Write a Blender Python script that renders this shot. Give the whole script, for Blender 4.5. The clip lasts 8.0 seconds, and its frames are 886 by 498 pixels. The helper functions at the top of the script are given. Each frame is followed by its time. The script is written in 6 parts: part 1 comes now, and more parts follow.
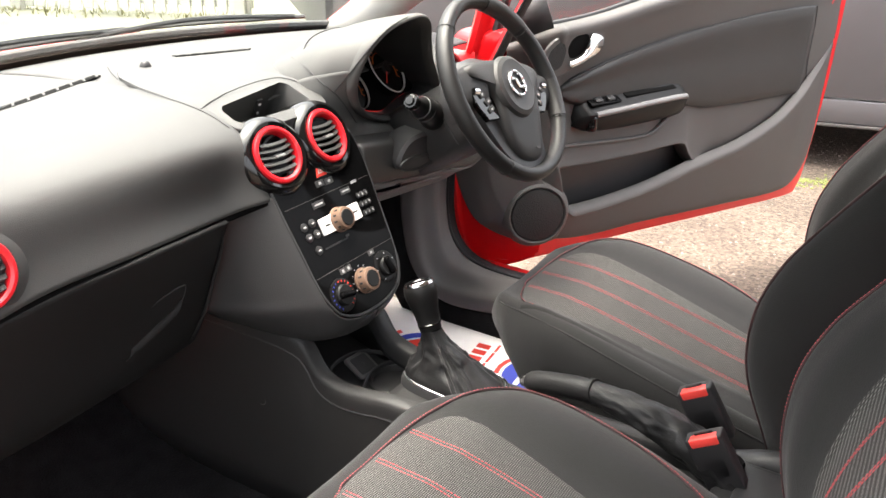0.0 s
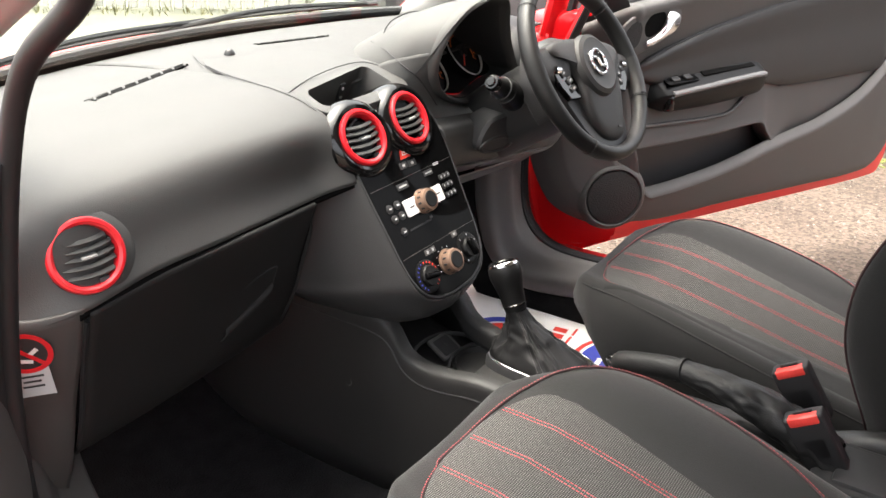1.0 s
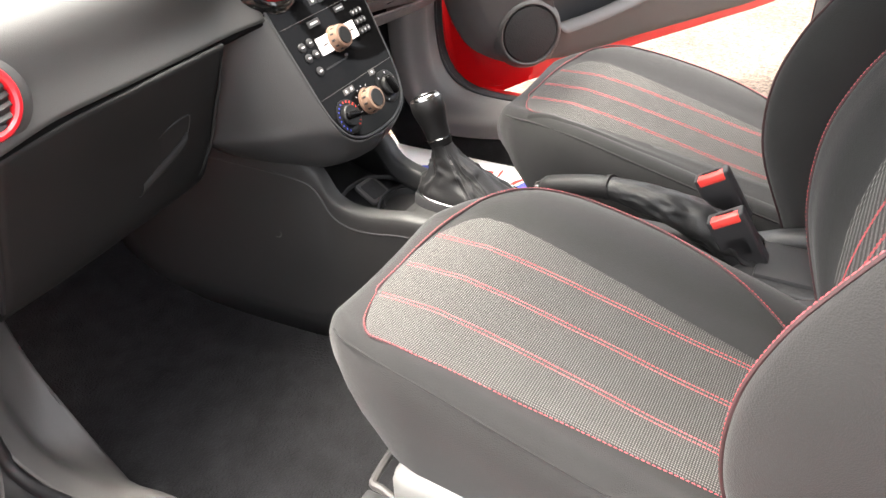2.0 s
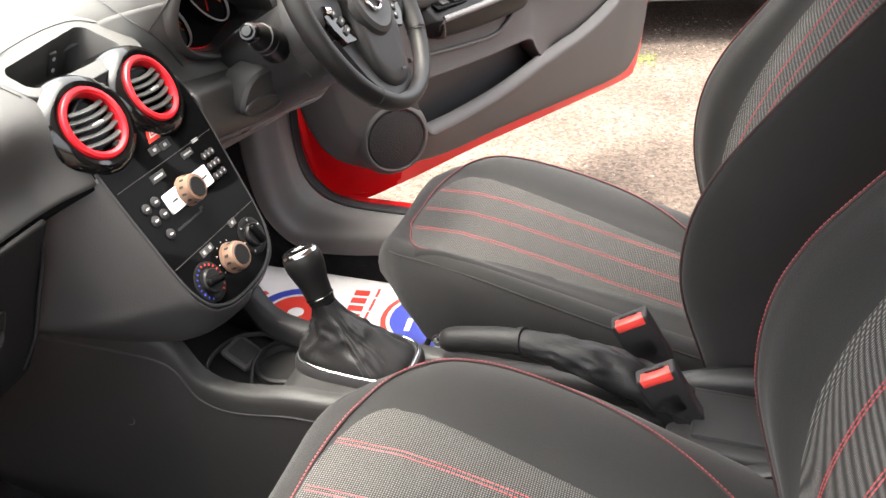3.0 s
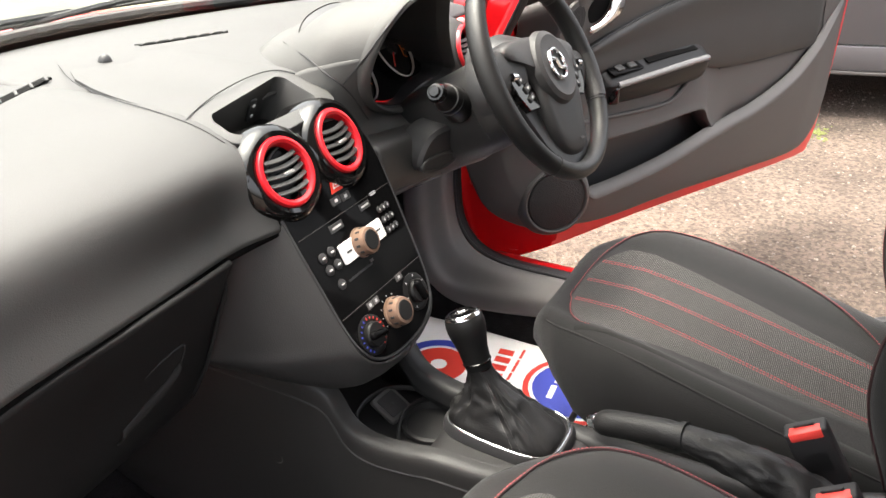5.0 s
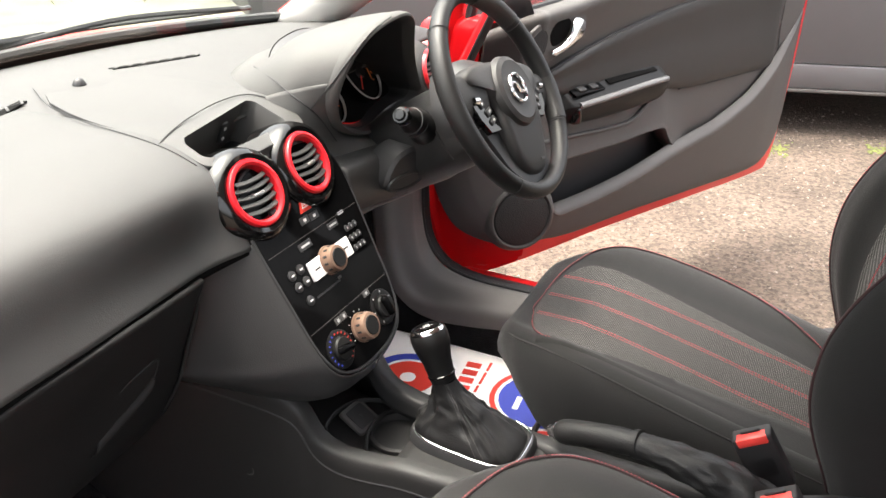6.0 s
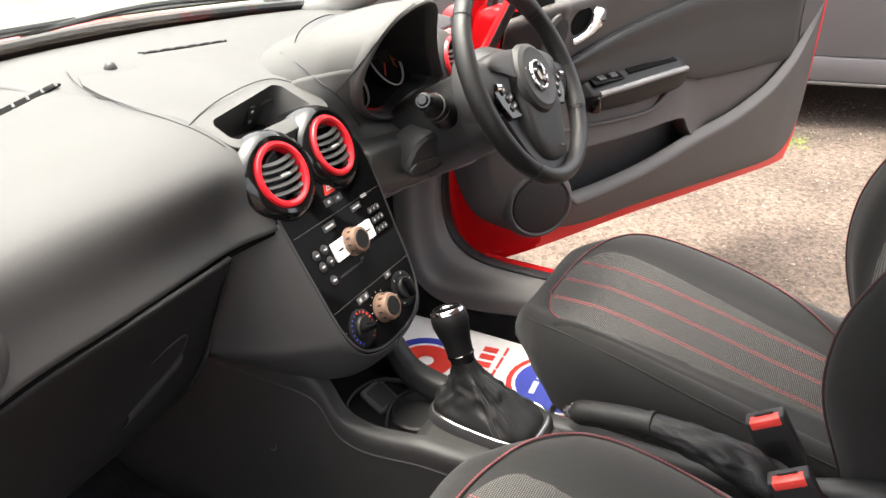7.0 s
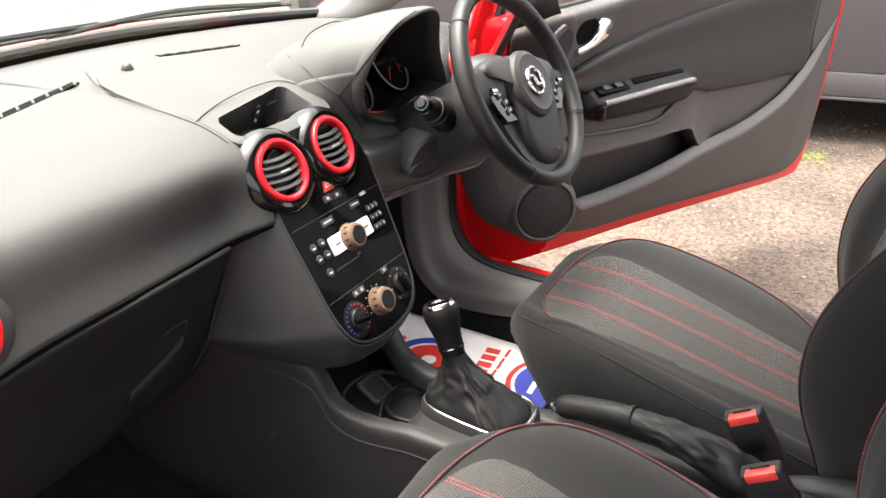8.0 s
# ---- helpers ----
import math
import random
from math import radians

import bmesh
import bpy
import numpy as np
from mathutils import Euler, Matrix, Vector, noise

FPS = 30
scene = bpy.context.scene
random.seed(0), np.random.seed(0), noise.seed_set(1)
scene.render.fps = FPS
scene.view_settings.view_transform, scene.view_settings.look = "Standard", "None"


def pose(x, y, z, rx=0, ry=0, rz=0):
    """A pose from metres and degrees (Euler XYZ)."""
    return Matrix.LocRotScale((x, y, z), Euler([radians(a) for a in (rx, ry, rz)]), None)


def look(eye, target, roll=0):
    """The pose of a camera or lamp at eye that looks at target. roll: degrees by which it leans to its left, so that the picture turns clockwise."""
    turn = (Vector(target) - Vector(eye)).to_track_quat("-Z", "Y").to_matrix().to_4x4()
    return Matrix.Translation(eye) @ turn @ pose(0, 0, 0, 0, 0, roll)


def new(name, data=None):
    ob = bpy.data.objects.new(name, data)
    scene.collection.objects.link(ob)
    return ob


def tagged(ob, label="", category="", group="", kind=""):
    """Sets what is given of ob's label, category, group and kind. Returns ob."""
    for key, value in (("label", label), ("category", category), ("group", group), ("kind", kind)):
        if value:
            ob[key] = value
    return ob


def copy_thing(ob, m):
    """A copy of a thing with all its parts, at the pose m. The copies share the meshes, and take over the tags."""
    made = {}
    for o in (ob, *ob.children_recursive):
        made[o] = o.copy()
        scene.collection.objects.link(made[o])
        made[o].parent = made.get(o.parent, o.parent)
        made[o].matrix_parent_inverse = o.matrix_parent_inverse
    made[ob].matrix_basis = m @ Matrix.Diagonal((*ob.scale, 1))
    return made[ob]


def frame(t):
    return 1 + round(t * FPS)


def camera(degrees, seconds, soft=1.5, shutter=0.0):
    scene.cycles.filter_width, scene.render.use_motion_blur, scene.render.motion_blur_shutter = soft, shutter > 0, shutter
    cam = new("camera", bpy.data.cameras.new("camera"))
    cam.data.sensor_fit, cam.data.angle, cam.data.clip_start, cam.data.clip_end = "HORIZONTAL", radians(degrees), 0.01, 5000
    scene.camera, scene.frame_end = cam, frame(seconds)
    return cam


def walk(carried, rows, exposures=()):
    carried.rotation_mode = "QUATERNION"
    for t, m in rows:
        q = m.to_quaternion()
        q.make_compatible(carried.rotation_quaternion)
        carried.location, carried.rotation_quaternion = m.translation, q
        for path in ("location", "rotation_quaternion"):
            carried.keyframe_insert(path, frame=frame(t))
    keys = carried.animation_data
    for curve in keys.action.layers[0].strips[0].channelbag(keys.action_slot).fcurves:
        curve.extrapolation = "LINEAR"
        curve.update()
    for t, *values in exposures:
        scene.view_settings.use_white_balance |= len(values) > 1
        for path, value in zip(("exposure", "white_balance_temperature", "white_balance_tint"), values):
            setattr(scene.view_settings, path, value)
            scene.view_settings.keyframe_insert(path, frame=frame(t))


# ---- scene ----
cam = camera(56.6, 8.0)
PATH = [
    (0, (-1.026, -0.66, 1.292), (0.536, 0.284, 0.473), 1.5),
    (0.5, (-1.024, -0.645, 1.288), (0.528, 0.35, 0.513), 0.5),
    (1, (-1.058, -0.626, 1.276), (0.42, 0.428, 0.437), -0.9),
    (1.5, (-1.084, -0.621, 1.219), (0.315, 0.39, 0.209), -2.5),
    (2, (-1.076, -0.627, 1.214), (0.37, 0.198, 0.104), -2.9),
    (2.2, (-1.036, -0.621, 1.209), (0.451, 0.097, 0.081), -2.6),
    (3.3, (-0.835, -0.409, 1.279), (0.837, 0.079, 0.295), -0.6),
    (3.5, (-0.815, -0.369, 1.282), (0.861, 0.135, 0.314), 0.4),
    (4, (-0.813, -0.344, 1.267), (0.813, 0.321, 0.31), 1.5),
    (4.2, (-0.821, -0.36, 1.268), (0.771, 0.386, 0.314), 0.6),
    (5.3, (-0.886, -0.431, 1.296), (0.686, 0.395, 0.376), -0.1),
    (5.5, (-0.895, -0.441, 1.302), (0.695, 0.369, 0.399), 0.2),
    (6, (-0.899, -0.448, 1.314), (0.714, 0.326, 0.42), 0.6),
    (6.5, (-0.912, -0.447, 1.314), (0.686, 0.334, 0.399), 1.0),
    (7, (-0.928, -0.455, 1.313), (0.66, 0.35, 0.401), 0.7),
    (7.5, (-0.944, -0.491, 1.302), (0.63, 0.348, 0.397), 0.9),
    (8, (-0.952, -0.528, 1.314), (0.616, 0.343, 0.429), 0.9),
]
EXPOSURES = [(0.0, 3.2, 6850, 10), (0.5, 2.92, 6850, 10), (1.0, 2.98, 6850, 10), (1.5, 3.52, 6850, 10), (2.0, 3.93, 6850, 10), (2.2, 3.93, 6850, 10), (3.3, 3.4, 6850, 10), (3.5, 3.34, 6850, 10), (4.0, 3.08, 6850, 10), (5.5, 3.02, 6850, 10), (8.0, 3.08, 6850, 10)]
walk(cam, [(t, look(eye, target, roll)) for t, eye, target, roll in PATH], EXPOSURES)

# ---- world and light ----
world = bpy.data.worlds.new("sky")
scene.world = world
world.use_nodes = True
wn = world.node_tree.nodes
sky = wn.new("ShaderNodeTexSky")
sky.sky_type, sky.sun_disc = "NISHITA", False
sky.sun_elevation, sky.sun_rotation = radians(74), radians(0)
sky.air_density, sky.dust_density, sky.ozone_density = 1.0, 9.0, 0.2
wn["Background"].inputs["Strength"].default_value = 0.15
cloud = wn.new("ShaderNodeHueSaturation")
cloud.inputs["Saturation"].default_value = 0.4
world.node_tree.links.new(sky.outputs[0], cloud.inputs["Color"])
world.node_tree.links.new(cloud.outputs[0], wn["Background"].inputs["Color"])
sun = new("sun", bpy.data.lights.new("sun", "SUN"))
sun.data.energy, sun.data.angle, sun.data.color = 0.5, radians(70), (1.0, 0.97, 0.93)
sun.matrix_world = look((0.0, 1.15, 4.0), (0, 0, 0))


# ---- materials ----
def material(name, color, rough=0.5, metal=0.0, grain=0.0, grain_size=0.002, vary=0.15, vary_size=0.15, coat=0.0, sheen=0.0, spec=0.5):
    """A procedural surface: base colour with large stains and fine grain, and grain as bump. Sizes in metres."""
    m = bpy.data.materials.new(name)
    m.use_nodes = True
    nt = m.node_tree
    b = nt.nodes["Principled BSDF"]
    b.inputs["Roughness"].default_value, b.inputs["Metallic"].default_value = rough, metal
    b.inputs["Coat Weight"].default_value, b.inputs["Coat Roughness"].default_value = coat, 0.05
    b.inputs["Sheen Weight"].default_value = sheen
    b.inputs["Specular IOR Level"].default_value = spec
    co = nt.nodes.new("ShaderNodeTexCoord")
    big = nt.nodes.new("ShaderNodeTexNoise")
    big.inputs["Scale"].default_value, big.inputs["Detail"].default_value = 1.0 / vary_size, 6
    nt.links.new(co.outputs["Object"], big.inputs["Vector"])
    ramp = nt.nodes.new("ShaderNodeMapRange")
    ramp.inputs["From Min"].default_value, ramp.inputs["From Max"].default_value = 0.3, 0.7
    ramp.inputs["To Min"].default_value, ramp.inputs["To Max"].default_value = 1 - vary, 1 + vary
    nt.links.new(big.outputs["Fac"], ramp.inputs["Value"])
    mul = nt.nodes.new("ShaderNodeVectorMath")
    mul.operation = "SCALE"
    mul.inputs[0].default_value = color
    nt.links.new(ramp.outputs[0], mul.inputs["Scale"])
    nt.links.new(mul.outputs[0], b.inputs["Base Color"])
    rr = nt.nodes.new("ShaderNodeMapRange")
    rr.inputs["To Min"].default_value, rr.inputs["To Max"].default_value = max(0.02, rough * 0.85), min(1, rough * 1.12)
    nt.links.new(big.outputs["Fac"], rr.inputs["Value"])
    nt.links.new(rr.outputs[0], b.inputs["Roughness"])
    if grain:
        fine = nt.nodes.new("ShaderNodeTexVoronoi")
        fine.inputs["Scale"].default_value = 1.0 / grain_size
        nt.links.new(co.outputs["Object"], fine.inputs["Vector"])
        bump = nt.nodes.new("ShaderNodeBump")
        bump.inputs["Strength"].default_value, bump.inputs["Distance"].default_value = grain, grain_size * 0.4
        nt.links.new(fine.outputs["Distance"], bump.inputs["Height"])
        nt.links.new(bump.outputs[0], b.inputs["Normal"])
    return m


def woven(name, dark, light, pitch=0.0028, rough=0.95):
    """Woven seat cloth: two crossing thread waves in colour and bump."""
    m = material(name, light, rough, vary=0.1, vary_size=0.1, spec=0.2)
    nt = m.node_tree
    b = nt.nodes["Principled BSDF"]
    co = nt.nodes["Texture Coordinate"]
    waves = []
    for axis, tilt in (("X", 0.0), ("Y", 0.0)):
        w = nt.nodes.new("ShaderNodeTexWave")
        w.bands_direction, w.wave_profile = axis, "SIN"
        w.inputs["Scale"].default_value = 0.314 / pitch
        w.inputs["Distortion"].default_value = 0.6
        nt.links.new(co.outputs["Object"], w.inputs["Vector"])
        waves.append(w)
    mix = nt.nodes.new("ShaderNodeMath")
    mix.operation = "MULTIPLY"
    nt.links.new(waves[0].outputs["Fac"], mix.inputs[0])
    nt.links.new(waves[1].outputs["Fac"], mix.inputs[1])
    col = nt.nodes.new("ShaderNodeMix")
    col.data_type = "RGBA"
    col.inputs[6].default_value, col.inputs[7].default_value = (*dark, 1), (*light, 1)
    nt.links.new(mix.outputs[0], col.inputs[0])
    nt.links.new(col.outputs[2], b.inputs["Base Color"])
    bump = nt.nodes.new("ShaderNodeBump")
    bump.inputs["Strength"].default_value, bump.inputs["Distance"].default_value = 0.5, 0.0008
    nt.links.new(mix.outputs[0], bump.inputs["Height"])
    nt.links.new(bump.outputs[0], b.inputs["Normal"])
    return m


def pane(name, tint):
    """Clear sheet glass: it lets light straight through and mirrors at a slant."""
    m = bpy.data.materials.new(name)
    m.use_nodes = True
    nt = m.node_tree
    nt.nodes.clear()
    out, mix = nt.nodes.new("ShaderNodeOutputMaterial"), nt.nodes.new("ShaderNodeMixShader")
    clear, gloss, fr = nt.nodes.new("ShaderNodeBsdfTransparent"), nt.nodes.new("ShaderNodeBsdfGlossy"), nt.nodes.new("ShaderNodeLayerWeight")
    clear.inputs[0].default_value = (*tint, 1)
    gloss.inputs["Roughness"].default_value = 0.02
    fr.inputs["Blend"].default_value = 0.2
    keep = nt.nodes.new("ShaderNodeMapRange")
    keep.inputs["To Min"].default_value, keep.inputs["To Max"].default_value = 0.02, 0.14
    nt.links.new(fr.outputs["Facing"], keep.inputs["Value"])
    nt.links.new(keep.outputs[0], mix.inputs[0])
    nt.links.new(clear.outputs[0], mix.inputs[1])
    nt.links.new(gloss.outputs[0], mix.inputs[2])
    nt.links.new(mix.outputs[0], out.inputs[0])
    return m


def gravel(name):
    """Pale trodden gravel: stones of several sizes, sandy dust between them, a few darker stains."""
    m = material(name, (0.071, 0.0565, 0.0455), 0.95, vary=0.28, vary_size=0.35, spec=0.2)
    nt = m.node_tree
    b, co = nt.nodes["Principled BSDF"], nt.nodes["Texture Coordinate"]
    old = b.inputs["Base Color"].links[0].from_socket
    vor = nt.nodes.new("ShaderNodeTexVoronoi")
    vor.inputs["Scale"].default_value = 95
    noi = nt.nodes.new("ShaderNodeTexNoise")
    noi.inputs["Scale"].default_value, noi.inputs["Detail"].default_value = 34, 10
    for n in (vor, noi):
        nt.links.new(co.outputs["Object"], n.inputs["Vector"])
    hsv = nt.nodes.new("ShaderNodeHueSaturation")
    sep = nt.nodes.new("ShaderNodeSeparateColor")
    nt.links.new(vor.outputs["Color"], sep.inputs[0])
    rng = nt.nodes.new("ShaderNodeMapRange")
    rng.inputs["From Min"].default_value, rng.inputs["From Max"].default_value = 0.12, 0.72
    rng.inputs["To Min"].default_value, rng.inputs["To Max"].default_value = 0.52, 1.48
    add = nt.nodes.new("ShaderNodeMath")
    add.operation = "MULTIPLY_ADD"
    add.inputs[1].default_value, add.inputs[2].default_value = 0.5, 0.25
    nt.links.new(sep.outputs[0], add.inputs[0])
    mm = nt.nodes.new("ShaderNodeMath")
    nt.links.new(add.outputs[0], mm.inputs[0])
    nt.links.new(noi.outputs["Fac"], mm.inputs[1])
    sub = nt.nodes.new("ShaderNodeMath")
    sub.operation = "SUBTRACT"
    sub.inputs[1].default_value = 0.5
    nt.links.new(mm.outputs[0], sub.inputs[0])
    nt.links.new(sub.outputs[0], rng.inputs["Value"])
    nt.links.new(old, hsv.inputs["Color"])
    nt.links.new(rng.outputs[0], hsv.inputs["Value"])
    nt.links.new(hsv.outputs[0], b.inputs["Base Color"])
    bump = nt.nodes.new("ShaderNodeBump")
    bump.inputs["Strength"].default_value, bump.inputs["Distance"].default_value = 0.7, 0.008
    nt.links.new(vor.outputs["Distance"], bump.inputs["Height"])
    nt.links.new(bump.outputs[0], b.inputs["Normal"])
    return m


M_DASH = material("dash_plastic", (0.041, 0.041, 0.040), 0.58, grain=0.25, grain_size=0.0016, vary=0.08, spec=0.4)
M_PANEL = material("trim_plastic", (0.053, 0.050, 0.048), 0.6, grain=0.25, grain_size=0.0016, vary=0.08)
M_DARK = material("black_plastic", (0.022, 0.022, 0.023), 0.5, grain=0.15, grain_size=0.0016, vary=0.1)
M_GLOSS = material("piano_black", (0.0035, 0.0035, 0.0037), 0.06, vary=0.1, spec=0.035)
M_PIANO = material("gloss_black_housing", (0.004, 0.004, 0.004), 0.08, vary=0.1, spec=0.5)
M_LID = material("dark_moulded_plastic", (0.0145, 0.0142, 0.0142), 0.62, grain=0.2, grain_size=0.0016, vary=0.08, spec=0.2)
M_SCREEN = material("dark_screen", (0.006, 0.007, 0.008), 0.3, spec=0.2, vary=0.05)
M_RED = material("red_plastic", (0.62, 0.012, 0.02), 0.35, vary=0.04, coat=0.3)
M_PAINT = material("red_car_paint", (0.55, 0.006, 0.010), 0.3, vary=0.04, coat=0.35, spec=0.35)
M_CHROME = material("chrome", (0.75, 0.75, 0.76), 0.12, 1.0, vary=0.05)
M_BASE = material("pale_grey_metal", (0.16, 0.16, 0.155), 0.5, vary=0.1)
M_SATIN = material("satin_silver", (0.55, 0.55, 0.55), 0.38, 0.8, vary=0.05)
M_BRONZE = material("bronze_knob", (0.20, 0.125, 0.088), 0.42, 0.35, vary=0.08, vary_size=0.02)
M_WHITE = material("white_plastic", (0.72, 0.71, 0.69), 0.45, vary=0.05)
M_BLUE = material("blue_print", (0.03, 0.05, 0.36), 0.6, vary=0.06)
M_REDPRINT = material("red_print", (0.68, 0.035, 0.02), 0.6, vary=0.06)
M_TRIM = material("grey_sill_plastic", (0.125, 0.118, 0.115), 0.6, grain=0.25, grain_size=0.0016, vary=0.08)
M_ARM = material("satin_black_plastic", (0.008, 0.008, 0.008), 0.4, vary=0.1, spec=0.15)
# grey strip, its colour raised to hold the sky's reflection
M_STRIP = material("satin_grey_plastic", (0.15, 0.15, 0.15), 0.35, vary=0.05)
M_CONSOLE = material("console_plastic", (0.017, 0.0168, 0.0168), 0.52, grain=0.25, grain_size=0.0016, vary=0.1, spec=0.3)
M_FLANK = material("stack_plastic", (0.030, 0.0295, 0.0295), 0.58, grain=0.25, grain_size=0.0016, vary=0.08, spec=0.4)
M_SLAT = material("vent_slat_plastic", (0.032, 0.032, 0.032), 0.42, vary=0.08, spec=0.25)
M_KICK = material("grey_kick_plastic", (0.118, 0.112, 0.108), 0.5, grain=0.25, grain_size=0.0016, vary=0.08)
# near-black for painted shade in slots and hollows, also for plain black parts
M_SLOT = material("slot_shadow_plastic", (0.004, 0.004, 0.004), 0.9, vary=0.1, spec=0.05)
M_LOWER = material("lower_dash_plastic", (0.020, 0.020, 0.020), 0.5, grain=0.25, grain_size=0.0016, vary=0.08)
M_HOOD = material("hood_plastic", (0.055, 0.055, 0.053), 0.62, grain=0.25, grain_size=0.0016, vary=0.08, spec=0.35)
M_PADW = material("wheel_pad_plastic", (0.025, 0.0245, 0.0245), 0.55, grain=0.25, grain_size=0.0016, vary=0.08)
M_DKCHROME = material("dark_chrome", (0.34, 0.34, 0.35), 0.2, 1.0, vary=0.05)
M_PAPER = material("white_paper", (0.86, 0.85, 0.83), 0.75, vary=0.04, vary_size=0.05)
M_LEATHER = material("black_leather", (0.010, 0.010, 0.0102), 0.5, grain=0.35, grain_size=0.0022, vary=0.15, vary_size=0.03, spec=0.28)
M_WHEEL = material("wheel_leather", (0.009, 0.009, 0.009), 0.45, grain=0.3, grain_size=0.0018, vary=0.12, vary_size=0.05, spec=0.35)
M_RUBBER = material("rubber_seal", (0.012, 0.012, 0.013), 0.6, vary=0.15)
M_CARPET = material("black_carpet", (0.010, 0.010, 0.011), 1.0, grain=1.0, grain_size=0.004, vary=0.35, vary_size=0.04, spec=0.1)
M_CLOTH = material("dark_seat_cloth", (0.030, 0.029, 0.029), 0.95, grain=0.5, grain_size=0.0016, vary=0.12, vary_size=0.12, sheen=0.25, spec=0.2)
M_CLOTH2 = material("black_seat_cloth", (0.0170, 0.0168, 0.0166), 0.95, grain=0.4, grain_size=0.0016, vary=0.12, vary_size=0.1, sheen=0.1, spec=0.2)
M_WEAVE = woven("grey_woven_seat_cloth", (0.026, 0.0255, 0.0245), (0.175, 0.171, 0.163))
M_THREAD = material("red_thread", (0.40, 0.06, 0.07), 0.8, vary=0.1, vary_size=0.01)
M_PIPING = material("dark_red_piping", (0.035, 0.014, 0.015), 0.8, vary=0.2, vary_size=0.01)
M_DOORCLOTH = material("door_vinyl", (0.016, 0.0155, 0.0152), 0.55, grain=0.4, grain_size=0.0018, vary=0.08)
M_PILLAR = material("pale_headlining", (0.42, 0.41, 0.39), 0.9, grain=0.3, grain_size=0.002, vary=0.05)
M_GROUND = gravel("gravel")
M_STONE = material("pebble", (0.15, 0.13, 0.11), 0.9, vary=0.55, vary_size=0.05)
M_GREY = material("grey_trailer_paint", (0.075, 0.074, 0.078), 0.5, vary=0.12, vary_size=0.6)
M_FENCE = material("cream_fence_paint", (0.62, 0.60, 0.53), 0.7, vary=0.15, vary_size=0.4)
M_MOSS = material("moss", (0.10, 0.12, 0.03), 0.95, vary=0.4, vary_size=0.05)
M_WEED = material("dry_weed", (0.16, 0.15, 0.06), 0.95, vary=0.5, vary_size=0.1)
M_BLACKWALL = material("dark_yard_wall", (0.03, 0.03, 0.03), 0.8, vary=0.2, vary_size=0.5)
M_ORANGE = material("orange_dial_print", (0.75, 0.16, 0.03), 0.6, vary=0.05)
M_PRINT = material("grey_print", (0.45, 0.45, 0.45), 0.6, vary=0.05)
M_GLASS = pane("window_glass", (0.93, 0.95, 0.94))
M_BUCKLERED = material("buckle_red", (0.75, 0.06, 0.05), 0.35, vary=0.05)


# ---- building helpers ----
V = Vector


def finish(me, mat, sharp=38):
    me.materials.append(mat)
    me.polygons.foreach_set("use_smooth", [True] * len(me.polygons))
    me.set_sharp_from_angle(angle=radians(sharp))
    return me


def thing(name, label, category, at=(0, 0, 0), group="", kind=""):
    e = new(name)
    e.location = at
    e.empty_display_size = 0.05
    return tagged(e, label, category, group, kind)


def part(name, bm, mat, parent=None, label="", sharp=38, thick=0.0, smooth=0):
    """One bmesh as one mesh object under a thing or a part; its vertices are in the parent thing's space."""
    bmesh.ops.recalc_face_normals(bm, faces=bm.faces)
    me = bpy.data.meshes.new(name)
    bm.to_mesh(me)
    bm.free()
    ob = new(name, finish(me, mat, sharp))
    if parent is not None:
        ob.parent = parent
        root = parent
        while root.parent:
            root = root.parent
        if root.type == "EMPTY" and parent is root:
            ob.matrix_parent_inverse = Matrix.Translation(root.location).inverted()
    if smooth:
        sub = ob.modifiers.new("smooth", "SUBSURF")
        sub.levels = sub.render_levels = smooth
    if thick:
        sol = ob.modifiers.new("thickness", "SOLIDIFY")
        sol.thickness, sol.offset = thick, 0.0
    if label:
        ob["label"] = label
    return ob


def curve(points, n, closed=False):
    """n points of a smooth curve through the given ones, evenly in their index."""
    p = [V(q) for q in points]
    k = len(p)
    out = []
    for i in range(n):
        f = i * (k if closed else k - 1) / (n if closed else n - 1)
        j = min(int(f), k - 1 if closed else k - 2)
        f -= j
        if closed:
            a, b, c, d = p[(j - 1) % k], p[j % k], p[(j + 1) % k], p[(j + 2) % k]
        else:
            b, c = p[j], p[j + 1]
            a = p[j - 1] if j else b * 2 - c
            d = p[j + 2] if j + 2 < k else c * 2 - b
        out.append(0.5 * ((2 * b) + (c - a) * f + (2 * a - 5 * b + 4 * c - d) * f * f + (3 * b - a - 3 * c + d) * f ** 3))
    return out


def even(points, n, closed=False):
    """n points evenly spaced along a polyline."""
    p = [V(q) for q in points]
    if closed:
        p.append(p[0])
    run = [0.0]
    for a, b in zip(p, p[1:]):
        run.append(run[-1] + (b - a).length)
    out, j = [], 0
    for i in range(n):
        s = run[-1] * i / (n if closed else n - 1)
        while j < len(p) - 2 and run[j + 1] < s:
            j += 1
        f = (s - run[j]) / max(run[j + 1] - run[j], 1e-9)
        out.append(p[j].lerp(p[j + 1], min(f, 1)))
    return out


def sheet(bm, rows, wrap=False):
    """Quads between rows of points."""
    vs = [[bm.verts.new(q) for q in r] for r in rows]
    for a, b in zip(vs, vs[1:]):
        n = len(a)
        for i in range(n if wrap else n - 1):
            j = (i + 1) % n
            bm.faces.new((a[i], a[j], b[j], b[i]))
    return vs


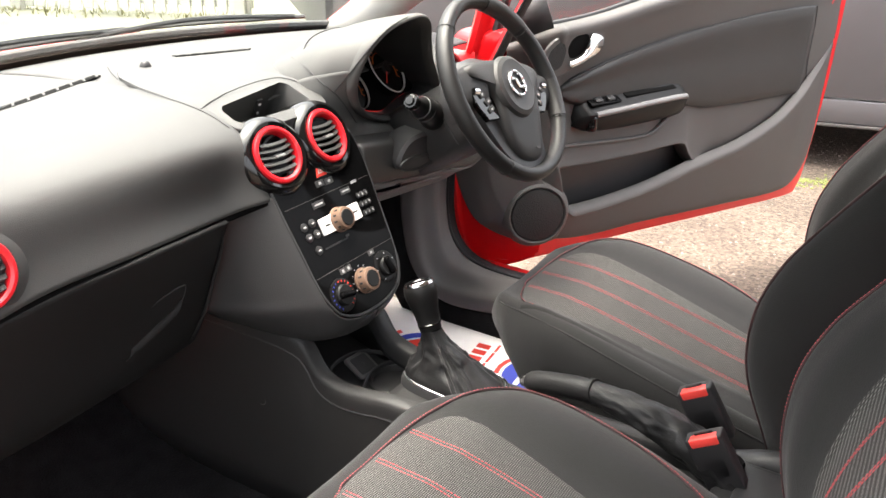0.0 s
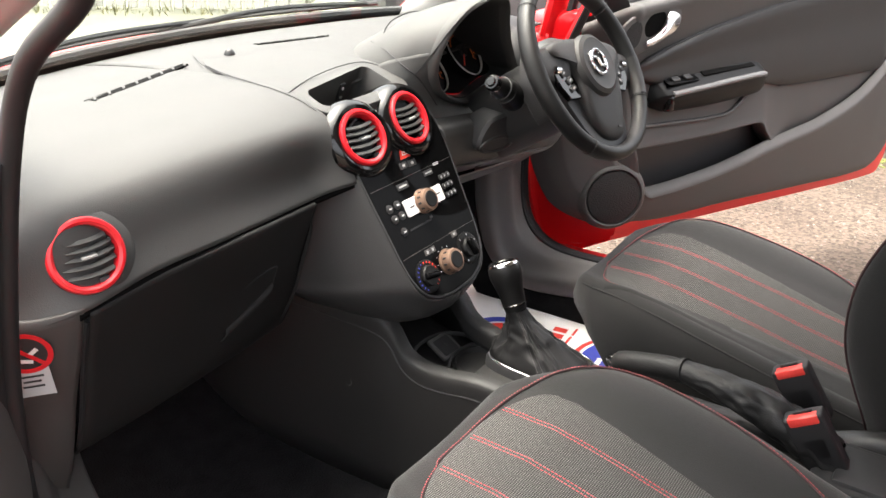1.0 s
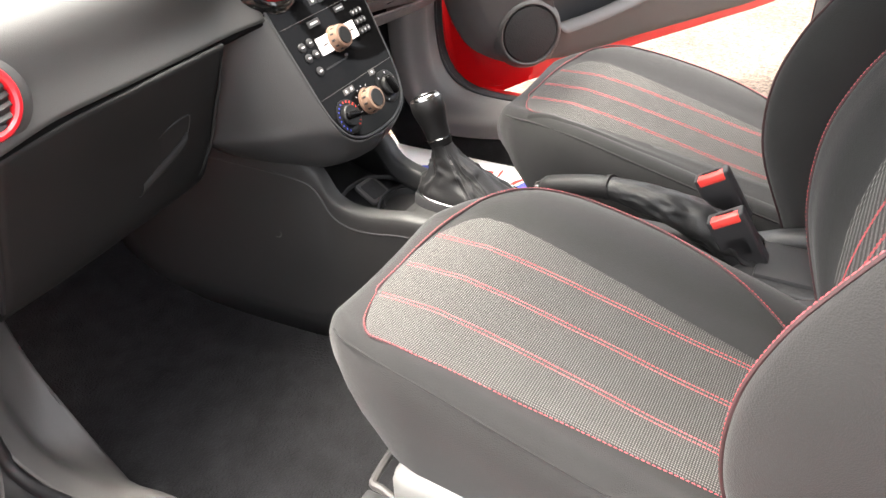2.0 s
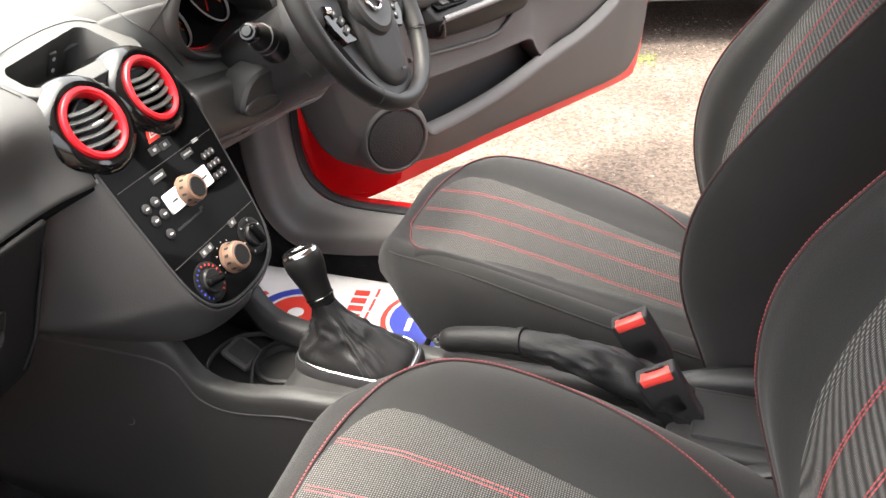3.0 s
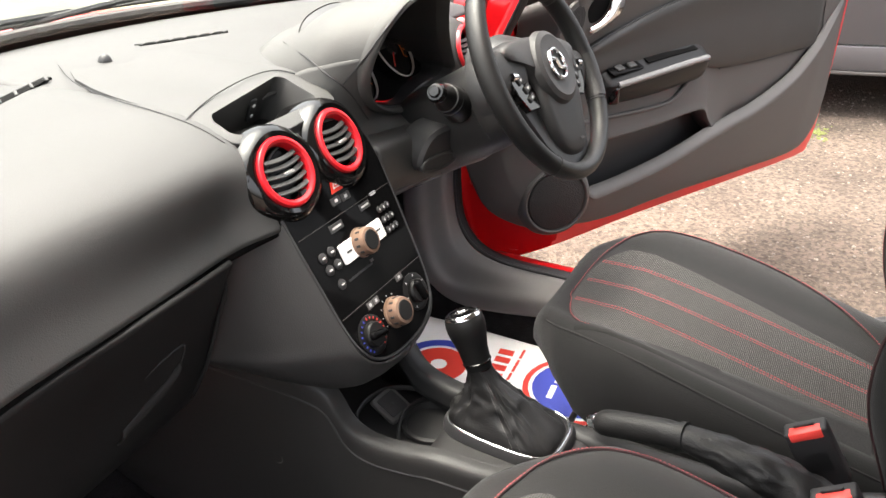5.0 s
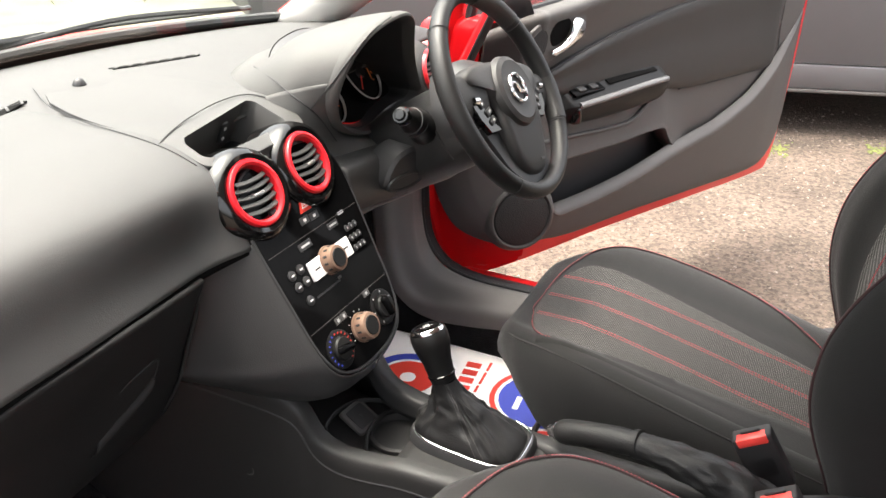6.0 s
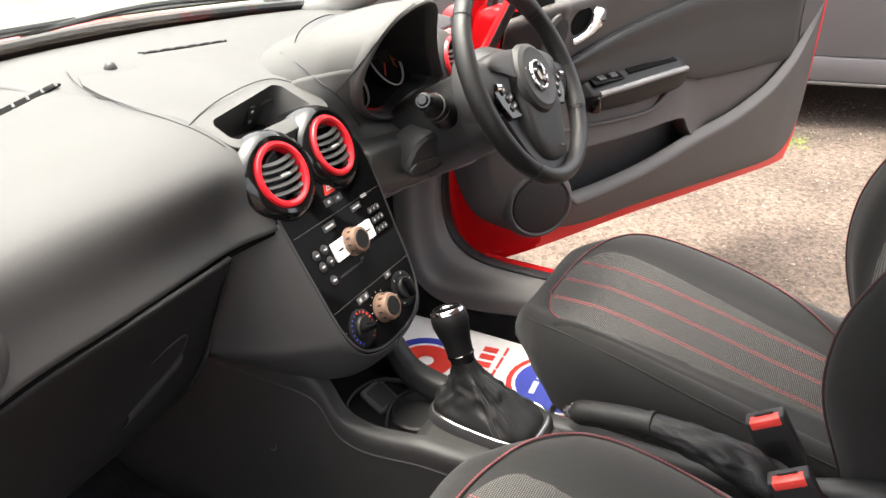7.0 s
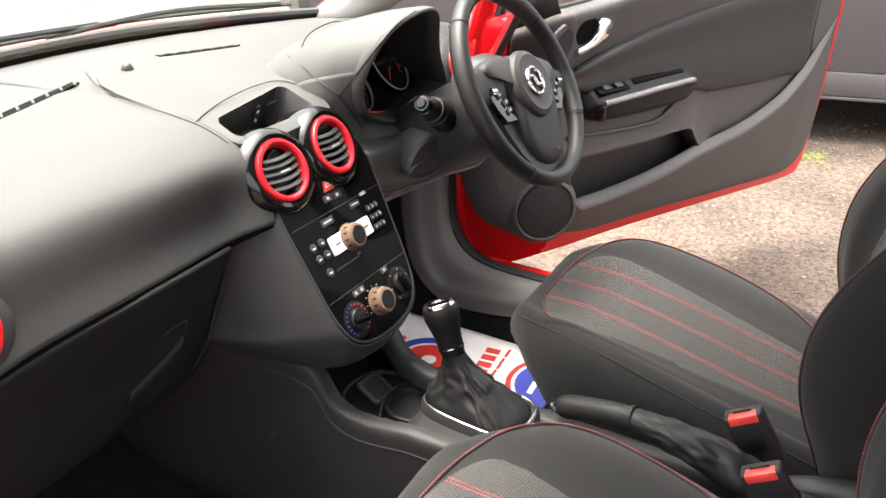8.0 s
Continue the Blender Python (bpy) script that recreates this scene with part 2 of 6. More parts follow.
def loft(sections, nu, nv, bm=None, wrap=False):
    """A smooth sheet through sections, each a list of the same number of points."""
    bm = bm or bmesh.new()
    rows = [curve(s, nv, wrap) for s in sections]
    cols = [curve([r[i] for r in rows], nu) for i in range(nv)]
    sheet(bm, [[cols[i][j] for i in range(nv)] for j in range(nu)], wrap)
    return bm


def box(bm, size, m=Matrix(), bevel=0.002, seg=2):
    """A box with rounded edges, centred in the pose m."""
    r = bmesh.ops.create_cube(bm, size=1.0)
    vs = r["verts"]
    for v in vs:
        v.co = V((v.co.x * size[0], v.co.y * size[1], v.co.z * size[2]))
    if bevel:
        es = list({e for v in vs for e in v.link_edges})
        res = bmesh.ops.bevel(bm, geom=es, offset=min(bevel, min(size) * 0.45), segments=seg, affect="EDGES", profile=0.5)
        vs = list({v for f in res["faces"] for v in f.verts} | {v for v in vs if v.is_valid})
    for v in vs:
        v.co = m @ v.co
    return bm


def lathe(bm, profile, m=Matrix(), n=32, sx=1.0, sy=1.0, ends=False):
    """A turned body: profile of (radius, height) about the z axis of the pose m."""
    rows = []
    for r, h in profile:
        rows.append([m @ V((sx * r * math.cos(2 * math.pi * i / n), sy * r * math.sin(2 * math.pi * i / n), h)) for i in range(n)])
    vs = sheet(bm, rows, True)
    for ring, rad in ((vs[0], profile[0][0]), (vs[-1], profile[-1][0])):
        if ends and rad > 1e-6:
            bm.faces.new(ring)
    if profile[0][0] <= 1e-6 or profile[-1][0] <= 1e-6:
        bmesh.ops.remove_doubles(bm, verts=[v for v in vs[0] + vs[-1]], dist=1e-7)
    return bm


def frame_at(p, tangent, up):
    t = tangent.normalized()
    s = t.cross(up)
    s = s.normalized() if s.length > 1e-6 else t.orthogonal().normalized()
    return s, s.cross(t).normalized()


def tube(bm, path, radius, n=8, closed=False, up=V((0, 0, 1)), flat=1.0):
    """A round bar along a path; radius a number or one for each point."""
    p = [V(q) for q in path]
    k = len(p)
    rows = []
    for i, q in enumerate(p):
        a = p[(i - 1) % k] if closed or i else p[i]
        b = p[(i + 1) % k] if closed or i < k - 1 else p[i]
        s, u = frame_at(q, b - a, V(up))
        r = radius[i] if isinstance(radius, (list, tuple)) else radius
        rows.append([q + s * (r * math.cos(2 * math.pi * j / n)) + u * (r * flat * math.sin(2 * math.pi * j / n)) for j in range(n)])
    if closed:
        rows.append(rows[0])
    vs = sheet(bm, rows, True)
    if closed:
        bmesh.ops.remove_doubles(bm, verts=vs[0] + vs[-1], dist=1e-7)
    else:
        bm.faces.new(vs[0])
        bm.faces.new(vs[-1])
    return bm


def prism(bm, outline, m, depth, bevel=0.0):
    """A plate: a 2D outline raised along z of the pose m from 0 to depth, with a small chamfer."""
    n = len(outline)
    c = sum((V((x, y, 0)) for x, y in outline), V()) / n
    rows = [[V((x, y, 0)) for x, y in outline], [V((x, y, depth - bevel)) for x, y in outline]]
    if bevel:
        rows.append([V((x, y, depth)) + (c - V((x, y, 0))).normalized() * bevel for x, y in outline])
    vs = sheet(bm, [[m @ q for q in r] for r in rows], True)
    bm.faces.new(vs[0])
    bm.faces.new(vs[-1])
    return bm


def rounded(w, h, r, n=5):
    """The outline of a rectangle with rounded corners, about the origin."""
    out = []
    for cx, cy, a in ((w / 2 - r, h / 2 - r, 0), (-w / 2 + r, h / 2 - r, 90), (-w / 2 + r, -h / 2 + r, 180), (w / 2 - r, -h / 2 + r, 270)):
        for i in range(n):
            t = radians(a + 90 * i / (n - 1))
            out.append((cx + r * math.cos(t), cy + r * math.sin(t)))
    return out


def dashes(path, normals, pitch=0.0065, length=0.0048, width=0.0016, height=0.0012, shift=0.0):
    """A row of sewn stitches along a path: small raised thread loops."""
    bm = bmesh.new()
    total = sum((b - a).length for a, b in zip(path, path[1:]))
    n = max(2, int(total / pitch))
    pts, nor = even(path, n + 1), even(normals, n + 1)
    for i in range(n):
        a, b = pts[i], pts[i + 1]
        t = (b - a).normalized()
        u = nor[i].normalized()
        s = t.cross(u).normalized()
        o = a + s * shift
        e = o + t * length
        q = []
        for c, k in ((o, 0.5), (o.lerp(e, 0.5), 1.0), (e, 0.5)):
            q.append([bm.verts.new(c + s * (width / 2 * x) + u * (height * z * k)) for x, z in ((-1, 0), (-0.5, 1), (0.5, 1), (1, 0))])
        for r0, r1 in zip(q, q[1:]):
            for j in range(3):
                bm.faces.new((r0[j], r0[j + 1], r1[j + 1], r1[j]))
    return bm


def letters(text, size, m, mat, name, parent, extrude=0.0004, align="CENTER"):
    """Raised letters in the built-in font, as a mesh, lying in the x-y plane of the pose m."""
    cu = bpy.data.curves.new(name, "FONT")
    cu.body, cu.size, cu.extrude, cu.align_x, cu.align_y, cu.resolution_u = text, size, extrude, align, "CENTER", 2
    tmp = bpy.data.objects.new(name, cu)
    scene.collection.objects.link(tmp)
    me = bpy.data.meshes.new_from_object(tmp.evaluated_get(bpy.context.evaluated_depsgraph_get()))
    bpy.data.objects.remove(tmp)
    bpy.data.curves.remove(cu)
    me.transform(m)
    me.materials.clear()
    me.materials.append(mat)
    ob = new(name, me)
    if parent is not None:
        ob.parent = parent
    return ob


# ---- yard ----
bm = bmesh.new()
sheet(bm, [[V((x, y, 0)) for x in (-400, 400)] for y in (-400, 400)])
tagged(part("ground", bm, M_GROUND), "pale beige trodden gravel yard around the car", "ground", kind="structure")

bm = bmesh.new()
box(bm, (26, 16, 0.02), pose(-6, 11.0, 0.0, 0, 0, 4), 0.006, 1)
tagged(part("pavement", bm, material("mossy_concrete", (0.17, 0.175, 0.135), 0.95, grain=0.4, grain_size=0.02, vary=0.35, vary_size=0.8, spec=0.2)), "grey-green mossy concrete in front of the fence", "concrete", kind="structure")
rng = random.Random(4)


def pebbles(name, spots, mat):
    """Many small squashed stones in one mesh: (x, y, z, radius, flatness, turn)."""
    base = bmesh.new()
    bmesh.ops.create_icosphere(base, subdivisions=1, radius=1.0)
    base.verts.ensure_lookup_table()
    bv = [v.co.copy() for v in base.verts]
    bf = [[v.index for v in f.verts] for f in base.faces]
    base.free()
    vs, fs = [], []
    for x, y, z, r, flat, turn in spots:
        c_, s_, n = math.cos(turn), math.sin(turn), len(vs)
        for i, q in enumerate(bv):
            k = r * (1 + 0.25 * math.sin(turn * 7 + i * 2.3))
            vs.append((x + k * (q.x * c_ - 0.75 * q.y * s_), y + k * (q.x * s_ + 0.75 * q.y * c_), z + r * flat * q.z))
        fs += [[n + i for i in f] for f in bf]
    me = bpy.data.meshes.new(name)
    me.from_pydata(vs, [], fs)
    return new(name, finish(me, mat, 20))


spots = [(rng.uniform(0.95, 4.0), rng.uniform(-2.4, 1.0), 0.0008, 0.002 + 0.007 * rng.random() ** 3, rng.uniform(0.4, 0.8), rng.random() * 6.28) for i in range(5200)]
tagged(pebbles("gravel_stones", spots, M_STONE), "loose pale pebbles lying on the gravel yard", "gravel", kind="stuff")
spots = []
for i in range(1800):
    y = rng.uniform(-2.2, 0.6)
    x = 3.2 - 0.3 * (y + 0.3) + rng.gauss(0, 0.05) + 0.05 * math.sin(7 * y)
    if noise.noise((x * 3, y * 3, 0)) > -0.02:
        spots.append((x, y, 0.001, rng.uniform(0.004, 0.013), 0.5, rng.random() * 6.28))
tagged(pebbles("moss_tufts", spots, M_MOSS), "low green moss tufts along the edge of the gravel", "moss", kind="stuff")


def along(a, b, s, out=0.0, z=0.0):
    """A point s metres along the line a-b on the ground, out metres to its left."""
    d = (V(b) - V(a)).normalized()
    p = V(a) + d * s + V((-d.y, d.x)) * out
    return V((p.x, p.y, z))


# grey trailer standing beyond the driver's door
TA, TB = (4.75, -4.8), (2.62, 2.3)
trailer = thing("trailer", "dark grey painted flat-sided trailer standing on the gravel", "trailer", along(TA, TB, 3))
ang = math.degrees(math.atan2(TB[1] - TA[1], TB[0] - TA[0]))
long = (V(TB) - V(TA)).length


def tpose(s, out, z):
    p = along(TA, TB, s, out, z)
    return pose(p.x, p.y, p.z, 0, 0, ang)


bm = bmesh.new()
box(bm, (long, 0.06, 0.85), tpose(long / 2, -0.05, 0.36 + 0.425), 0.004)
part("side_panel", bm, M_GREY, trailer)
bm = bmesh.new()
box(bm, (long, 0.07, 0.115), tpose(long / 2, -0.045, 0.295), 0.006)
part("bottom_rail", bm, M_GREY, trailer)
bm = bmesh.new()
box(bm, (long, 0.09, 0.014), tpose(long / 2, -0.04, 0.228), 0.004)
part("rail_lip", bm, M_PANEL, trailer, "scuffed pale metal lip")
bm = bmesh.new()
box(bm, (long, 2.2, 0.05), tpose(long / 2, -1.18, 0.30), 0.004)
part("deck", bm, M_BLACKWALL, trailer)
for s in (1.6, 2.6):
    bm = bmesh.new()
    lathe(bm, [(0.0, -0.1), (0.18, -0.1), (0.29, -0.08), (0.30, 0), (0.29, 0.08), (0.18, 0.1), (0.0, 0.1)], tpose(s, -0.9, 0.3) @ pose(0, 0, 0, 90), 28)
    part("wheel", bm, M_RUBBER, trailer)
for s in (0.4, long - 0.4):
    bm = bmesh.new()
    box(bm, (0.09, 0.09, 0.3), tpose(s, -0.5, 0.15), 0.005)
    part("leg", bm, M_BLACKWALL, trailer)

# cream fence of upright boards past the windscreen
FA, FB = (5.05, 5.25), (0.4, 15.2)
fence = tagged(new("fence"), "cream painted upright board fence along the yard", "fence", kind="structure")
fang = math.degrees(math.atan2(FB[1] - FA[1], FB[0] - FA[0]))
flen = (V(FB) - V(FA)).length
bm = bmesh.new()
box(bm, (0.105, 0.02, 2.2), Matrix(), 0.006, 1)
bmesh.ops.recalc_face_normals(bm, faces=bm.faces)
board = bpy.data.meshes.new("board")
bm.to_mesh(board)
bm.free()
finish(board, M_FENCE)
for i in range(int(flen / 0.125)):
    p = along(FA, FB, 0.06 + 0.125 * i, rng.uniform(-0.004, 0.004), 1.13 + rng.uniform(-0.01, 0.01))
    ob = new("board", board)
    ob.matrix_world = pose(p.x, p.y, p.z, 0, rng.uniform(-0.4, 0.4), fang)
    ob.parent = fence
bm = bmesh.new()
box(bm, (flen, 0.03, 2.0), Matrix.Translation(along(FA, FB, flen / 2, -0.035, 1.1)) @ pose(0, 0, 0, 0, 0, fang), 0.003)
part("backing", bm, M_FENCE, fence)
for i in range(5):
    p = along(FA, FB, 0.1 + 2.3 * i, 0.05, 1.1)
    bm = bmesh.new()
    box(bm, (0.1, 0.08, 2.2), pose(p.x, p.y, p.z, 0, 0, fang), 0.006)
    part("fence_post", bm, M_FENCE, fence)
bm = bmesh.new()
for i in range(900):
    p = along(FA, FB, rng.uniform(0, flen), abs(rng.gauss(0.12, 0.14)) + 0.03)
    h, w, t = rng.uniform(0.02, 0.10), rng.uniform(0.004, 0.012), rng.random() * 6.28
    d, lean = V((math.cos(t), math.sin(t), 0)) * w, V((rng.uniform(-0.04, 0.04), rng.uniform(-0.04, 0.04), h))
    bm.faces.new([bm.verts.new(q) for q in (p - d, p + d, p + lean + d * 0.2, p + lean - d * 0.2)])
tagged(part("weeds", bm, M_WEED), "dry weeds and grass at the foot of the fence", "weeds", kind="stuff")
# grey building beside the fence
bm = bmesh.new()
box(bm, (4.2, 3.0, 3.2), pose(7.0, 3.55, 1.6, 0, 0, -42), 0.02)
tagged(part("building_wall", bm, M_GREY), "plain grey wall of a building beside the fence", "wall", kind="structure")

# ---- car shell ----
car = thing("car_body", "red hatchback body shell with both doors open", "car", (0, 0, 0))
SILLZ, FLOORZ = 0.365, 0.225


def mirror(pts, s):
    return [V((s * q[0], q[1], q[2])) for q in pts]


# windscreen, its black border, bonnet and wipers
BASE = [(-0.70, 0.68, 0.94), (-0.5, 0.79, 0.944), (-0.25, 0.875, 0.947), (0, 0.90, 0.948), (0.25, 0.875, 0.947), (0.5, 0.79, 0.944), (0.70, 0.68, 0.94)]
TOP = [(-0.53, -0.02, 1.37), (-0.36, 0.02, 1.395), (-0.18, 0.04, 1.405), (0, 0.05, 1.41), (0.18, 0.04, 1.405), (0.36, 0.02, 1.395), (0.53, -0.02, 1.37)]
MID = [(V(a) + V(b)) / 2 + V((0, 0.05, 0.045)) for a, b in zip(BASE, TOP)]
glass = part("windscreen", loft([BASE, MID, TOP], 12, 25), M_GLASS, car, "clear windscreen glass", thick=0.004)
glass.visible_shadow = False
bm = bmesh.new()
tube(bm, curve([V(q) + V((0, 0.005, 0.008)) for q in BASE], 40), 0.011, 8)
part("windscreen_seal", bm, M_RUBBER, car)
rows = [[V((q[0] * k, q[1] + dy, z + 0.02 * math.cos(q[0] * 2))) for q in BASE] for dy, z, k in ((0.085, 0.915, 1.05), (0.16, 0.917, 1.08), (0.45, 0.865, 1.05), (0.75, 0.77, 0.98), (0.86, 0.62, 0.95))]
part("bonnet", loft(rows, 14, 25), M_PAINT, car, "glossy red bonnet", thick=0.006)
rows = [[V((q[0] * k, q[1] + dy, z + 0.008 * math.cos(q[0] * 2))) for q in BASE] for dy, z, k in ((0.012, 0.936, 1.0), (0.05, 0.930, 1.02), (0.083, 0.922, 1.05), (0.10, 0.88, 1.05))]
part("cowl", loft(rows, 8, 25), M_RUBBER, car, "black cowl below the windscreen", thick=0.004)
for x0, x1, y0, y1 in ((-0.42, 0.22, 0.90, 0.955), (0.10, 0.62, 0.965, 0.80)):
    bm = bmesh.new()
    tube(bm, curve([(x0, y0, 0.955), ((x0 + x1) / 2, (y0 + y1) / 2 + 0.015, 0.975), (x1, y1, 0.965)], 14), 0.006, 6)
    wiper = part("wiper", bm, M_RUBBER, car)
    bm = bmesh.new()
    tube(bm, curve([(x0 + 0.1, y0 + 0.03, 0.955), ((x0 + x1) / 2, (y0 + y1) / 2 + 0.035, 0.963), (x1 + 0.05, y1 + 0.01, 0.957)], 14), 0.009, 6, flat=0.6)
    part("blade", bm, M_RUBBER, wiper)

for s in (-1, 1):
    # windscreen pillar: pale trim inside, red outside
    inner = [(0.665, 0.70, 0.945), (0.615, 0.45, 1.10), (0.56, 0.18, 1.26), (0.53, -0.02, 1.36)]
    secs = []
    for q in inner:
        q = V(q)
        secs.append(mirror([q + V(d) for d in ((0.0, 0.03, 0.005), (-0.028, 0.0, -0.01), (-0.022, -0.05, -0.03), (0.02, -0.075, -0.035), (0.05, -0.06, -0.02))], s))
    part("pillar_trim", loft(secs, 14, 12), M_PILLAR, car, "pale grey pillar trim" if s > 0 else "dark pillar trim", thick=0.006)
    secs = []
    for q in inner:
        q = V(q)
        secs.append(mirror([q + V(d) for d in ((0.01, 0.035, 0.01), (0.06, 0.0, 0.0), (0.075, -0.05, -0.03), (0.05, -0.07, -0.03))], s))
    part("pillar_outer", loft(secs, 14, 10), M_PAINT, car, thick=0.004)
    # door opening seal
    dy = 0.0 if s < 0 else 0.03
    seal = [(0.60, -0.95, 1.33), (0.62, -0.6, 1.345), (0.65, -0.38, 1.32), (0.68, -0.2, 1.26), (0.70, -0.06, 1.20), (0.70, 0.05, 1.13), (0.70, 0.125, 1.04), (0.70, 0.19 + dy, 0.88), (0.70, 0.248 + 1.6 * dy, 0.72), (0.70, 0.280 + 2.1 * dy, 0.56), (0.70, 0.285 + dy * 2, 0.43), (0.70, 0.25, SILLZ), (0.70, 0.10, SILLZ), (0.70, -0.3, SILLZ), (0.70, -0.7, SILLZ), (0.69, -0.95, SILLZ + 0.01)]
    if s > 0:
        seal[3:13] = [(0.68, -0.12, 1.27), (0.70, 0.03, 1.205), (0.70, 0.125, 1.135), (0.70, 0.185, 1.05), (0.70, 0.26, 0.90), (0.70, 0.33, 0.75), (0.70, 0.368, 0.63), (0.70, 0.375, 0.54), (0.70, 0.362, 0.45), (0.70, 0.318, 0.392), (0.70, 0.24, 0.367), (0.70, 0.10, SILLZ)]
    if s < 0:
        seal[:7] = [(0.60, -0.95, 1.46), (0.62, -0.6, 1.47), (0.65, -0.3, 1.45), (0.69, -0.13, 1.36), (0.695, -0.085, 1.26), (0.69, -0.03, 1.192), (0.69, 0.07, 1.128), (0.695, 0.128, 1.035)]
    bm = bmesh.new()
    tube(bm, curve(mirror(seal, s), 90), 0.011 if s < 0 else 0.0045, 10, up=V((s, 0, 0)))
    part("door_seal", bm, M_RUBBER, car, "black rubber door seal")
    secs = [mirror([q + V((0.004, 0, 0)), q + V((0.022, -0.004, 0.0)), q + V((0.042, 0.008, -0.008))], s) for q in map(V, seal if s > 0 else seal[7:])]
    part("seal_lip", loft(secs, 70, 8), M_RUBBER, car, thick=0.006)
    # red body flange outside the seal
    secs = [mirror([q + V((0.042, 0.010, -0.008)), q + V((0.06, 0.022, -0.018)), q + V((0.075, 0.06, -0.035))], s) for q in map(V, seal if s > 0 else seal[8:])]
    part("door_frame", loft(secs, 70, 8), M_PAINT, car, "glossy red door frame", thick=0.004)
    # front wing side
    secs = [mirror([(0.79, y, z), (0.80, y + 0.25, z), (0.78, y + 0.75, z * 0.97)], s) for y, z in ((0.34, 0.30), (0.40, 0.5), (0.38, 0.72), (0.36, 0.90))]
    part("wing", loft(secs, 8, 8), M_PAINT, car, thick=0.004)
    # sill and kick panel trim: an upper band with a rounded inner edge, dark carpet below it
    back = 0.0 if s > 0 else -0.055
    secs, low = [], []
    toe = iter(((-1.0, 0.222), (-0.5, 0.222), (0.0, 0.222), (0.10, 0.222), (0.19, 0.224), (0.25, 0.285), (0.30, 0.355), (0.345, 0.42), (0.375, 0.49), (0.39, 0.60), (0.39, 0.72)))
    for y, z, yb, zb, k in ((-1.0, 0.362, -1.0, 0.352, 0), (-0.5, 0.362, -0.5, 0.352, 0), (0.0, 0.362, 0.0, 0.356, 0), (0.10, 0.363, 0.09, 0.354, 0), (0.20, 0.363, 0.21, 0.336, 0), (0.27, 0.370, 0.30, 0.326, 0.1), (0.325, 0.394, 0.355, 0.336, 0.4), (0.362, 0.45, 0.392, 0.385, 0.8), (0.375, 0.54, 0.41, 0.49, 1), (0.368, 0.63, 0.412, 0.61, 1), (0.33, 0.75, 0.40, 0.73, 1)):
        f = back if y > 0.1 else 0.0
        a, b = V((0.694, y + f, z)), V((0.624, yb + f, zb))
        mid = a.lerp(b, 0.5) + V((-0.004, 0.0, 0.009 * (1 - k))) + V((0, -0.010 * k, 0))
        inner = b + V((-0.010, 0.012 * k, -0.012 * (1 - k)))
        end = b + V((-0.016, 0.045 * k, -0.045 * (1 - k)))
        if s < 0:
            end = V((0.578, *next(toe)))
            inner = b.lerp(end, 0.35) + V((-0.006, 0, 0))
        secs.append(mirror([a, a.lerp(mid, 0.6) + V((0, 0, 0.003)), mid, b + V((0.010, -0.006 * k, 0.005)), inner, end], s))
        low.append(mirror([end + V((0.003, 0, 0)), end + V((-0.006, 0.03 * k, (0.21 - end.z) * 0.4 * (1 - k))), end + V((-0.008, 0.06 * k, (0.21 - end.z) * 0.75 * (1 - k))), V((0.594, yb + f + 0.16 * k, 0.213 if k < 0.5 else end.z))], s))
    # driver's trim is a paler copy: the light on that side is in its colour
    part("sill_trim", loft(secs, 70, 24), M_KICK if s > 0 else M_PANEL, car, "grey moulded sill and kick panel trim", thick=0.003)
    part("sill_carpet", loft(low, 50, 10), M_CARPET, car, "black carpet below the sill trim", thick=0.003)
    # outer sill
    bm = bmesh.new()
    box(bm, (0.10, 1.35, 0.13), pose(s * 0.755, -0.36, 0.285), 0.03, 4)
    part("outer_sill", bm, M_PAINT, car)
    # rear side with quarter glass
    secs = [mirror([(0.72, -0.98, z), (0.76, -1.3, z), (0.72, -1.95, z)], s) for z in (0.25, 0.6, 0.95)]
    part("rear_side", loft(secs, 8, 8), M_PAINT, car, thick=0.02)
    secs = [mirror([(0.70, -0.98, 0.95), (0.66, -1.02, 1.15), (0.56, -1.05, 1.37)], s), mirror([(0.72, -1.10, 0.95), (0.67, -1.13, 1.15), (0.56, -1.15, 1.37)], s)]
    part("door_pillar", loft(secs, 4, 8), M_PILLAR, car, thick=0.03)
    bm = bmesh.new()
    box(bm, (0.05, 1.95, 0.05), pose(s * 0.56, -1.0, 1.385), 0.015)
    part("roof_rail", bm, M_PILLAR, car)

secs = [[V((x, y, z - 0.09 * (x / 0.6) ** 2)) for x in (-0.58, -0.3, 0, 0.3, 0.58)] for y, z in ((0.05, 1.41), (-0.4, 1.455), (-1.0, 1.46), (-1.6, 1.43), (-1.95, 1.39))]
part("roof", loft(secs, 16, 13), M_PILLAR, car, "pale headlining under the roof", thick=0.03)
secs = [[q + V((0, 0, 0.028)) for q in map(V, r)] for r in secs]
part("roof_skin", loft(secs, 16, 13), M_PAINT, car, "glossy red roof", thick=0.006)
secs = [[V((x, y, z)) for x in (-0.74, -0.3, 0.3, 0.74)] for y, z in ((-1.95, 0.2), (-1.95, 0.6), (-1.95, 0.95))]
part("tailgate", loft(secs, 6, 8), M_PAINT, car, thick=0.03)

# floor carpet with the slope of the bulkhead
secs = []
for x in (-0.62, -0.4, -0.2, 0.2, 0.4, 0.62):
    bump = 0.0
    secs.append([(x, -1.9, 0.30), (x, -0.9, 0.24), (x, -0.2, FLOORZ), (x, 0.25, FLOORZ), (x, 0.50, FLOORZ + 0.01), (x, 0.66, 0.30), (x, 0.80, 0.46), (x, 0.84, 0.62), (x, 0.84, 0.90)])
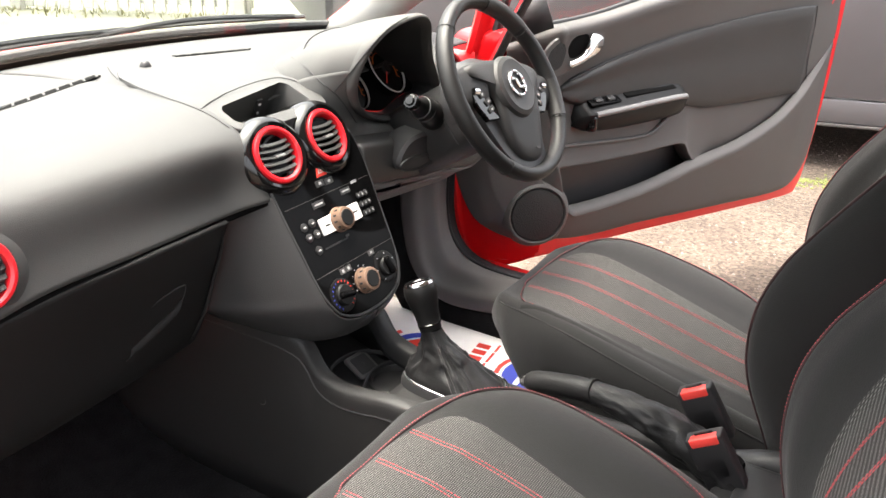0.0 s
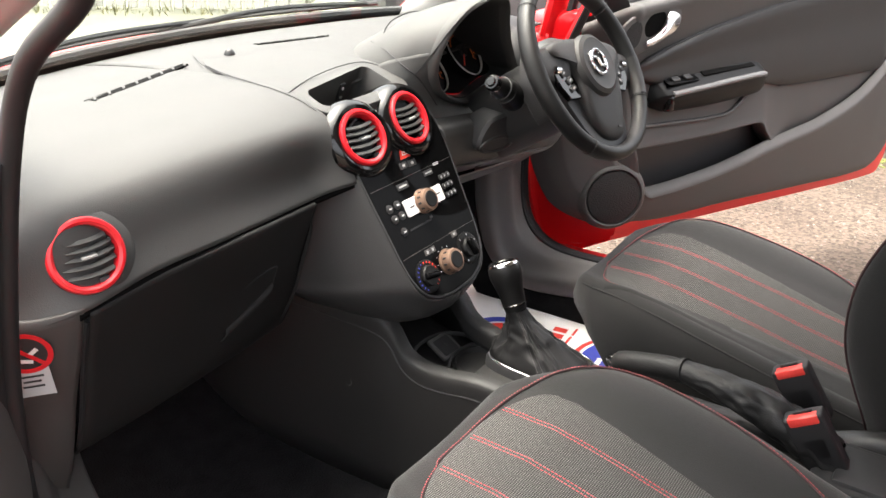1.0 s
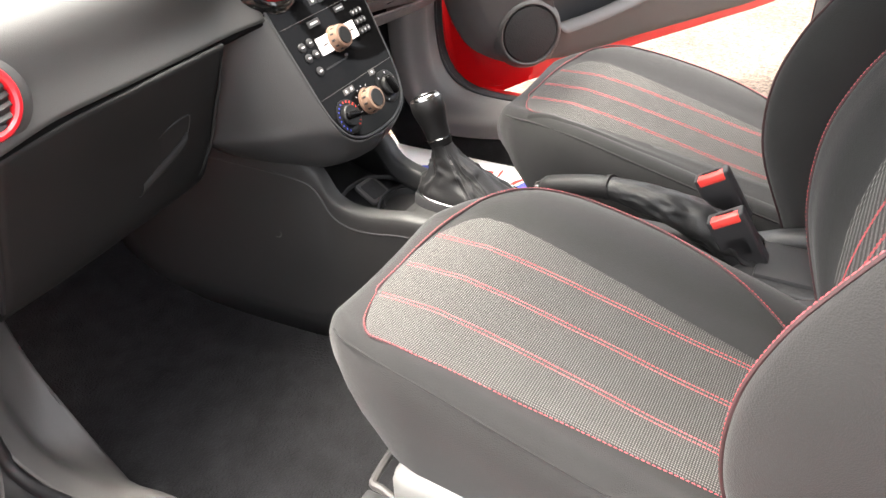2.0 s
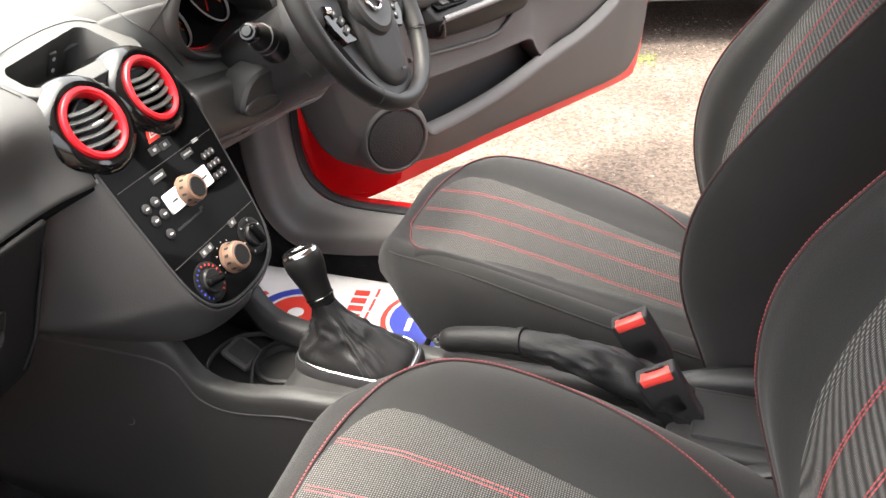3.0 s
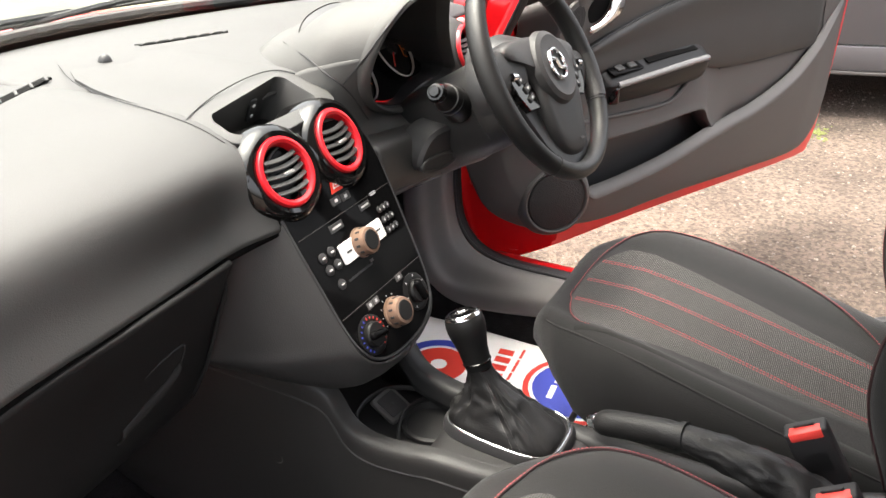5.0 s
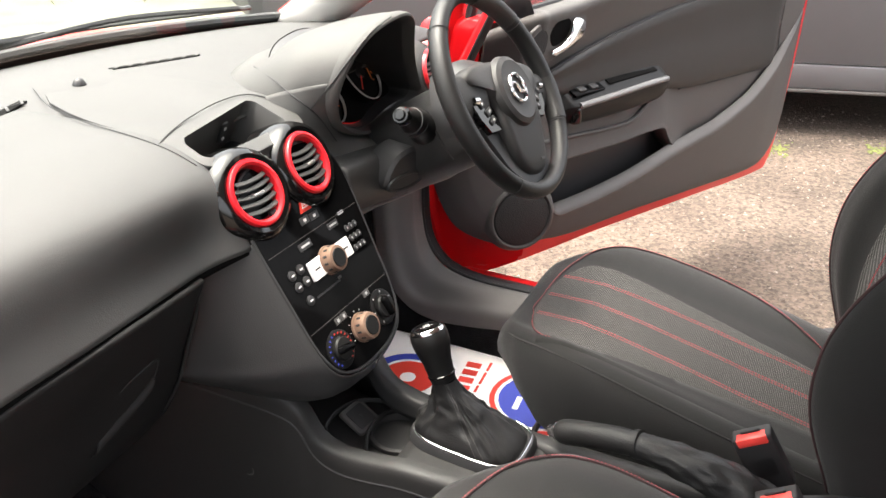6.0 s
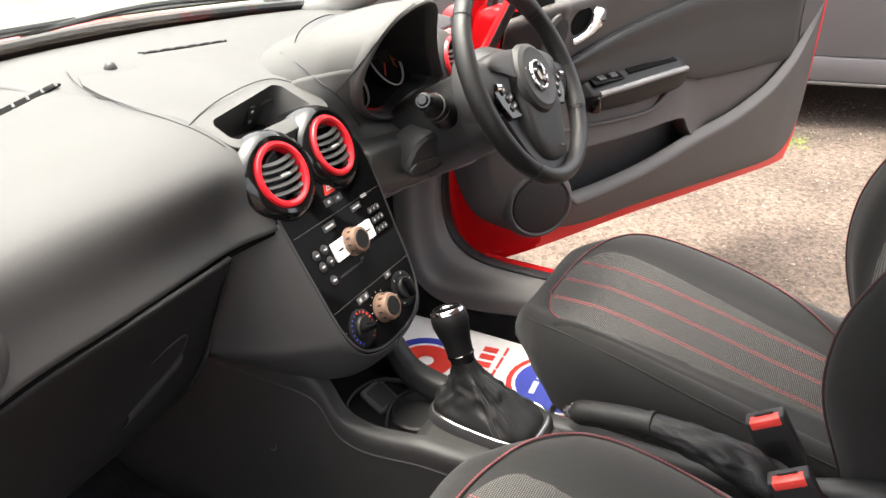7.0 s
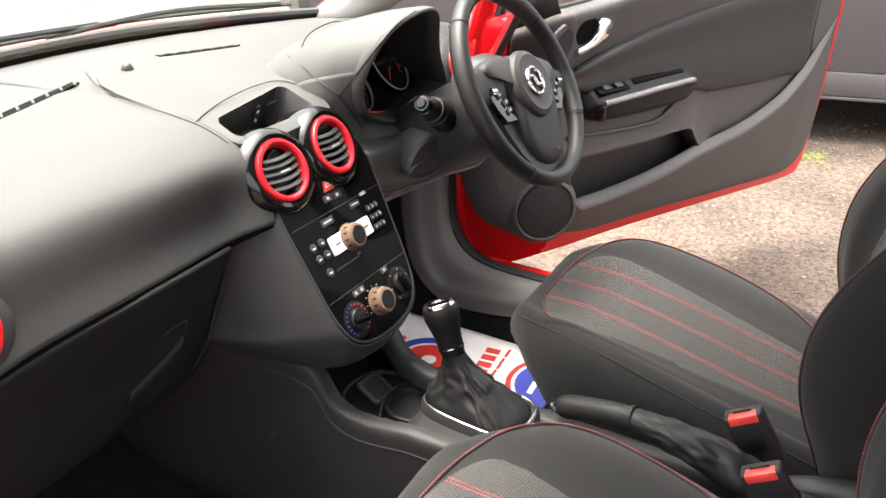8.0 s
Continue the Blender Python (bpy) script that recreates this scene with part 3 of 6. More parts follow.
tagged(part("floor", loft(secs, 20, 60), M_CARPET, None, thick=0.006), "black carpet on the floor and bulkhead of the car", "carpet", kind="structure")


# ---- dashboard ----
dash = thing("dashboard", "dark grey grained plastic dashboard across the car", "dashboard", (0, 0.5, 0.6))


def prof(x, seam_y, seam_z, dy=0.0, dz=0.0, lift=0.0):
    """Cross-section of the upper pad at x, from the windscreen to the seam above the glovebox."""
    wy = 0.895 - 0.42 * x * x
    pts = [(wy, 0.935), (wy - 0.16, 0.951), (0.55 + dy, 0.960), (0.44 + dy, 0.957 + 0.003 * lift), (0.355 + dy, 0.951 + 0.005 * lift), (0.278 + dy + 0.010 * lift, 0.940 - 0.002 * lift), (0.240 + dy + 0.006 * lift, 0.914 - 0.006 * lift), (seam_y + 0.015, seam_z + 0.036), (seam_y, seam_z)]
    return [V((x, y, z + dz)) for y, z in pts]


secs = [prof(-0.715, 0.30, 0.82, 0.05, -0.02), prof(-0.68, 0.245, 0.812, 0.02, -0.008), prof(-0.62, 0.205, 0.812, -0.005), prof(-0.52, 0.205, 0.823, -0.005), prof(-0.40, 0.213, 0.819, lift=0.15), prof(-0.28, 0.228, 0.812, lift=0.5), prof(-0.20, 0.236, 0.809, lift=0.85), prof(-0.165, 0.225, 0.814, lift=1), prof(-0.13, 0.208, 0.822, 0.0, -0.003, 1), prof(-0.123, 0.215, 0.83, 0.004, -0.008, 1), prof(-0.119, 0.24, 0.84, 0.01, -0.016, 1)]
part("upper_pad", loft(secs, 60, 44), M_DASH, dash, "soft grained upper dash pad", thick=0.004)
# middle and driver's side of the top
secs = []
for x in (-0.15, 0.0, 0.12, 0.3, 0.5, 0.62, 0.70):
    wy = 0.895 - 0.42 * x * x
    e = 0.37 if x < 0.11 else 0.33
    secs.append([(x, wy, 0.935), (x, wy - 0.12, 0.949), (x, (wy - 0.12 + e) / 2 + 0.05, 0.955), (x, e + 0.05, 0.948 - 0.012 * (x < 0.1)), (x, e, 0.94 - 0.02 * (x < 0.1))])
part("top_pad", loft(secs, 40, 20), M_DASH, dash, thick=0.004)

# cap plate round the clock display
cap_out = [(-0.045, 0.655, 0.9585), (-0.100, 0.555, 0.9612), (-0.130, 0.455, 0.9625), (-0.133, 0.37, 0.9575), (-0.128, 0.31, 0.946), (-0.124, 0.268, 0.930), (-0.08, 0.252, 0.925), (0.0, 0.250, 0.926), (0.06, 0.254, 0.927), (0.092, 0.268, 0.931), (0.105, 0.31, 0.945), (0.11, 0.38, 0.958), (0.10, 0.55, 0.961), (0.06, 0.70, 0.956)]
cap_in = []
quad = [V((0.070, 0.346, 0.9590)), V((-0.108, 0.323, 0.9505)), V((-0.117, 0.271, 0.934)), V((0.064, 0.270, 0.934))]
for a, b, c_ in zip(quad[-1:] + quad[:-1], quad, quad[1:] + quad[:1]):
    cap_in += [b + (a - b).normalized() * 0.030, b + (a - b).normalized() * 0.012, b * 0.8 + a.lerp(c_, 0.5) * 0.05 + (b + (a - b).normalized() * 0.012 + (c_ - b).normalized() * 0.012) * 0.15, b + (c_ - b).normalized() * 0.012, b + (c_ - b).normalized() * 0.030]
cap_out = [V(p) - V((0, 0, 0.0015)) for p in cap_out]
i = [p - V((0, 0, 0.001)) for p in even(curve(cap_in, 200, True), 84, True)]
c = sum(i, V()) / len(i)
o = curve(cap_out, 600, True)


def bearing(p):
    return math.atan2(p.y - c.y, (p.x - c.x) * 0.6)


o = [min(o, key=lambda q: abs((bearing(q) - bearing(p) + math.pi) % (2 * math.pi) - math.pi)) for p in i]
bm = bmesh.new()
rows = [[a.lerp(b, f) + V((0, 0, 0.002 * math.sin(math.pi * f) * min(1, (a - b).length * 6))) for a, b in zip(o, i)] for f in (0, 0.04, 0.15, 0.3, 0.5, 0.7, 0.85, 0.95, 1)]
rows.insert(0, [p - V((0, 0, 0.016)) for p in o])
c = sum(i, V()) / len(i)
rows += [[c + (p - c) * 0.985 + V((0, 0.002, -0.004)) for p in i], [c + (p - c) * 0.93 + V((0, 0.02, -0.035)) for p in i], [c + (p - c) * 0.86 + V((0, 0.035, -0.065)) for p in i]]
sheet(bm, rows, True)
part("display_cap", bm, M_DASH, dash, "raised cap plate over the display recess")
bm = bmesh.new()
deep = [c + (p - c) * 0.87 + V((0, 0.035, -0.063)) for p in i]
bm.faces.new([bm.verts.new(p) for p in deep])
display = part("display_screen", bm, M_SCREEN, dash, "dark clock display")
bm = bmesh.new()
box(bm, (0.014, 0.006, 0.036), pose(0.010, 0.3530, 0.920, 23), 0.002)
strip = part("button_strip", bm, M_DARK, display)
for dz in (0.008, -0.008):
    bm = bmesh.new()
    lathe(bm, [(0.003, 0), (0.003, 0.001), (0.002, 0.0015), (0, 0.0015)], pose(0.010, 0.3502 - 0.42 * dz, 0.9190 + dz, 113), 14)
    part("display_button", bm, M_PRINT, strip)

# seams
bm = bmesh.new()
tube(bm, [p + V((0, 0, -0.0012)) for p in o], 0.001, 5, True)
part("cap_seam", bm, M_RUBBER, dash)
bm = bmesh.new()
tube(bm, curve([(-0.048, 0.668, 0.9600), (-0.109, 0.562, 0.9630), (-0.141, 0.460, 0.9642), (-0.146, 0.37, 0.9595), (-0.141, 0.312, 0.948), (-0.137, 0.272, 0.932)], 40), 0.0009, 5)
part("cap_seam", bm, M_RUBBER, dash)
bm = bmesh.new()
tube(bm, curve([(-0.138, 0.332, 0.9515), (-0.10, 0.345, 0.9555), (-0.044, 0.359, 0.9590), (0.03, 0.368, 0.9610), (0.080, 0.358, 0.9600), (0.104, 0.325, 0.950)], 40), 0.0010, 5)
part("bezel_seam", bm, M_RUBBER, dash)
# sun sensor and demister slots
bm = bmesh.new()
lathe(bm, [(0.011, 0), (0.011, 0.005), (0.008, 0.012), (0.004, 0.015), (0, 0.0155)], pose(0.008, 0.632, 0.953), 18)
part("sun_sensor", bm, M_DARK, dash)
for a, b, n in (((-0.360, 0.526, 0.9626), (-0.100, 0.624, 0.9594), 7), ((0.105, 0.6595, 0.9574), (0.250, 0.596, 0.9577), 6)):
    a, b = V(a), V(b)
    t = (b - a).normalized()
    turn = math.degrees(math.atan2(t.y, t.x))
    bm = bmesh.new()
    rows = []
    for k in range(13):
        f = k / 12
        w = (0.0085 if n == 7 else 0.0045) * min(1.0, 0.35 + 2.2 * min(f, 1 - f))
        c0 = a.lerp(b, f) + V((0, 0, 0.0006))
        side = V((-t.y, t.x, 0)) * w
        rows.append([c0 - side + V((0, 0, -0.003)), c0 - side, c0 - side * 0.8 + V((0, 0, 0.0003)), c0 + side * 0.8 + V((0, 0, 0.0003)), c0 + side, c0 + side + V((0, 0, -0.003))])
    sheet(bm, rows)
    # no hollow is cut: the black strip paints the shade inside the slot
    slot = part("demister_slot", bm, M_SLOT, dash, "demister slot, its shaded hollow painted as a black strip")
    for k in range(n + 1):
        q = a.lerp(b, (k + 0.25) / (n + 0.5))
        bm = bmesh.new()
        box(bm, (0.0042, 0.024 if n == 7 else 0.012, 0.0026), pose(q.x, q.y, q.z + 0.0012, 0, 0, turn - 50), 0.0006, 1)
        part("slot_bar", bm, M_DASH, slot)
    bm = bmesh.new()
    tube(bm, [a - t * 0.004 + V((-t.y, t.x, 0)) * 0.009, b + t * 0.004 + V((-t.y, t.x, 0)) * 0.009], 0.0012, 6)
    part("slot_rim", bm, M_DASH, slot)

# passenger's end: vent bulge, end cap with warning sticker, side window vent
VP, VN = V((-0.590, 0.222, 0.871)), V((-0.20, -0.93, 0.30)).normalized()


def facing(p, n, roll=0):
    """A pose whose z points along n and whose y points up as far as it can."""
    n = V(n).normalized()
    x = V((0, 0, 1)).cross(n).normalized()
    y = n.cross(x)
    return Matrix.Translation(p) @ Matrix((x, y, n)).transposed().to_4x4() @ pose(0, 0, 0, 0, 0, roll)


def vent(name, parent, p, n, r, slats=5, bezel=M_GLOSS, tilt=0):
    """A round air vent: housing, red ring, curved slats with a middle tab."""
    m = facing(p, n, tilt)
    bm = bmesh.new()
    lathe(bm, [(r * 1.02, -0.05), (r * 1.04, -0.01), (r * 1.06, 0.0), (r * 1.0, 0.003), (r * 0.80, 0.002), (r * 0.78, -0.03), (0, -0.03)], m, 48)
    body = part(name, bm, M_DARK, parent)
    bm = bmesh.new()
    lathe(bm, [(r * 1.0, 0.0), (r * 1.01, 0.005), (r * 0.97, 0.0085), (r * 0.89, 0.0095), (r * 0.81, 0.007), (r * 0.775, 0.001), (r * 0.76, -0.006)], m, 56)
    part("ring", bm, M_RED, body, "bright red vent ring")
    for k in range(slats):
        f = (k - (slats - 1) / 2) / (slats / 2) * 0.72
        w = r * 0.75 * math.sqrt(max(0.05, 1 - f * f))
        bm = bmesh.new()
        rows = []
        for j in range(9):
            x = -w + 2 * w * j / 8
            arch = 0.006 * (1 - (x / (r * 0.75)) ** 2)
            y = f * r * 0.78 - 0.10 * r * (1 - (x / (r * 0.75)) ** 2) + 0.12 * r * (1 - f * f) * 0.5
            rows.append([m @ V((x, y + dy, z + arch)) for dy, z in ((0.0015, -0.004), (0.0020, 0.0), (-0.0028, 0.0035), (-0.0042, 0.0030), (-0.0035, -0.006))])
        vs = sheet(bm, rows, True)
        bm.faces.new(vs[0])
        bm.faces.new(vs[-1])
        part("slat", bm, M_SLAT, body)
    bm = bmesh.new()
    box(bm, (0.020, 0.006, 0.010), m @ pose(0.002, -0.002, 0.004, 20), 0.002)
    part("tab", bm, M_SATIN, body)
    bm = bmesh.new()
    box(bm, (0.012, 0.007, 0.006), m @ pose(0.012, -r * 0.72, 0.003), 0.001)
    part("thumbwheel", bm, M_DARK, body)
    return body


m = facing(VP, VN)
bm = bmesh.new()
lathe(bm, [(0.090, -0.075), (0.080, -0.045), (0.066, -0.016), (0.056, -0.003), (0.047, 0.001), (0.044, -0.006)], m, 48)
part("vent_surround", bm, M_DASH, dash)
vent("air_vent", dash, VP, VN, 0.0455)
secs = []
for z, y0 in ((0.818, 0.205), (0.74, 0.238), (0.66, 0.275), (0.56, 0.315), (0.47, 0.36)):
    secs.append([(-0.615, y0, z), (-0.64, y0 + 0.006, z), (-0.675, y0 + 0.03, z), (-0.70, y0 + 0.09, z), (-0.705, y0 + 0.16, z)])
part("end_cap", loft(secs, 20, 16), M_PANEL, dash, "side end panel of the dashboard", thick=0.004)
# triangular side window vent
m = facing(V((-0.675, 0.30, 0.945)), V((-0.35, -0.75, 0.55)))
bm = bmesh.new()
prism(bm, [(-0.04, -0.035), (0.045, 0.0), (0.03, 0.022), (-0.035, 0.03)], m, 0.004, 0.001)
sv = part("side_vent", bm, M_RUBBER, dash)
for k in range(4):
    bm = bmesh.new()
    box(bm, (0.065, 0.004, 0.006), m @ pose(0, -0.02 + 0.012 * k, 0.005, 0, 0, 18), 0.001)
    part("side_vent_bar", bm, M_DASH, sv)

# glovebox with its recessed handle
secs = []
for x, yo in ((-0.608, 0.0), (-0.50, 0.0), (-0.38, 0.006), (-0.27, 0.014), (-0.20, 0.022)):
    secs.append([(x, 0.206 + yo, 0.816 - 0.45 * yo - 0.008 * (x < -0.6)), (x, 0.220 + yo, 0.775), (x, 0.252 + yo, 0.70), (x, 0.278 + yo, 0.63), (x, 0.305 + yo, 0.575), (x, 0.335 + yo, 0.545), (x, 0.40 + yo, 0.535)])
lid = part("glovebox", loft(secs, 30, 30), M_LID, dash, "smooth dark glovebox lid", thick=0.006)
m = facing(V((-0.315, 0.2655, 0.684)), V((0, -0.937, -0.35)), 0)
rim_pts = curve([(-0.056, -0.026, 0), (-0.044, 0.010, 0), (-0.010, 0.032, 0), (0.034, 0.040, 0), (0.044, 0.030, 0), (0.038, -0.004, 0), (0.020, -0.028, 0), (-0.020, -0.050, 0), (-0.056, -0.064, 0)], 60, True)
bm = bmesh.new()
prism(bm, [(p.x, p.y) for p in rim_pts], m @ pose(0, 0, -0.004), 0.0052, 0.0008)
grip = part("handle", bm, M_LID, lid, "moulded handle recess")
bm = bmesh.new()
tube(bm, [m @ V((p.x, p.y, 0.0008)) for p in rim_pts], 0.0016, 6, True, up=m.to_3x3() @ V((0, 0, 1)))
part("recess_edge", bm, M_RUBBER, grip)
secs = [[m @ V((x + dx, y + dy, d)) for dx, dy, d in ((0.004, 0.010, 0.001), (0.003, 0.008, 0.006), (0, 0, 0.0085), (-0.003, -0.008, 0.006), (-0.004, -0.010, 0.001))] for x, y in ((-0.054, -0.052), (-0.030, -0.041), (0.0, -0.026), (0.022, -0.012), (0.034, 0.0))]
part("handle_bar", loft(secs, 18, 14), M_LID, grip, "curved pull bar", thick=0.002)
bm = bmesh.new()
tube(bm, curve([(-0.2045, 0.236, 0.794), (-0.199, 0.246, 0.755), (-0.2005, 0.268, 0.70), (-0.206, 0.293, 0.63), (-0.216, 0.322, 0.575)], 20), 0.0028, 6)
part("lid_edge", bm, M_RUBBER, lid)
for q, w in (((-0.611, 0.212), 0),):
    bm = bmesh.new()
    tube(bm, curve([(-0.611, 0.212, 0.796), (-0.611, 0.230, 0.755), (-0.611, 0.252, 0.70), (-0.611, 0.278, 0.63), (-0.611, 0.306, 0.57)], 20), 0.0035, 6)
    part("lid_edge", bm, M_RUBBER, lid)
# dark shut line between pad and glovebox
bm = bmesh.new()
tube(bm, curve([(-0.62, 0.212, 0.806), (-0.52, 0.212, 0.816), (-0.40, 0.220, 0.812), (-0.28, 0.235, 0.805), (-0.205, 0.243, 0.802), (-0.165, 0.232, 0.808), (-0.128, 0.212, 0.818)], 50), 0.0065, 8)
part("shut_line", bm, M_SLOT, dash)
letters("AIRBAG", 0.0150, facing(V((-0.512, 0.2148, 0.846)), V((0.0, -0.92, 0.39))) , M_DASH, "airbag_lettering", None).parent = dash
bpy.data.objects["airbag_lettering"].matrix_parent_inverse = Matrix.Translation(dash.location).inverted()

# body of the centre stack round the fascia, both sides, down to the console
FO, FV, FN = V((0, 0.212, 0.837)), V((0, 0.459, 0.888)).normalized(), V((0, -0.888, 0.459)).normalized()


def fas(x, s, d=0.0):
    return FO + V((x, 0, 0)) + FV * s + FN * d


def fpose(x, s, d=0.0, roll=0):
    return Matrix.Translation(fas(x, s, d)) @ Matrix((V((1, 0, 0)), FV, FN)).transposed().to_4x4() @ pose(0, 0, 0, 0, 0, roll)


for s in (-1, 1):
    secs = []
    for h, ex in ((-0.012, 0.122), (-0.06, 0.117), (-0.12, 0.112), (-0.18, 0.107), (-0.215, 0.100), (-0.242, 0.082), (-0.256, 0.05), (-0.262, 0.0)):
        a = fas(s * ex, h, -0.001)
        down = max(0, -h - 0.2)
        k = V((0, 0, -1))
        if h > -0.22:
            back = [a, fas(s * (ex + 0.012), h, -0.012), V((s * (ex + 0.035), a.y + 0.045, a.z - 0.012)), V((s * (ex + 0.06), a.y + 0.10, a.z - 0.022)), V((s * (ex + 0.085), a.y + 0.20, a.z - 0.03))]
        else:
            g = (-h - 0.215) / 0.047
            back = [a, fas(s * (ex + 0.008 * (1 - g)), h - 0.012 * g, -0.016), V((s * (ex + 0.03 * (1 - g)), a.y + 0.035, a.z - 0.035 - 0.01 * g)), V((s * (ex + 0.05 * (1 - g)), a.y + 0.10, a.z - 0.06)), V((s * (ex + 0.07 * (1 - g)), a.y + 0.20, a.z - 0.06))]
        secs.append(back)
    part("stack_flank", loft(secs, 40, 20), M_FLANK, dash, "curved side of the centre stack", thick=0.003)
# driver's lower dash: a shelf under the dials, an upright face and a paler underside
secs = []
for x, zt, zb in ((0.118, 0.846, 0.772), (0.18, 0.838, 0.762), (0.28, 0.826, 0.745), (0.40, 0.820, 0.727), (0.53, 0.818, 0.706), (0.64, 0.820, 0.70), (0.69, 0.820, 0.70)):
    k = 0.05 * max(0, (x - 0.55) / 0.14)
    secs.append([(x, 0.285 + k, zt + 0.012), (x, 0.262 + k, zt + 0.012), (x, 0.235 + k, zt + 0.008), (x, 0.216 + k, zt + 0.002), (x, 0.208 + k, zt - 0.010), (x, 0.205 + k, (zt + zb) / 2 + 0.01), (x, 0.201 + k, zb + 0.022), (x, 0.203 + k, zb + 0.004)])
part("lower_dash", loft(secs, 40, 34), M_LOWER, dash, "dark grey lower dash on the driver's side", thick=0.004)
bm = bmesh.new()
tube(bm, curve([(0.122, 0.2075, 0.826), (0.18, 0.2065, 0.818), (0.235, 0.2060, 0.810), (0.27, 0.2062, 0.814), (0.285, 0.2085, 0.826)], 30), 0.0012, 5)
part("panel_seam", bm, M_RUBBER, dash)
secs = [[(x, 0.206 + k, zb), (x, 0.215 + k, zb - 0.008), (x, 0.26 + k, zb - 0.028), (x, 0.31, zb - 0.050)] for x, zb, k in ((0.125, 0.772, 0), (0.28, 0.745, 0), (0.40, 0.727, 0), (0.53, 0.706, 0), (0.68, 0.70, 0.045))]
part("lower_dash_edge", loft(secs, 24, 12), M_TRIM, dash, "pale grey underside of the lower dash", thick=0.003)
secs = [[(x, 0.312, z), (x, 0.36, z - 0.035), (x, 0.43, z - 0.07), (x, 0.56, z - 0.11)] for x, z in ((0.125, 0.700), (0.3, 0.678), (0.5, 0.655), (0.66, 0.64))]
part("knee_panel", loft(secs, 16, 14), M_TRIM, dash, "grey felt knee panel under the dashboard", thick=0.004)
bm = bmesh.new()
lathe(bm, [(0.012, -0.004), (0.012, 0.003), (0.009, 0.004), (0.008, -0.002), (0, -0.002)], facing(V((0.262, 0.222, 0.7385)), V((0, -0.5, -0.86))), 20)
part("cap_screw", bm, M_RUBBER, dash)

# instrument hood and dials
RIM = [(0.150, 0.250, 0.912), (0.130, 0.240, 0.945), (0.128, 0.228, 0.982), (0.144, 0.214, 1.020), (0.180, 0.205, 1.047), (0.232, 0.202, 1.060), (0.288, 0.202, 1.062), (0.324, 0.206, 1.046), (0.350, 0.220, 1.004), (0.382, 0.235, 0.962), (0.428, 0.252, 0.918), (0.462, 0.264, 0.884)]
LOWER = [(0.446, 0.268, 0.869), (0.405, 0.268, 0.866), (0.352, 0.271, 0.858), (0.305, 0.274, 0.849), (0.258, 0.272, 0.857), (0.205, 0.264, 0.877), (0.172, 0.256, 0.895)]
MIDH = [(0.112, 0.300, 0.888), (0.104, 0.315, 0.925), (0.108, 0.325, 0.962), (0.135, 0.33, 0.998), (0.18, 0.335, 1.020), (0.232, 0.335, 1.030), (0.295, 0.335, 1.030), (0.35, 0.335, 1.018), (0.39, 0.333, 0.99), (0.43, 0.33, 0.955), (0.475, 0.33, 0.915), (0.50, 0.34, 0.88)]
REAR = [(0.125, 0.40, 0.885), (0.128, 0.43, 0.915), (0.150, 0.46, 0.938), (0.190, 0.475, 0.954), (0.24, 0.49, 0.958), (0.28, 0.50, 0.960), (0.32, 0.50, 0.960), (0.37, 0.49, 0.958), (0.41, 0.475, 0.953), (0.45, 0.46, 0.945), (0.51, 0.43, 0.92), (0.55, 0.42, 0.89)]
hood = part("instrument_hood", loft([RIM, [V(a).lerp(V(b), 0.35) + V((0, 0, 0.004)) for a, b in zip(RIM, MIDH)], MIDH, REAR], 24, 60), M_HOOD, dash, "arched hood over the dials", thick=0.003)
inside = [(0.352, 0.273, 0.856), (0.305, 0.276, 0.847), (0.258, 0.274, 0.855), (0.205, 0.266, 0.875), (0.172, 0.258, 0.893), (0.150, 0.252, 0.910), (0.130, 0.243, 0.945), (0.128, 0.232, 0.982)]
outside = [(0.375, 0.264, 0.846), (0.315, 0.248, 0.832), (0.250, 0.242, 0.830), (0.180, 0.246, 0.832), (0.128, 0.262, 0.842), (0.098, 0.292, 0.872), (0.088, 0.322, 0.915), (0.098, 0.335, 0.955)]
part("hood_skirt", loft([[V(a) for a in inside], [V(a).lerp(V(b), 0.5) + V((-0.006, -0.004, 0.004)) for a, b in zip(inside, outside)], [V(b) for b in outside], [V(b) + V((0.0, 0.03, -0.03)) for b in outside]], 16, 40), M_HOOD, hood, thick=0.002)
ring = even(curve(RIM + LOWER, 240, True), 110, True)
mid = V((0.29, 0.236, 0.955))
rows = [[mid + (p - mid) * k + V((0, d, 0)) for p in ring] for k, d in ((1.01, 0.014), (1.03, 0.004), (1.028, -0.004), (1.005, -0.010), (0.975, -0.012), (0.945, -0.009), (0.922, 0.0), (0.915, 0.010))]
bm = bmesh.new()
sheet(bm, rows, True)
part("hood_rim", bm, M_HOOD, dash, "rounded rim of the instrument hood")
bm = bmesh.new()
rows = [rows[-1]]


def back(p):
    """Where the hood's opening meets the tilted dial face."""
    z = 0.945 + (p.z - 0.945) * (0.62 if p.z > 0.945 else 0.86)
    return V((0.29 + (p.x - 0.29) * 0.86, 0.340 + 0.62 * (z - 0.93), z))


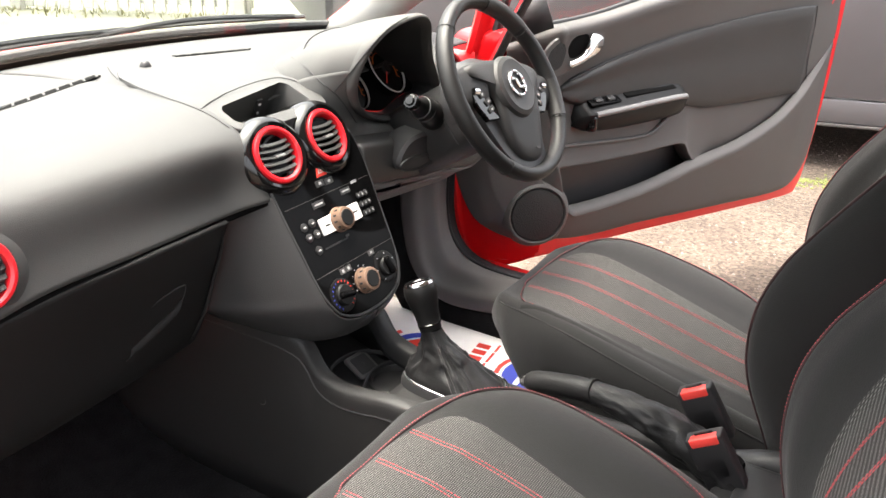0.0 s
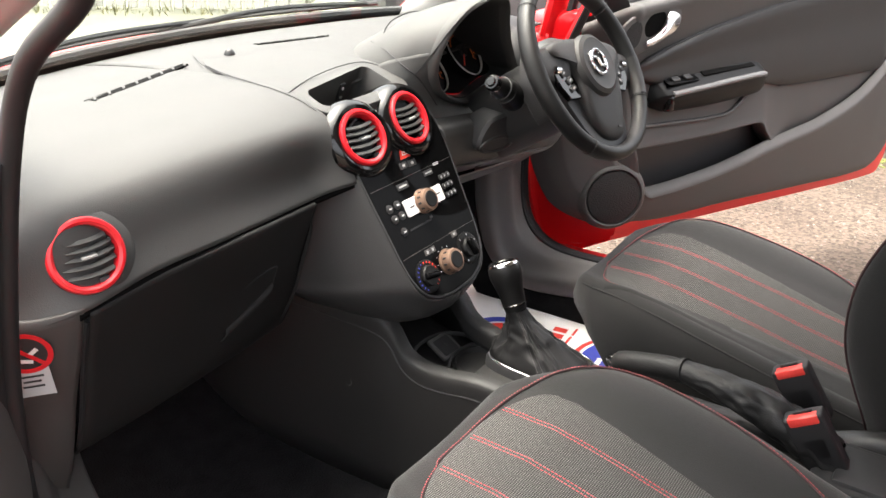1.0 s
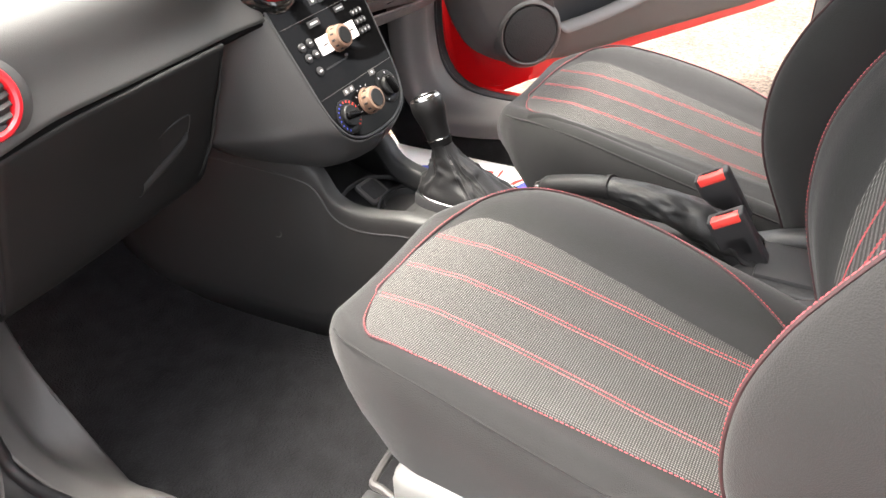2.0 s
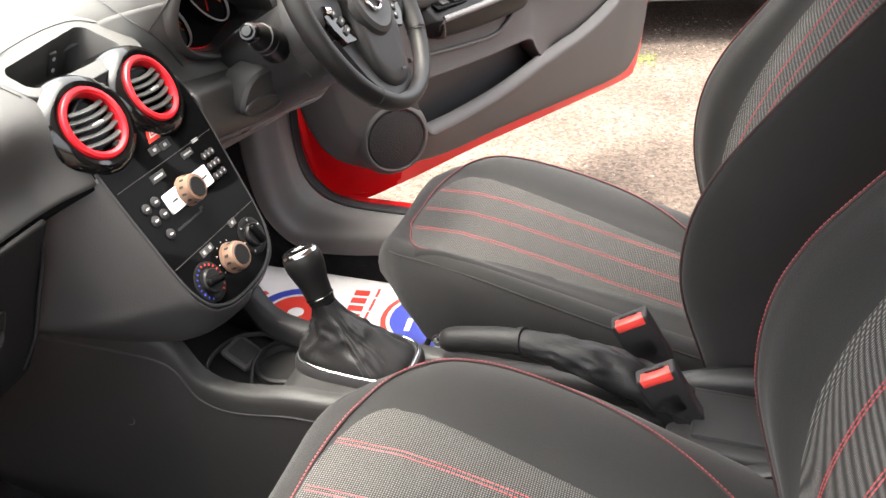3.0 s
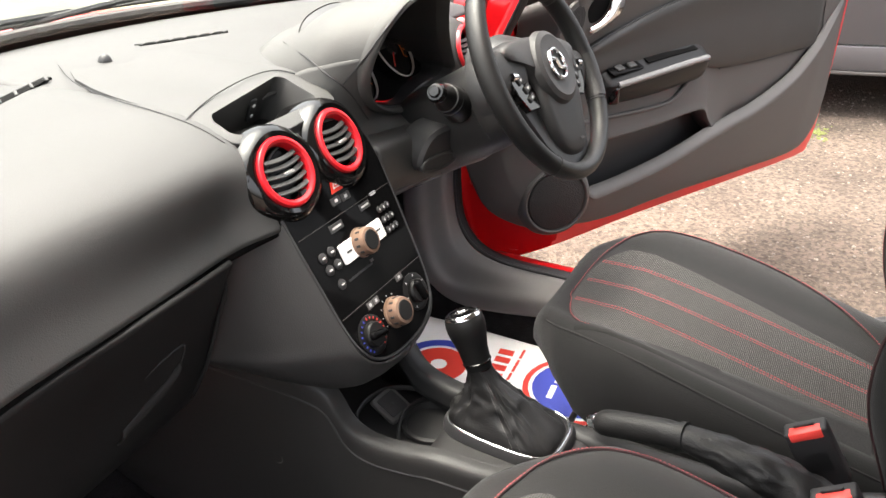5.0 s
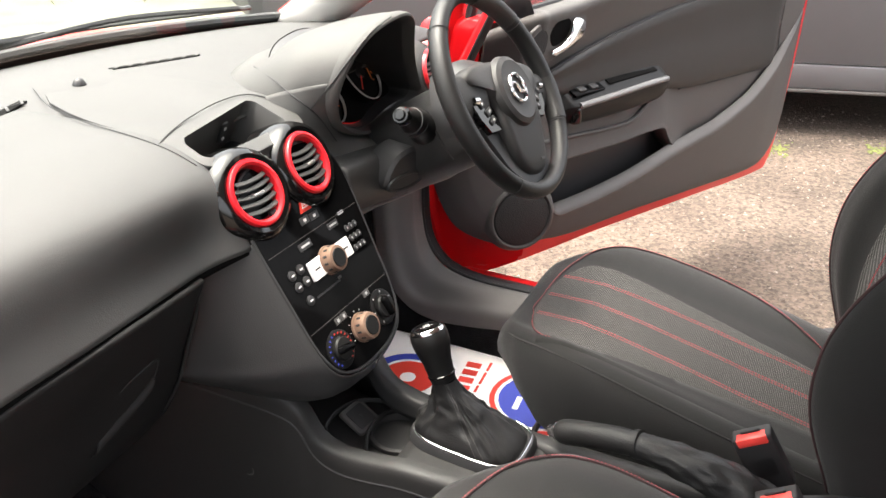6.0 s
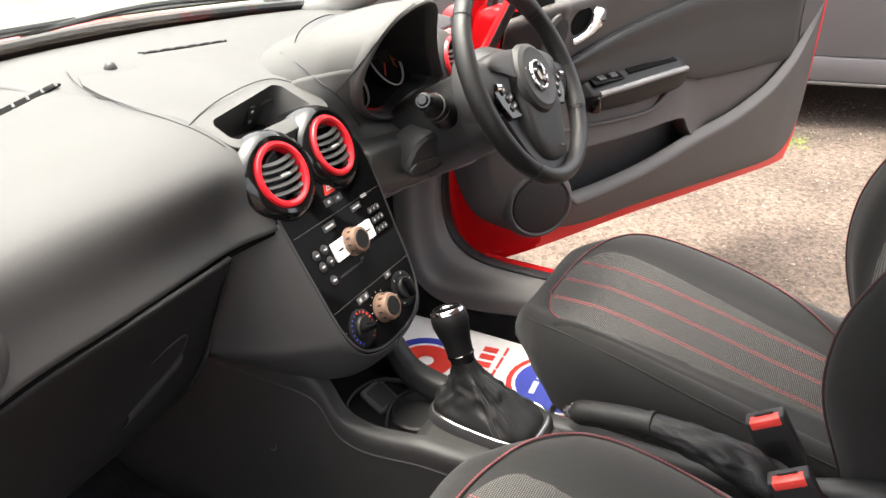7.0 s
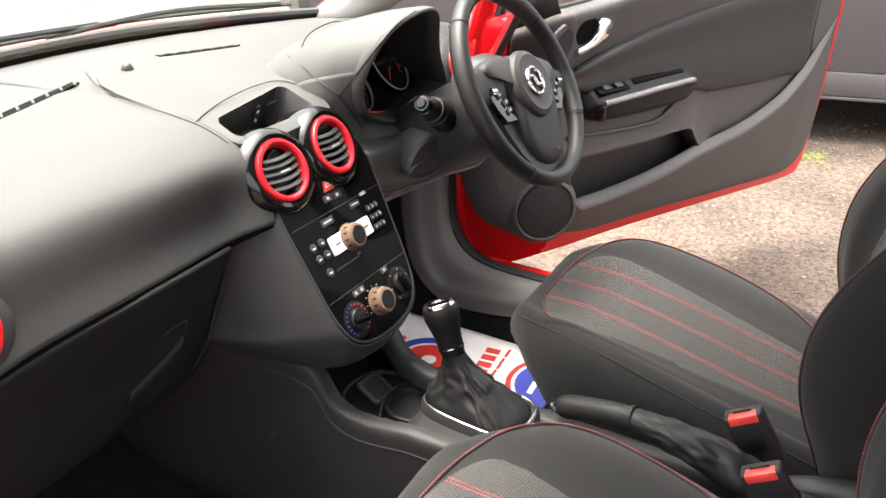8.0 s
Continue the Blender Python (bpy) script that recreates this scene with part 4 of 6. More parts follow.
for f, k in ((0.3, 0.90), (0.65, 0.88), (1.0, 0.86)):
    rows.append([(mid + (p - mid) * k).lerp(back(p), f) for p in ring])
sheet(bm, rows, True)
# darker than the hood: the shade inside it is put into the colour
part("hood_lining", bm, M_DARK, dash, "instrument hood lining, darkened for the shade under the hood")
bm = bmesh.new()
bm.faces.new([bm.verts.new(back(p) + V((0, -0.002, 0.002))) for p in ring])
cluster = part("dial_face", bm, M_SLOT, dash, "black instrument face")
for line in ([(0.2428, 0.1945, 1.0645), (0.1834, 0.1957, 1.0510), (0.1447, 0.2038, 1.0253), (0.1243, 0.2238, 0.9906), (0.1188, 0.2487, 0.9603), (0.1106, 0.2629, 0.9414)], [(0.1622, 0.4043, 0.9790), (0.1146, 0.3309, 0.9768), (0.1015, 0.2872, 0.9609), (0.1106, 0.2629, 0.9414), (0.1330, 0.2549, 0.9131), (0.1637, 0.2541, 0.8760)]):
    bm = bmesh.new()
    tube(bm, curve(line, 50), 0.0013, 5)
    part("hood_seam", bm, M_RUBBER, hood)
for x, z, r, yd in ((0.362, 0.934, 0.056, 0.328), (0.232, 0.918, 0.046, 0.316)):
    m = facing(V((x, yd, z)), V((0.13, -0.80, 0.58)))
    bm = bmesh.new()
    lathe(bm, [(r * 1.0, 0.0015), (r * 1.005, 0.003), (r * 0.985, 0.0045), (r * 0.962, 0.0035), (r * 0.955, 0.0)], m, 48)
    dial = part("dial_ring", bm, M_PRINT, cluster, "thin pale satin dial ring")
    bm = bmesh.new()
    lathe(bm, [(r * 0.96, -0.03), (r * 0.995, -0.004), (r * 1.0, 0.0015), (r * 0.95, 0.0)], m, 48)
    part("dial_drum", bm, M_SLOT, dial, "black dial surround")
    bm = bmesh.new()
    lathe(bm, [(r * 0.94, -0.004), (0, -0.004)], m, 40)
    part("dial_plate", bm, M_SCREEN, dial)
    bm = bmesh.new()
    n = 28
    arc_o = [m @ V((r * 0.66 * math.cos(radians(150 - 185 * k / n)), r * 0.66 * math.sin(radians(150 - 185 * k / n)), -0.002)) for k in range(n + 1)]
    tube(bm, arc_o, 0.0011, 5, up=m.to_3x3() @ V((0, 0, 1)))
    part("dial_arc", bm, M_ORANGE, dial, "orange dial scale")
    for k in range(10):
        a = radians(150 - 185 * k / 9)
        bm = bmesh.new()
        if k % 2:
            box(bm, (0.006, 0.0013, 0.001), m @ pose(math.cos(a) * r * 0.76, math.sin(a) * r * 0.76, -0.002, 0, 0, math.degrees(a)), 0)
        else:
            box(bm, (0.0032, 0.0048, 0.001), m @ pose(math.cos(a) * r * 0.80, math.sin(a) * r * 0.80, -0.002), 0)
        part("dial_mark", bm, M_ORANGE, dial, sharp=30)
    bm = bmesh.new()
    box(bm, (r * 0.8, 0.0026, 0.002), m @ pose(0, 0, 0.002, 0, 0, 222) @ pose(r * 0.35, 0, 0), 0.0005)
    part("needle", bm, M_REDPRINT, dial)
    bm = bmesh.new()
    lathe(bm, [(0.011, -0.003), (0.011, 0.004), (0, 0.005)], m, 20)
    part("needle_cap", bm, M_DARK, dial)
# driver's outer vent
vent("air_vent", dash, V((0.538, 0.272, 0.902)), V((0.10, -0.96, 0.26)), 0.0445)
m = facing(V((0.538, 0.272, 0.902)), V((0.10, -0.96, 0.26)))
bm = bmesh.new()
lathe(bm, [(0.10, -0.075), (0.075, -0.045), (0.060, -0.014), (0.051, -0.002), (0.046, 0.0), (0.043, -0.006)], m, 40)
part("vent_surround", bm, M_DASH, dash)
# warning sticker on the end panel
m = facing(V((-0.674, 0.2455, 0.772)), V((-0.61, -0.76, -0.20)))
stick = thing("airbag_sticker", "round red-ringed airbag warning sticker with grey tag", "sticker", m.translation)
bm = bmesh.new()
lathe(bm, [(0.030, 0.0), (0.030, 0.0006), (0, 0.0006)], m, 40)
part("disc", bm, M_DARK, stick)
bm = bmesh.new()
lathe(bm, [(0.030, 0.0006), (0.030, 0.0012), (0.024, 0.0012), (0.024, 0.0006)], m, 40)
part("red_rim", bm, M_RED, stick)
bm = bmesh.new()
box(bm, (0.050, 0.005, 0.0007), m @ pose(0, 0, 0.0012, 0, 0, -45), 0)
part("slash", bm, M_RED, stick)
for w, h, x, y, a in ((0.006, 0.024, -0.012, 0.002, 12), (0.020, 0.005, -0.004, -0.011, -12), (0.014, 0.005, 0.008, 0.001, 40)):
    bm = bmesh.new()
    box(bm, (w, h, 0.0005), m @ pose(x, y, 0.0010, 0, 0, a), 0)
    part("pictogram_bar", bm, M_WHITE, stick)
bm = bmesh.new()
prism(bm, [(-0.022, -0.068), (0.020, -0.068), (0.020, -0.024), (-0.022, -0.024)], m, 0.0005)
tag = part("tag", bm, M_PRINT, stick)
for k, w in enumerate((0.028, 0.02, 0.024)):
    bm = bmesh.new()
    box(bm, (w, 0.003, 0.0004), m @ pose(-0.002, -0.036 - 0.008 * k, 0.0008), 0)
    part("text_bar", bm, M_DARK, tag)


# ---- centre fascia ----
fascia = thing("centre_fascia", "glossy black centre console fascia with radio and heater controls", "fascia", fas(0, -0.26))
# black face plate, narrowing and rounded at its foot
out = [(-0.118, 0.0), (-0.116, -0.05), (-0.111, -0.11), (-0.106, -0.17), (-0.098, -0.205), (-0.080, -0.234), (-0.045, -0.250), (0.0, -0.254), (0.045, -0.250), (0.080, -0.234), (0.098, -0.205), (0.106, -0.17), (0.111, -0.11), (0.116, -0.05), (0.118, 0.0), (0.112, 0.04), (0.09, 0.070), (0.05, 0.080), (0.0, 0.082), (-0.05, 0.080), (-0.09, 0.070), (-0.112, 0.04)]
pts = [(p.x, p.y) for p in even(curve([(x, y, 0) for x, y in out], 160, True), 110, True)]
bm = bmesh.new()
prism(bm, pts, fpose(0, 0, -0.012), 0.0135, 0.0015)
face = part("face_plate", bm, M_GLOSS, fascia)
bm = bmesh.new()
tube(bm, [fas(x * 1.012, y * 1.008, -0.001) for x, y in pts], 0.0028, 6, True, up=FN)
part("face_edge", bm, M_DARK, fascia)
# vents on raised round housings
for s in (-1, 1):
    n = (FN + V((s * 0.06, 0, 0))).normalized()
    vx, vs_ = (-0.0823, 0.0463) if s < 0 else (0.042, 0.049)
    m = facing(fas(vx, vs_, -0.004), n)
    bm = bmesh.new()
    lathe(bm, [(0.073, -0.045), (0.071, -0.012), (0.067, 0.004), (0.062, 0.013), (0.055, 0.0165), (0.049, 0.015), (0.047, 0.008)], m, 56)
    part("vent_housing", bm, M_PIANO, fascia, "round piano black vent housing")
    vent("air_vent", fascia, fas(vx, vs_, 0.006), n, 0.0475)
# hazard switch
bm = bmesh.new()
prism(bm, [(-0.013, -0.012), (0.013, -0.012), (0.002, 0.016), (-0.002, 0.016)], fpose(0, 0, 0.001), 0.003, 0.001)
haz = part("hazard_switch", bm, M_REDPRINT, fascia, "red triangular hazard switch")
for k, mat, d in ((0.62, M_WHITE, 0.0042), (0.42, M_REDPRINT, 0.0046), (0.2, M_WHITE, 0.005)):
    bm = bmesh.new()
    prism(bm, [(-0.013 * k, -0.009 * k - 0.001), (0.013 * k, -0.009 * k - 0.001), (0, 0.017 * k - 0.001)], fpose(0, 0, d), 0.0003)
    part("triangle_mark", bm, mat, haz)


def key(name, x, s, w, h, mat=M_DARK, d=0.0015, r=0.0012, parent=None, mark=None):
    bm = bmesh.new()
    prism(bm, rounded(w, h, min(r, w / 2.1, h / 2.1)), fpose(x, s, 0.001), d, 0.0005)
    ob = part(name, bm, mat, parent or fascia)
    if mark:
        bm = bmesh.new()
        box(bm, (w * mark[0], h * mark[1], 0.0004), fpose(x, s, 0.001 + d), 0)
        part("key_mark", bm, M_PRINT, ob)
    return ob


key("switch", -0.0115, -0.022, 0.021, 0.011, mark=(0.3, 0.4))
key("switch", 0.0115, -0.0235, 0.021, 0.011, mark=(0.3, 0.4))
# radio: shut lines, keys, number pad, volume knob on a pale cross bar
for s in (-0.0415, -0.164):
    bm = bmesh.new()
    box(bm, (0.222 if s > -0.1 else 0.208, 0.0007, 0.0006), fpose(0, s, 0.0017), 0)
    part("shut_line", bm, M_PANEL, fascia)
bm = bmesh.new()
prism(bm, rounded(0.030, 0.011, 0.001), fpose(-0.034, -0.053, 0.001), 0.0018, 0.0005)
k = part("radio_key", bm, M_DARK, fascia)
bm = bmesh.new()
box(bm, (0.02, 0.003, 0.0004), fpose(-0.034, -0.053, 0.0028), 0)
part("key_mark", bm, M_PRINT, k)
key("radio_key", 0.040, -0.0505, 0.026, 0.010, mark=(0.7, 0.25))
key("radio_mark", 0.069, -0.042, 0.016, 0.005, M_PRINT, 0.0006)
for r in range(3):
    for c_ in range(3):
        bm = bmesh.new()
        lathe(bm, [(0.0052, 0), (0.0052, 0.0022), (0.004, 0.003), (0, 0.003)], fpose(0.066 + 0.0105 * c_, -0.068 - 0.0165 * r, 0.001), 14)
        k = part("number_key", bm, M_DARK, fascia)
        bm = bmesh.new()
        box(bm, (0.0022, 0.0036, 0.0004), fpose(0.066 + 0.0105 * c_, -0.068 - 0.0165 * r, 0.0041), 0)
        part("key_mark", bm, M_PRINT, k)
for x, s in ((-0.086, -0.0785), (-0.0655, -0.0775), (-0.0835, -0.0975), (-0.064, -0.097), (-0.0745, -0.123)):
    bm = bmesh.new()
    lathe(bm, [(0.0075, 0), (0.0075, 0.0026), (0.006, 0.0036), (0, 0.0036)], fpose(x, s, 0.001), 18)
    k = part("round_key", bm, M_DARK, fascia)
    bm = bmesh.new()
    box(bm, (0.006, 0.0022, 0.0004), fpose(x, s, 0.0047), 0)
    part("key_mark", bm, M_WHITE, k)
bm = bmesh.new()
prism(bm, rounded(0.106, 0.029, 0.003), fpose(0.002, -0.091, 0.001), 0.004, 0.0012)
bar = part("volume_bar", bm, M_WHITE, fascia, "pale silver rocker bar behind the knob")
for x in (-0.035, 0.04):
    bm = bmesh.new()
    box(bm, (0.012, 0.0025, 0.0006), fpose(x, -0.091, 0.0052), 0)
    part("bar_mark", bm, M_DARK, bar)
bm = bmesh.new()
box(bm, (0.06, 0.003, 0.001), fpose(-0.029, -0.126, 0.0018), 0)
part("disc_slot", bm, M_RUBBER, fascia)
bm = bmesh.new()
box(bm, (0.008, 0.004, 0.001), fpose(0.002, -0.122, 0.002), 0)
part("eject_key", bm, M_PANEL, fascia)


def knob(x, s, r, name):
    """A bronze turning knob with a dark face and grip notches."""
    m = fpose(x, s, 0.002)
    bm = bmesh.new()
    lathe(bm, [(r * 1.08, 0), (r * 1.08, 0.003), (r * 1.0, 0.004), (r * 0.97, 0.016), (r * 0.90, 0.0205), (r * 0.72, 0.0215), (r * 0.68, 0.0195)], m, 40)
    ob = part(name, bm, M_BRONZE, fascia, "bronze ridged turning knob")
    bm = bmesh.new()
    lathe(bm, [(r * 0.70, 0.018), (r * 0.70, 0.0215), (r * 0.66, 0.0225), (0, 0.0225)], m, 32)
    part("knob_face", bm, M_ARM, ob)
    for k in range(12):
        a = 2 * math.pi * k / 12
        bm = bmesh.new()
        box(bm, (0.0022, 0.0035, 0.007), m @ pose(0, 0, 0, 0, 0, math.degrees(a)) @ pose(r * 0.975, 0, 0.011), 0.0006, 1)
        part("grip_notch", bm, M_RUBBER, ob)
    return ob


knob(-0.003, -0.0915, 0.0205, "volume_knob")
k = knob(-0.003, -0.205, 0.0215, "fan_knob")
for i in range(9):
    a = radians(200 - 220 * i / 8)
    bm = bmesh.new()
    box(bm, (0.0022, 0.0014, 0.0004), fpose(-0.003 + 0.027 * math.cos(a), -0.205 + 0.027 * math.sin(a), 0.0016, math.degrees(a)), 0)
    part("scale_mark", bm, M_PRINT, k)
for x, s, blue in ((-0.064, -0.208, True), (0.061, -0.203, False)):
    m = fpose(x, s, 0.001)
    bm = bmesh.new()
    lathe(bm, [(0.029, 0), (0.029, 0.002), (0.027, 0.003), (0.021, 0.0022), (0, 0.0022)], m, 44)
    dial = part("heater_dial", bm, M_ARM, fascia, "round heater dial with coloured scale" if blue else "round air direction dial")
    bm = bmesh.new()
    lathe(bm, [(0.0185, 0.002), (0.0185, 0.008), (0.0165, 0.0105), (0, 0.0105)], m, 36)
    part("dial_cap", bm, M_ARM, dial)
    bm = bmesh.new()
    box(bm, (0.012, 0.034, 0.013), m @ pose(0, 0, 0.012, 0, 0, 78 if blue else 10), 0.005, 3)
    part("dial_grip", bm, M_GLOSS, dial)
    for i in range(17):
        a = radians(-125 - 290 * i / 16)
        mat = (M_BLUE if i < 8 else M_REDPRINT) if blue else M_PRINT
        if not blue and i % 3:
            continue
        bm = bmesh.new()
        box(bm, (0.0032, 0.0020, 0.0004), m @ pose(0.0243 * math.cos(a), 0.0243 * math.sin(a), 0.0029, 0, 0, math.degrees(a)), 0)
        part("scale_mark", bm, mat, dial)
key("heater_key", -0.042, -0.1725, 0.014, 0.010, M_PANEL, mark=(0.35, 0.5))
key("heater_key", -0.027, -0.1725, 0.014, 0.010, M_PANEL, mark=(0.35, 0.5))
key("heater_key", 0.040, -0.168, 0.017, 0.010, M_PANEL, mark=(0.3, 0.4))

# ---- steering wheel and column ----
WC, WU, WN = V((0.343, 0.0394, 0.9394)), V((0, 0.5122, 0.8589)), V((0, -0.8589, 0.5122))
WR = Matrix((V((1, 0, 0)), WU, WN)).transposed().to_4x4()


def wpose(a, b, d=0.0, roll=0):
    return Matrix.Translation(WC + V((a, 0, 0)) + WU * b + WN * d) @ WR @ pose(0, 0, 0, 0, 0, roll)


wheel = thing("steering_wheel", "black leather three-spoke steering wheel with round badge", "steering wheel", WC)
bm = bmesh.new()
ring = [wpose(0.1715 * math.cos(t), 0.1715 * math.sin(t)).translation for t in [2 * math.pi * k / 96 for k in range(96)]]
tube(bm, ring, [0.0145 + 0.0010 * math.cos(2 * (2 * math.pi * k / 96)) for k in range(96)], 16, True, up=WN, flat=1.12)
rim = part("rim", bm, M_WHEEL, wheel, "smooth leather rim")
for a in (33, 131, 229.5, 325):
    t = radians(a)
    bm = bmesh.new()
    p = wpose(0.1715 * math.cos(t), 0.1715 * math.sin(t), 0, a)
    lathe(bm, [(0.0156, -0.0012), (0.0164, 0.0), (0.0156, 0.0012)], p @ pose(0, 0, 0, 90), 22, 1, 1.1)
    part("rim_seam", bm, M_RUBBER, rim)
# thumb grips with perforated leather
for a0, a1 in ((-33, -6), (36, 74)):
    bm = bmesh.new()
    tube(bm, [wpose(0.1715 * math.cos(radians(a)), 0.1715 * math.sin(radians(a))).translation for a in np.linspace(a0, a1, 14)], 0.0160, 14, up=WN, flat=1.14)
    part("grip", bm, material("perforated_leather", (0.016, 0.016, 0.016), 0.5, grain=0.5, grain_size=0.002) if a0 == -33 else bpy.data.materials["perforated_leather"], rim, "perforated leather grip")
# hub pad and wide lower spoke in one moulding, turned a little with the wheel
def hpose(a, b, d=0.0, roll=0):
    t = radians(-12)
    return wpose(a * math.cos(t) - b * math.sin(t), a * math.sin(t) + b * math.cos(t), d, roll - 12)


hub = [(-0.118, 0.036), (-0.076, 0.049), (0.004, 0.054), (0.075, 0.051), (0.116, 0.040), (0.119, 0.020), (0.098, -0.008), (0.086, -0.046), (0.076, -0.096), (0.068, -0.131), (0.048, -0.145), (0.014, -0.146), (-0.012, -0.137), (-0.030, -0.118), (-0.041, -0.094), (-0.050, -0.055), (-0.052, -0.028), (-0.066, -0.007), (-0.090, 0.009), (-0.120, 0.018)]
hp = even(curve([(x, y, 0) for x, y in hub], 160, True), 90, True)
bm = bmesh.new()
rows = []
for k, d in ((0.97, -0.030), (1.0, -0.014), (0.99, -0.002), (0.965, 0.006), (0.92, 0.010), (0.8, 0.013), (0.55, 0.015), (0.3, 0.017), (0.05, 0.017)):
    rows.append([hpose(0.01 + (p.x - 0.01) * k, -0.02 + (p.y + 0.02) * k, d - 0.012 * max(0.0, (-p.y - 0.06) / 0.09) * k).translation for p in hp])
vs = sheet(bm, rows, True)
bm.faces.new(vs[-1])
bm.faces.new(vs[0])
pad = part("hub_pad", bm, M_PADW, wheel, "soft black airbag pad")
bm = bmesh.new()
box(bm, (0.014, 0.004, 0.001), hpose(0.040, -0.122, 0.0062), 0)
part("pad_mark", bm, M_PANEL, pad)
# badge on its raised round boss
bm = bmesh.new()
lathe(bm, [(0.062, 0.010), (0.058, 0.0205), (0.050, 0.0250), (0.047, 0.0242), (0.0, 0.0255)], hpose(0.006, -0.004, 0), 48)
boss = part("badge_boss", bm, M_PADW, pad)
bm = bmesh.new()
tube(bm, [hpose(0.0235 * math.cos(t), -0.003 + 0.0235 * math.sin(t), 0.0270).translation for t in [2 * math.pi * k / 40 for k in range(40)]], 0.0034, 8, True, up=WN)
part("badge", bm, M_CHROME, boss, "round chrome badge")
bm = bmesh.new()
tube(bm, [hpose(x, -0.003 + y, 0.0275).translation for x, y in ((-0.019, 0.008), (-0.003, 0.007), (0.003, -0.006), (0.019, -0.008))], 0.0036, 8, up=WN)
part("badge_bar", bm, M_CHROME, boss)
# side spokes with gloss switch pods and satin keys
for s in (-1, 1):
    secs = [[hpose(s * a, b + w, d + dd).translation for w, d in ((0.026 * k, -0.018), (0.020 * k, 0.000), (0.0, 0.004), (-0.040 * k, -0.002), (-0.052 * k, -0.018))] for a, b, k, dd in ((0.072, 0.016, 1.0, 0.004), (0.10, 0.014, 0.95, 0.0), (0.135, 0.010, 0.85, -0.002), (0.165, 0.006, 0.85, -0.004))]
    spoke = part("side_spoke", loft(secs, 14, 14), M_PADW, wheel, thick=0.004)
    ox, oy = (0.088, -0.026) if s < 0 else (0.112, -0.012)
    bm = bmesh.new()
    prism(bm, [(s * x, y) for x, y in ((0.030, 0.036), (0.0, 0.027), (-0.022, 0.013), (-0.034, -0.011), (-0.034, -0.036), (0.002, -0.039), (0.022, -0.016), (0.032, 0.008))][::s], hpose(s * ox, oy, -0.008), 0.010, 0.002)
    pod = part("switch_pod", bm, M_PIANO, spoke, "gloss black switch pod")
    for x, y, w, h in ((0.006, 0.010, 0.016, 0.012), (-0.008, -0.003, 0.020, 0.012), (-0.012, -0.018, 0.020, 0.010)):
        bm = bmesh.new()
        box(bm, (w, h, 0.006), hpose(s * (ox + x), oy + y, 0.002, s * -30), 0.002)
        k_ = part("pod_key", bm, M_SLAT, pod, "satin dark grey key")
        bm = bmesh.new()
        box(bm, (w * 0.35, h * 0.3, 0.0004), hpose(s * (ox + x), oy + y, 0.0051, s * -30), 0)
        part("key_mark", bm, M_PRINT, k_)
    bm = bmesh.new()
    lathe(bm, [(0.0075, -0.007), (0.0075, 0.007), (0.006, 0.0085), (0, 0.0085)], hpose(s * (ox + 0.020), oy + 0.016, 0.001) @ pose(0, 0, 0, 0, 90), 20)
    part("thumb_roller", bm, M_CHROME, pod, "ribbed chrome roller")
bm = bmesh.new()
prism(bm, [(-0.098, -0.052), (-0.062, -0.118), (-0.03, -0.152), (0.0, -0.166), (0.06, -0.162), (0.092, -0.13), (0.098, -0.06), (0.0, -0.03)], hpose(0, 0, -0.026), 0.016, 0.004)
part("lower_spoke", bm, M_DARK, wheel, "black lower spoke behind the pad")
bm = bmesh.new()
lathe(bm, [(0.085, -0.09), (0.08, -0.05), (0.062, -0.022), (0.055, -0.010)], wpose(0, 0), 36)
part("hub_shroud", bm, M_DARK, wheel)
column = thing("steering_column", "black plastic steering column shroud with stalks", "steering column", WC - WN * 0.15)
secs = []
for d, wx, wy, up in ((-0.055, 0.060, 0.046, 0.0), (-0.065, 0.076, 0.060, 0.0), (-0.10, 0.082, 0.066, 0.0), (-0.16, 0.078, 0.066, 0.0), (-0.24, 0.07, 0.066, 0.0)):
    secs.append([wpose(x * wx, y * wy - 0.010, d).translation for x, y in ((-1, 0), (-0.95, 0.6), (-0.6, 0.95), (0.0, 1.05), (0.6, 0.95), (0.95, 0.6), (1, 0), (0.92, -0.7), (0.5, -1.15), (0.0, -1.22), (-0.5, -1.15), (-0.92, -0.7))])
part("shroud", loft(secs, 18, 48, wrap=True), M_LOWER, column, "dark grey column shroud")
bm = bmesh.new()
tube(bm, curve([wpose(x * 0.0835, y * 0.067 - 0.010, -0.10).translation for x, y in ((-0.90, -0.75), (-1.0, -0.2), (-1.0, 0.1), (-0.95, 0.6))], 16), 0.0014, 5)
part("shroud_seam", bm, M_RUBBER, column)
# ignition lock surround below the shroud
m = facing(V((0.258, 0.172, 0.812)), V((-0.25, -0.90, -0.10)))
bm = bmesh.new()
prism(bm, [(p.x, p.y) for p in curve([(-0.058, -0.022, 0), (-0.045, 0.018, 0), (-0.01, 0.036, 0), (0.06, 0.032, 0), (0.075, -0.01, 0), (0.04, -0.034, 0), (-0.02, -0.036, 0)], 40, True)], m @ pose(0, 0, -0.05), 0.054, 0.006)
lock = part("lock_housing", bm, M_DARK, column, "black ignition lock surround")
bm = bmesh.new()
tube(bm, [m @ V((-0.012 + 0.040 * math.cos(t), -0.020 + 0.014 * math.sin(t), 0.004)) for t in [2 * math.pi * k / 36 for k in range(36)]], 0.0035, 8, True, up=m.to_3x3() @ V((0, 0, 1)))
part("lock_lip", bm, M_LOWER, lock)
a, b = V((0.268, 0.150, 0.882)), V((0.180, 0.145, 0.9300))
bm = bmesh.new()
